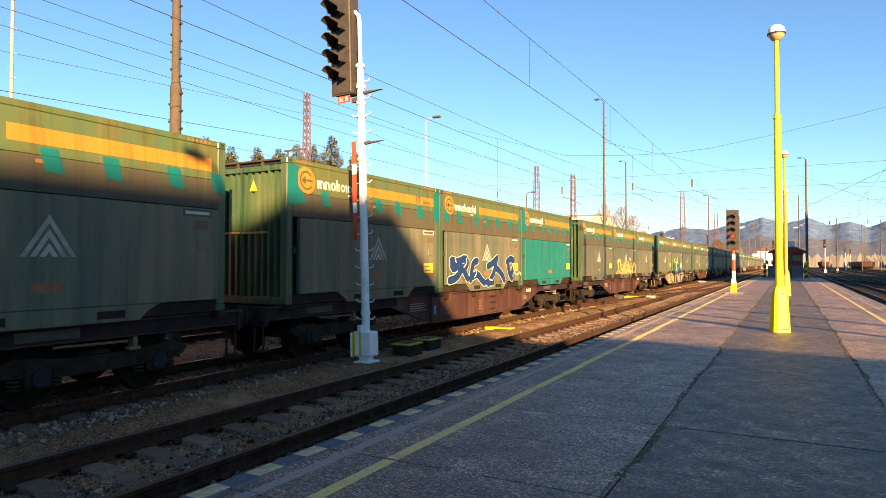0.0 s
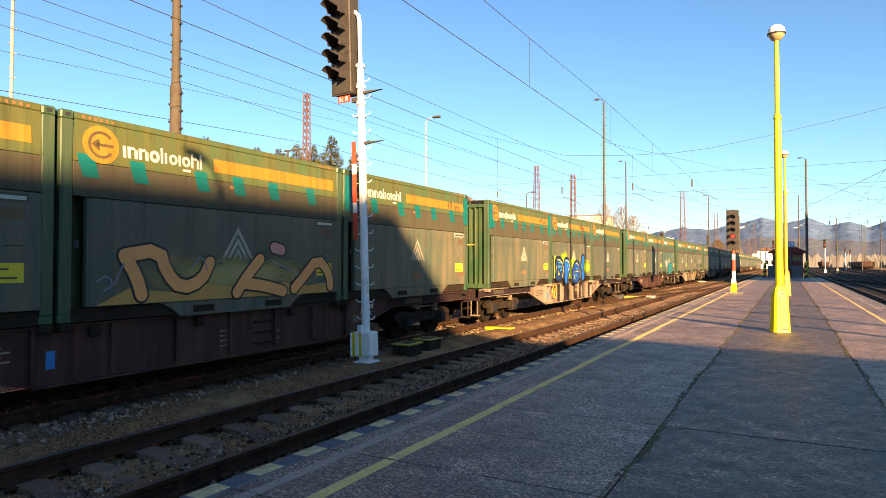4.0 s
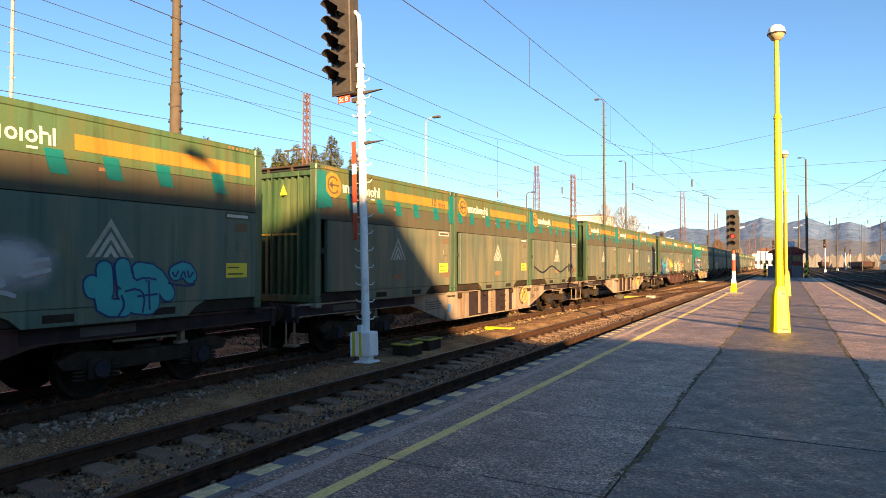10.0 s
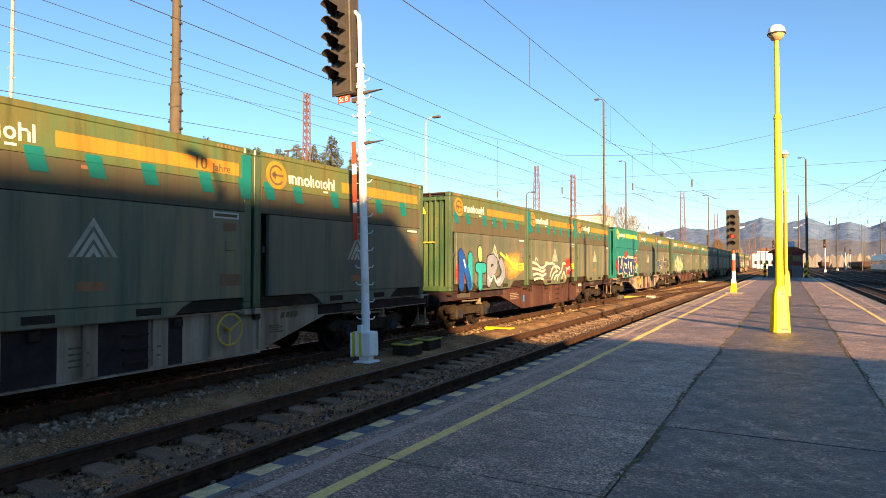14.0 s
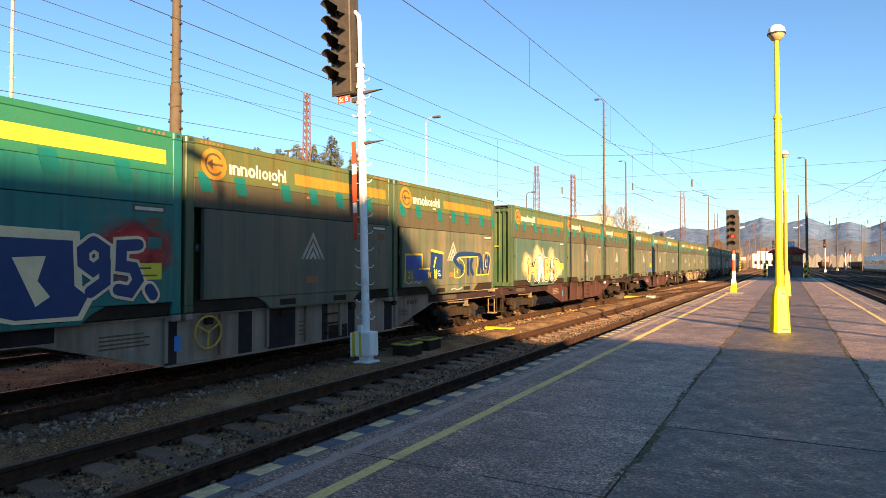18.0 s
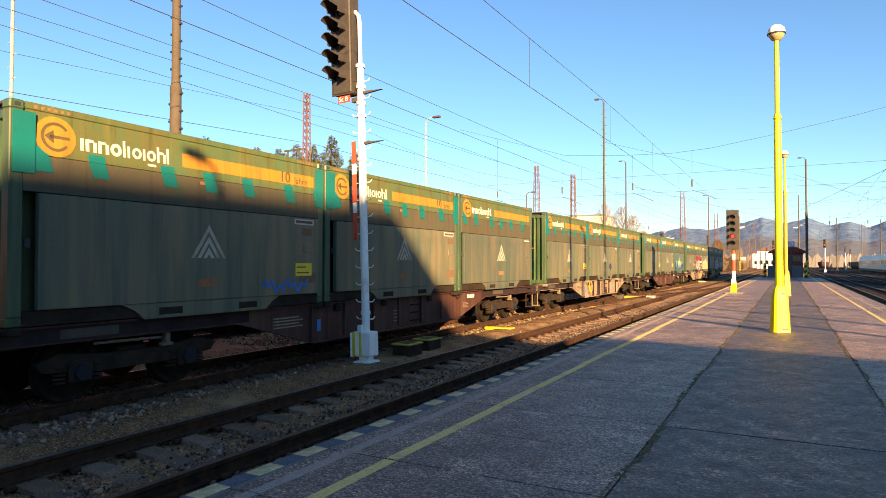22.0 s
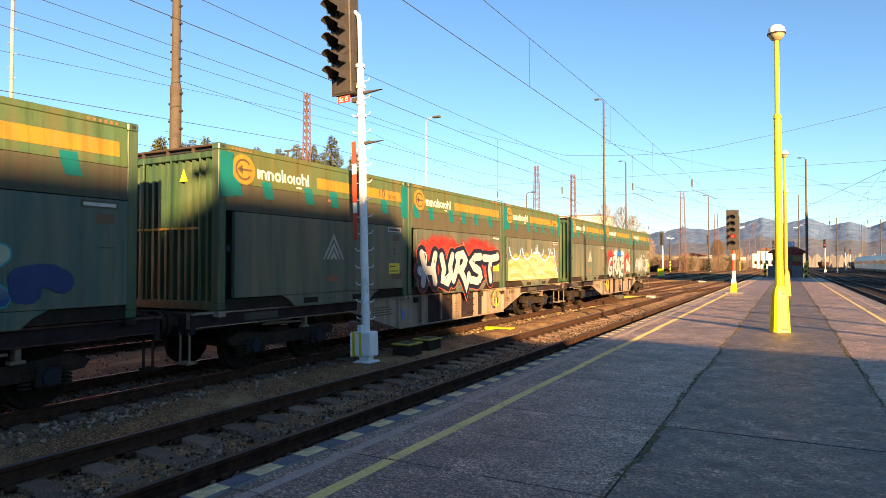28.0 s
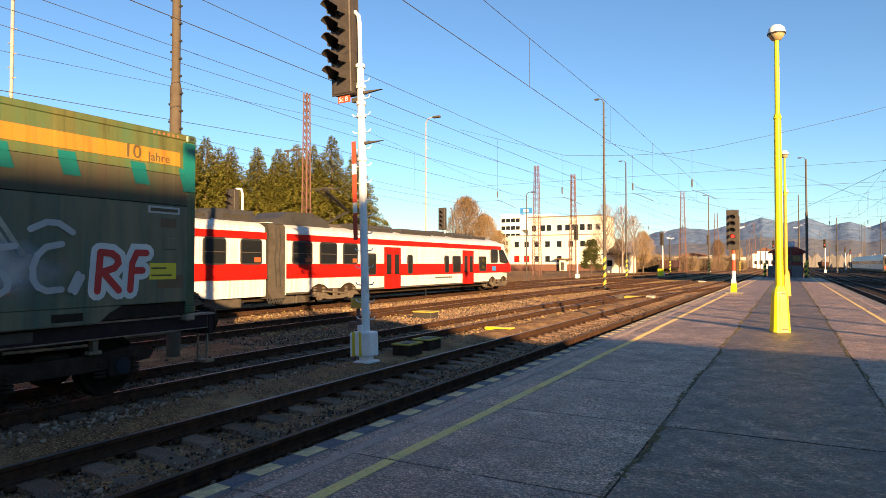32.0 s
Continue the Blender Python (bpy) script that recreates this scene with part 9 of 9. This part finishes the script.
def vegetation():
    rng = random.Random(21)
    kinds = [conifer_meshes(13.0, 3.0, 1), conifer_meshes(13.0, 3.4, 2), conifer_meshes(13.0, 2.7, 3)]
    for i, (px, y, k) in enumerate(((-46.5, 35.5, 1.0), (-44.6, 38.5, 1.02), (-47.5, 39.5, 1.05), (-43.2, 39.6, 0.92), (-41.6, 41.6, 0.97), (-40.2, 42.3, 0.88), (-38.8, 43.6, 1.0), (-37.4, 44.2, 0.99), (-36.2, 45.2, 0.8), (-34.9, 43.7, 1.03), (-33.4, 45.0, 0.93), (-48.5, 33.0, 0.98), (-50, 30.0, 1.0), (-52, 27, 0.95), (-42.5, 46, 1.0), (-39.5, 47.5, 0.9), (-45.6, 37.0, 0.97), (-44.0, 40.8, 0.99), (-42.4, 42.4, 0.93), (-41.0, 43.6, 0.98), (-39.4, 44.9, 0.94), (-38.0, 45.6, 0.9), (-46.5, 41.5, 1.0), (-48.4, 36.5, 1.02), (-36.9, 46.6, 0.75))):
        plant("conifer", kinds[i % 3], px, y, k, i * 67, "dense olive-green conifer behind the railcar", "tree", "conifers behind the tracks")
    bare = [twig_cloud(14, 3.9, 1.5, 4, M_TWIG, 9000, False, 9), twig_cloud(15.5, 3.3, 4.6, 6, M_PALETWIG, 1500, True, 11), twig_cloud(11, 2.6, 2.5, 9, M_TWIG, 4500, False)]
    for i, (x, y, k, q) in enumerate(((-49.2, 98.5, 1.0, 0), (-46.6, 100.5, 0.78, 0), (-45.0, 103, 0.72, 2), (-35.6, 140, 1.03, 1), (-32.0, 141, 1.0, 1), (-30.0, 143, 0.86, 1), (-28.6, 146, 0.85, 2), (-33.8, 146, 0.7, 2), (-20.0, 300, 1.0, 2), (-26, 290, 1.1, 2), (-64, 84, 0.6, 2), (-60, 70, 0.45, 0))):
        plant("bare_tree", bare[q], x, y, k, i * 53, "leafless tree with fine reddish twigs", "tree", "bare trees")
    b = [bush_mesh(3.0, 5.0, s, M_BRUSH, 620) for s in (1, 2)]
    for i in range(34):
        x, y = -38 + 0.68 * i + rng.uniform(-1.5, 1.5), 165 + 2.2 * i + rng.uniform(-6, 6)
        t = thing("bush", pose(x, y, -0.3, 0, 0, i * 71), "leafless brown bush beside the yard", "bush", "brown bushes")
        t.scale = (1, 1, rng.uniform(0.75, 1.2))
        part("crown", b[i % 2], None, t)
    # a small dark yew by the office
    plant("evergreen", evergreen_meshes(6.6, 12), -30.0, 108.8, 1.0, 10, "small dark evergreen by the pale building", "tree", "evergreens by the office")
    # dry grass tufts along the yard, beyond the shade, also lightening the sunlit ground
    g = Shape()
    for _ in range(34000):
        x, y = rng.choice((rng.uniform(-32, -22.5), rng.gauss(-12.5, 0.7), rng.gauss(-17.9, 0.6), rng.gauss(-7.85, 0.45), rng.uniform(-26, -7))), 14 + 106 * rng.random() ** 1.6
        h, a = rng.uniform(0.015, 0.06), rng.uniform(0, 3.1)
        w = Vector((math.cos(a), math.sin(a), 0)) * rng.uniform(0.02, 0.08)
        p = Vector((x, y, -0.37))
        lean = Vector((rng.gauss(0, 0.06), rng.gauss(0, 0.06), h))
        g.add([p - w, p + w, p + lean], [(0, 1, 2)])
    tagged(part("dry_grass", g, M_DRYGRASS), "short dry grass between the tracks", "grass", kind="stuff")
    # woods on the far edge of the plain
    f = Shape()
    for _ in range(9000):
        a = rng.uniform(-62, 30)
        R = rng.uniform(420, 900)
        x, y = R * math.sin(radians(a)), R * math.cos(radians(a))
        h, w = rng.uniform(3, 9), rng.uniform(0.8, 2.2)
        f.add([(x - w, y, -0.5), (x + w, y, -0.5), (x + w * 0.8, y, h * 0.6), (x + rng.uniform(-1, 1), y, h), (x - w * 0.8, y, h * 0.65), (x, y + w, h * 0.5)], [(0, 1, 2, 3, 4), (1, 5, 2), (2, 5, 3), (3, 5, 4), (4, 5, 0)])
    tagged(part("far_woods", f, M_FARWOOD), "brown leafless woods at the far edge", "woods", kind="stuff")


# grey haze of distance mixed into the woods' colour
M_FARWOOD = leaf_mat("hazy brown woods", (0.16, 0.145, 0.14), (0.13, 0.125, 0.13))
vegetation()


# ---- mountains ----
def mountains():
    ridge = [(-4200, 20), (-1800, 40), (-1100, 70), (-760, 110), (-694, 128), (-576, 166), (-458, 185), (-400, 178), (-341, 174), (-223, 192), (-150, 212), (-106, 224), (-60, 212), (-12, 194), (40, 200), (82, 216), (130, 196), (176, 180), (247, 190), (317, 172), (407, 196), (600, 230), (1200, 260), (4200, 120)]

    def height(x):
        for (xa, za), (xb, zb) in zip(ridge, ridge[1:]):
            if xa <= x <= xb:
                return za + (zb - za) * (x - xa) / (xb - xa)
        return 20
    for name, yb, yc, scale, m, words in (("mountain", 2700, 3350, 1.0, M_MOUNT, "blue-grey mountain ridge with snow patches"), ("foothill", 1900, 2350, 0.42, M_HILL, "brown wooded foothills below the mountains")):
        nx, ny = 420, 60
        v = []
        for j in range(ny):
            q = j / (ny - 1)
            y = yb + (yc - yb) * q
            for i in range(nx):
                x = -1700 + 3100 * i / (nx - 1)
                k = y / 3350
                hh = height(x / k) * k * scale / (1 if scale == 1 else k)
                nz = noise.fractal(Vector((x * 0.011, y * 0.006, scale * 7)), 0.62, 2.2, 8)
                prof = q ** 1.15
                v.append((x, y, -3 + hh * prof * (1 + 0.06 * nz * (1 - 0.4 * q if scale == 1 else 1)) + 0))
        f = [(j * nx + i, j * nx + i + 1, (j + 1) * nx + i + 1, (j + 1) * nx + i) for j in range(ny - 1) for i in range(nx - 1)]
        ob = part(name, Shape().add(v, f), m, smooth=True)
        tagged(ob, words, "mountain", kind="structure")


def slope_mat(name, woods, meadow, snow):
    """Far wooded slopes with clearings and snow patches, blue haze painted into their colour."""
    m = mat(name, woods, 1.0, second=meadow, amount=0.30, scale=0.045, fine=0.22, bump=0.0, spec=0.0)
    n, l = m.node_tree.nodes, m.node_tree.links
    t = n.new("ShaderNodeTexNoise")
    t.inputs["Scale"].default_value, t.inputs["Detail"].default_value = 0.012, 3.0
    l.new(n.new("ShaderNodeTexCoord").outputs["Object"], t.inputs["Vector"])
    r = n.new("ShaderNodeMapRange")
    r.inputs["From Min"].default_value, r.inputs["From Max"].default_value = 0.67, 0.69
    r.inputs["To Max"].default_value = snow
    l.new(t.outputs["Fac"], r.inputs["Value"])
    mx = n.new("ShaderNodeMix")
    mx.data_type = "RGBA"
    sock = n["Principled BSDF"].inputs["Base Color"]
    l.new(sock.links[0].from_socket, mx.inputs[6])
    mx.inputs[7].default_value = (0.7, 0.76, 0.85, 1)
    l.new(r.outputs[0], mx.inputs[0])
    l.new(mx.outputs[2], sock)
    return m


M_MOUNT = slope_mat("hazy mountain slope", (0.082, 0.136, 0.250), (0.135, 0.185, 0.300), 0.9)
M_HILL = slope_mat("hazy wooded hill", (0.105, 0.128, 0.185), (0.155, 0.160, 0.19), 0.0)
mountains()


# ---- what moves ----
def motions():
    for ob, n, dy, z in MOVING:
        walk(ob, [(float(t), pose(TRAIN_X, front(n, t) + dy, z)) for t in range(33)])
        for part_ob in ob.children:
            if part_ob.name.startswith("wheelset"):
                y0 = part_ob.location.y
                walk(part_ob, [(0.075 * k, pose(0, y0, 0.46, math.degrees(travelled(0.075 * k) / 0.46), 0, 0)) for k in range(427)])
    far = ((0.0, 122.0), (6.0, 152.0), (13.0, 185.0), (19.0, 210.0), (23.0, 222.5), (28.0, 233.0), (32.0, 241.0))
    walk(SILVER, [(t, pose(19.4, y, 0.0)) for t, y in far])


motions()
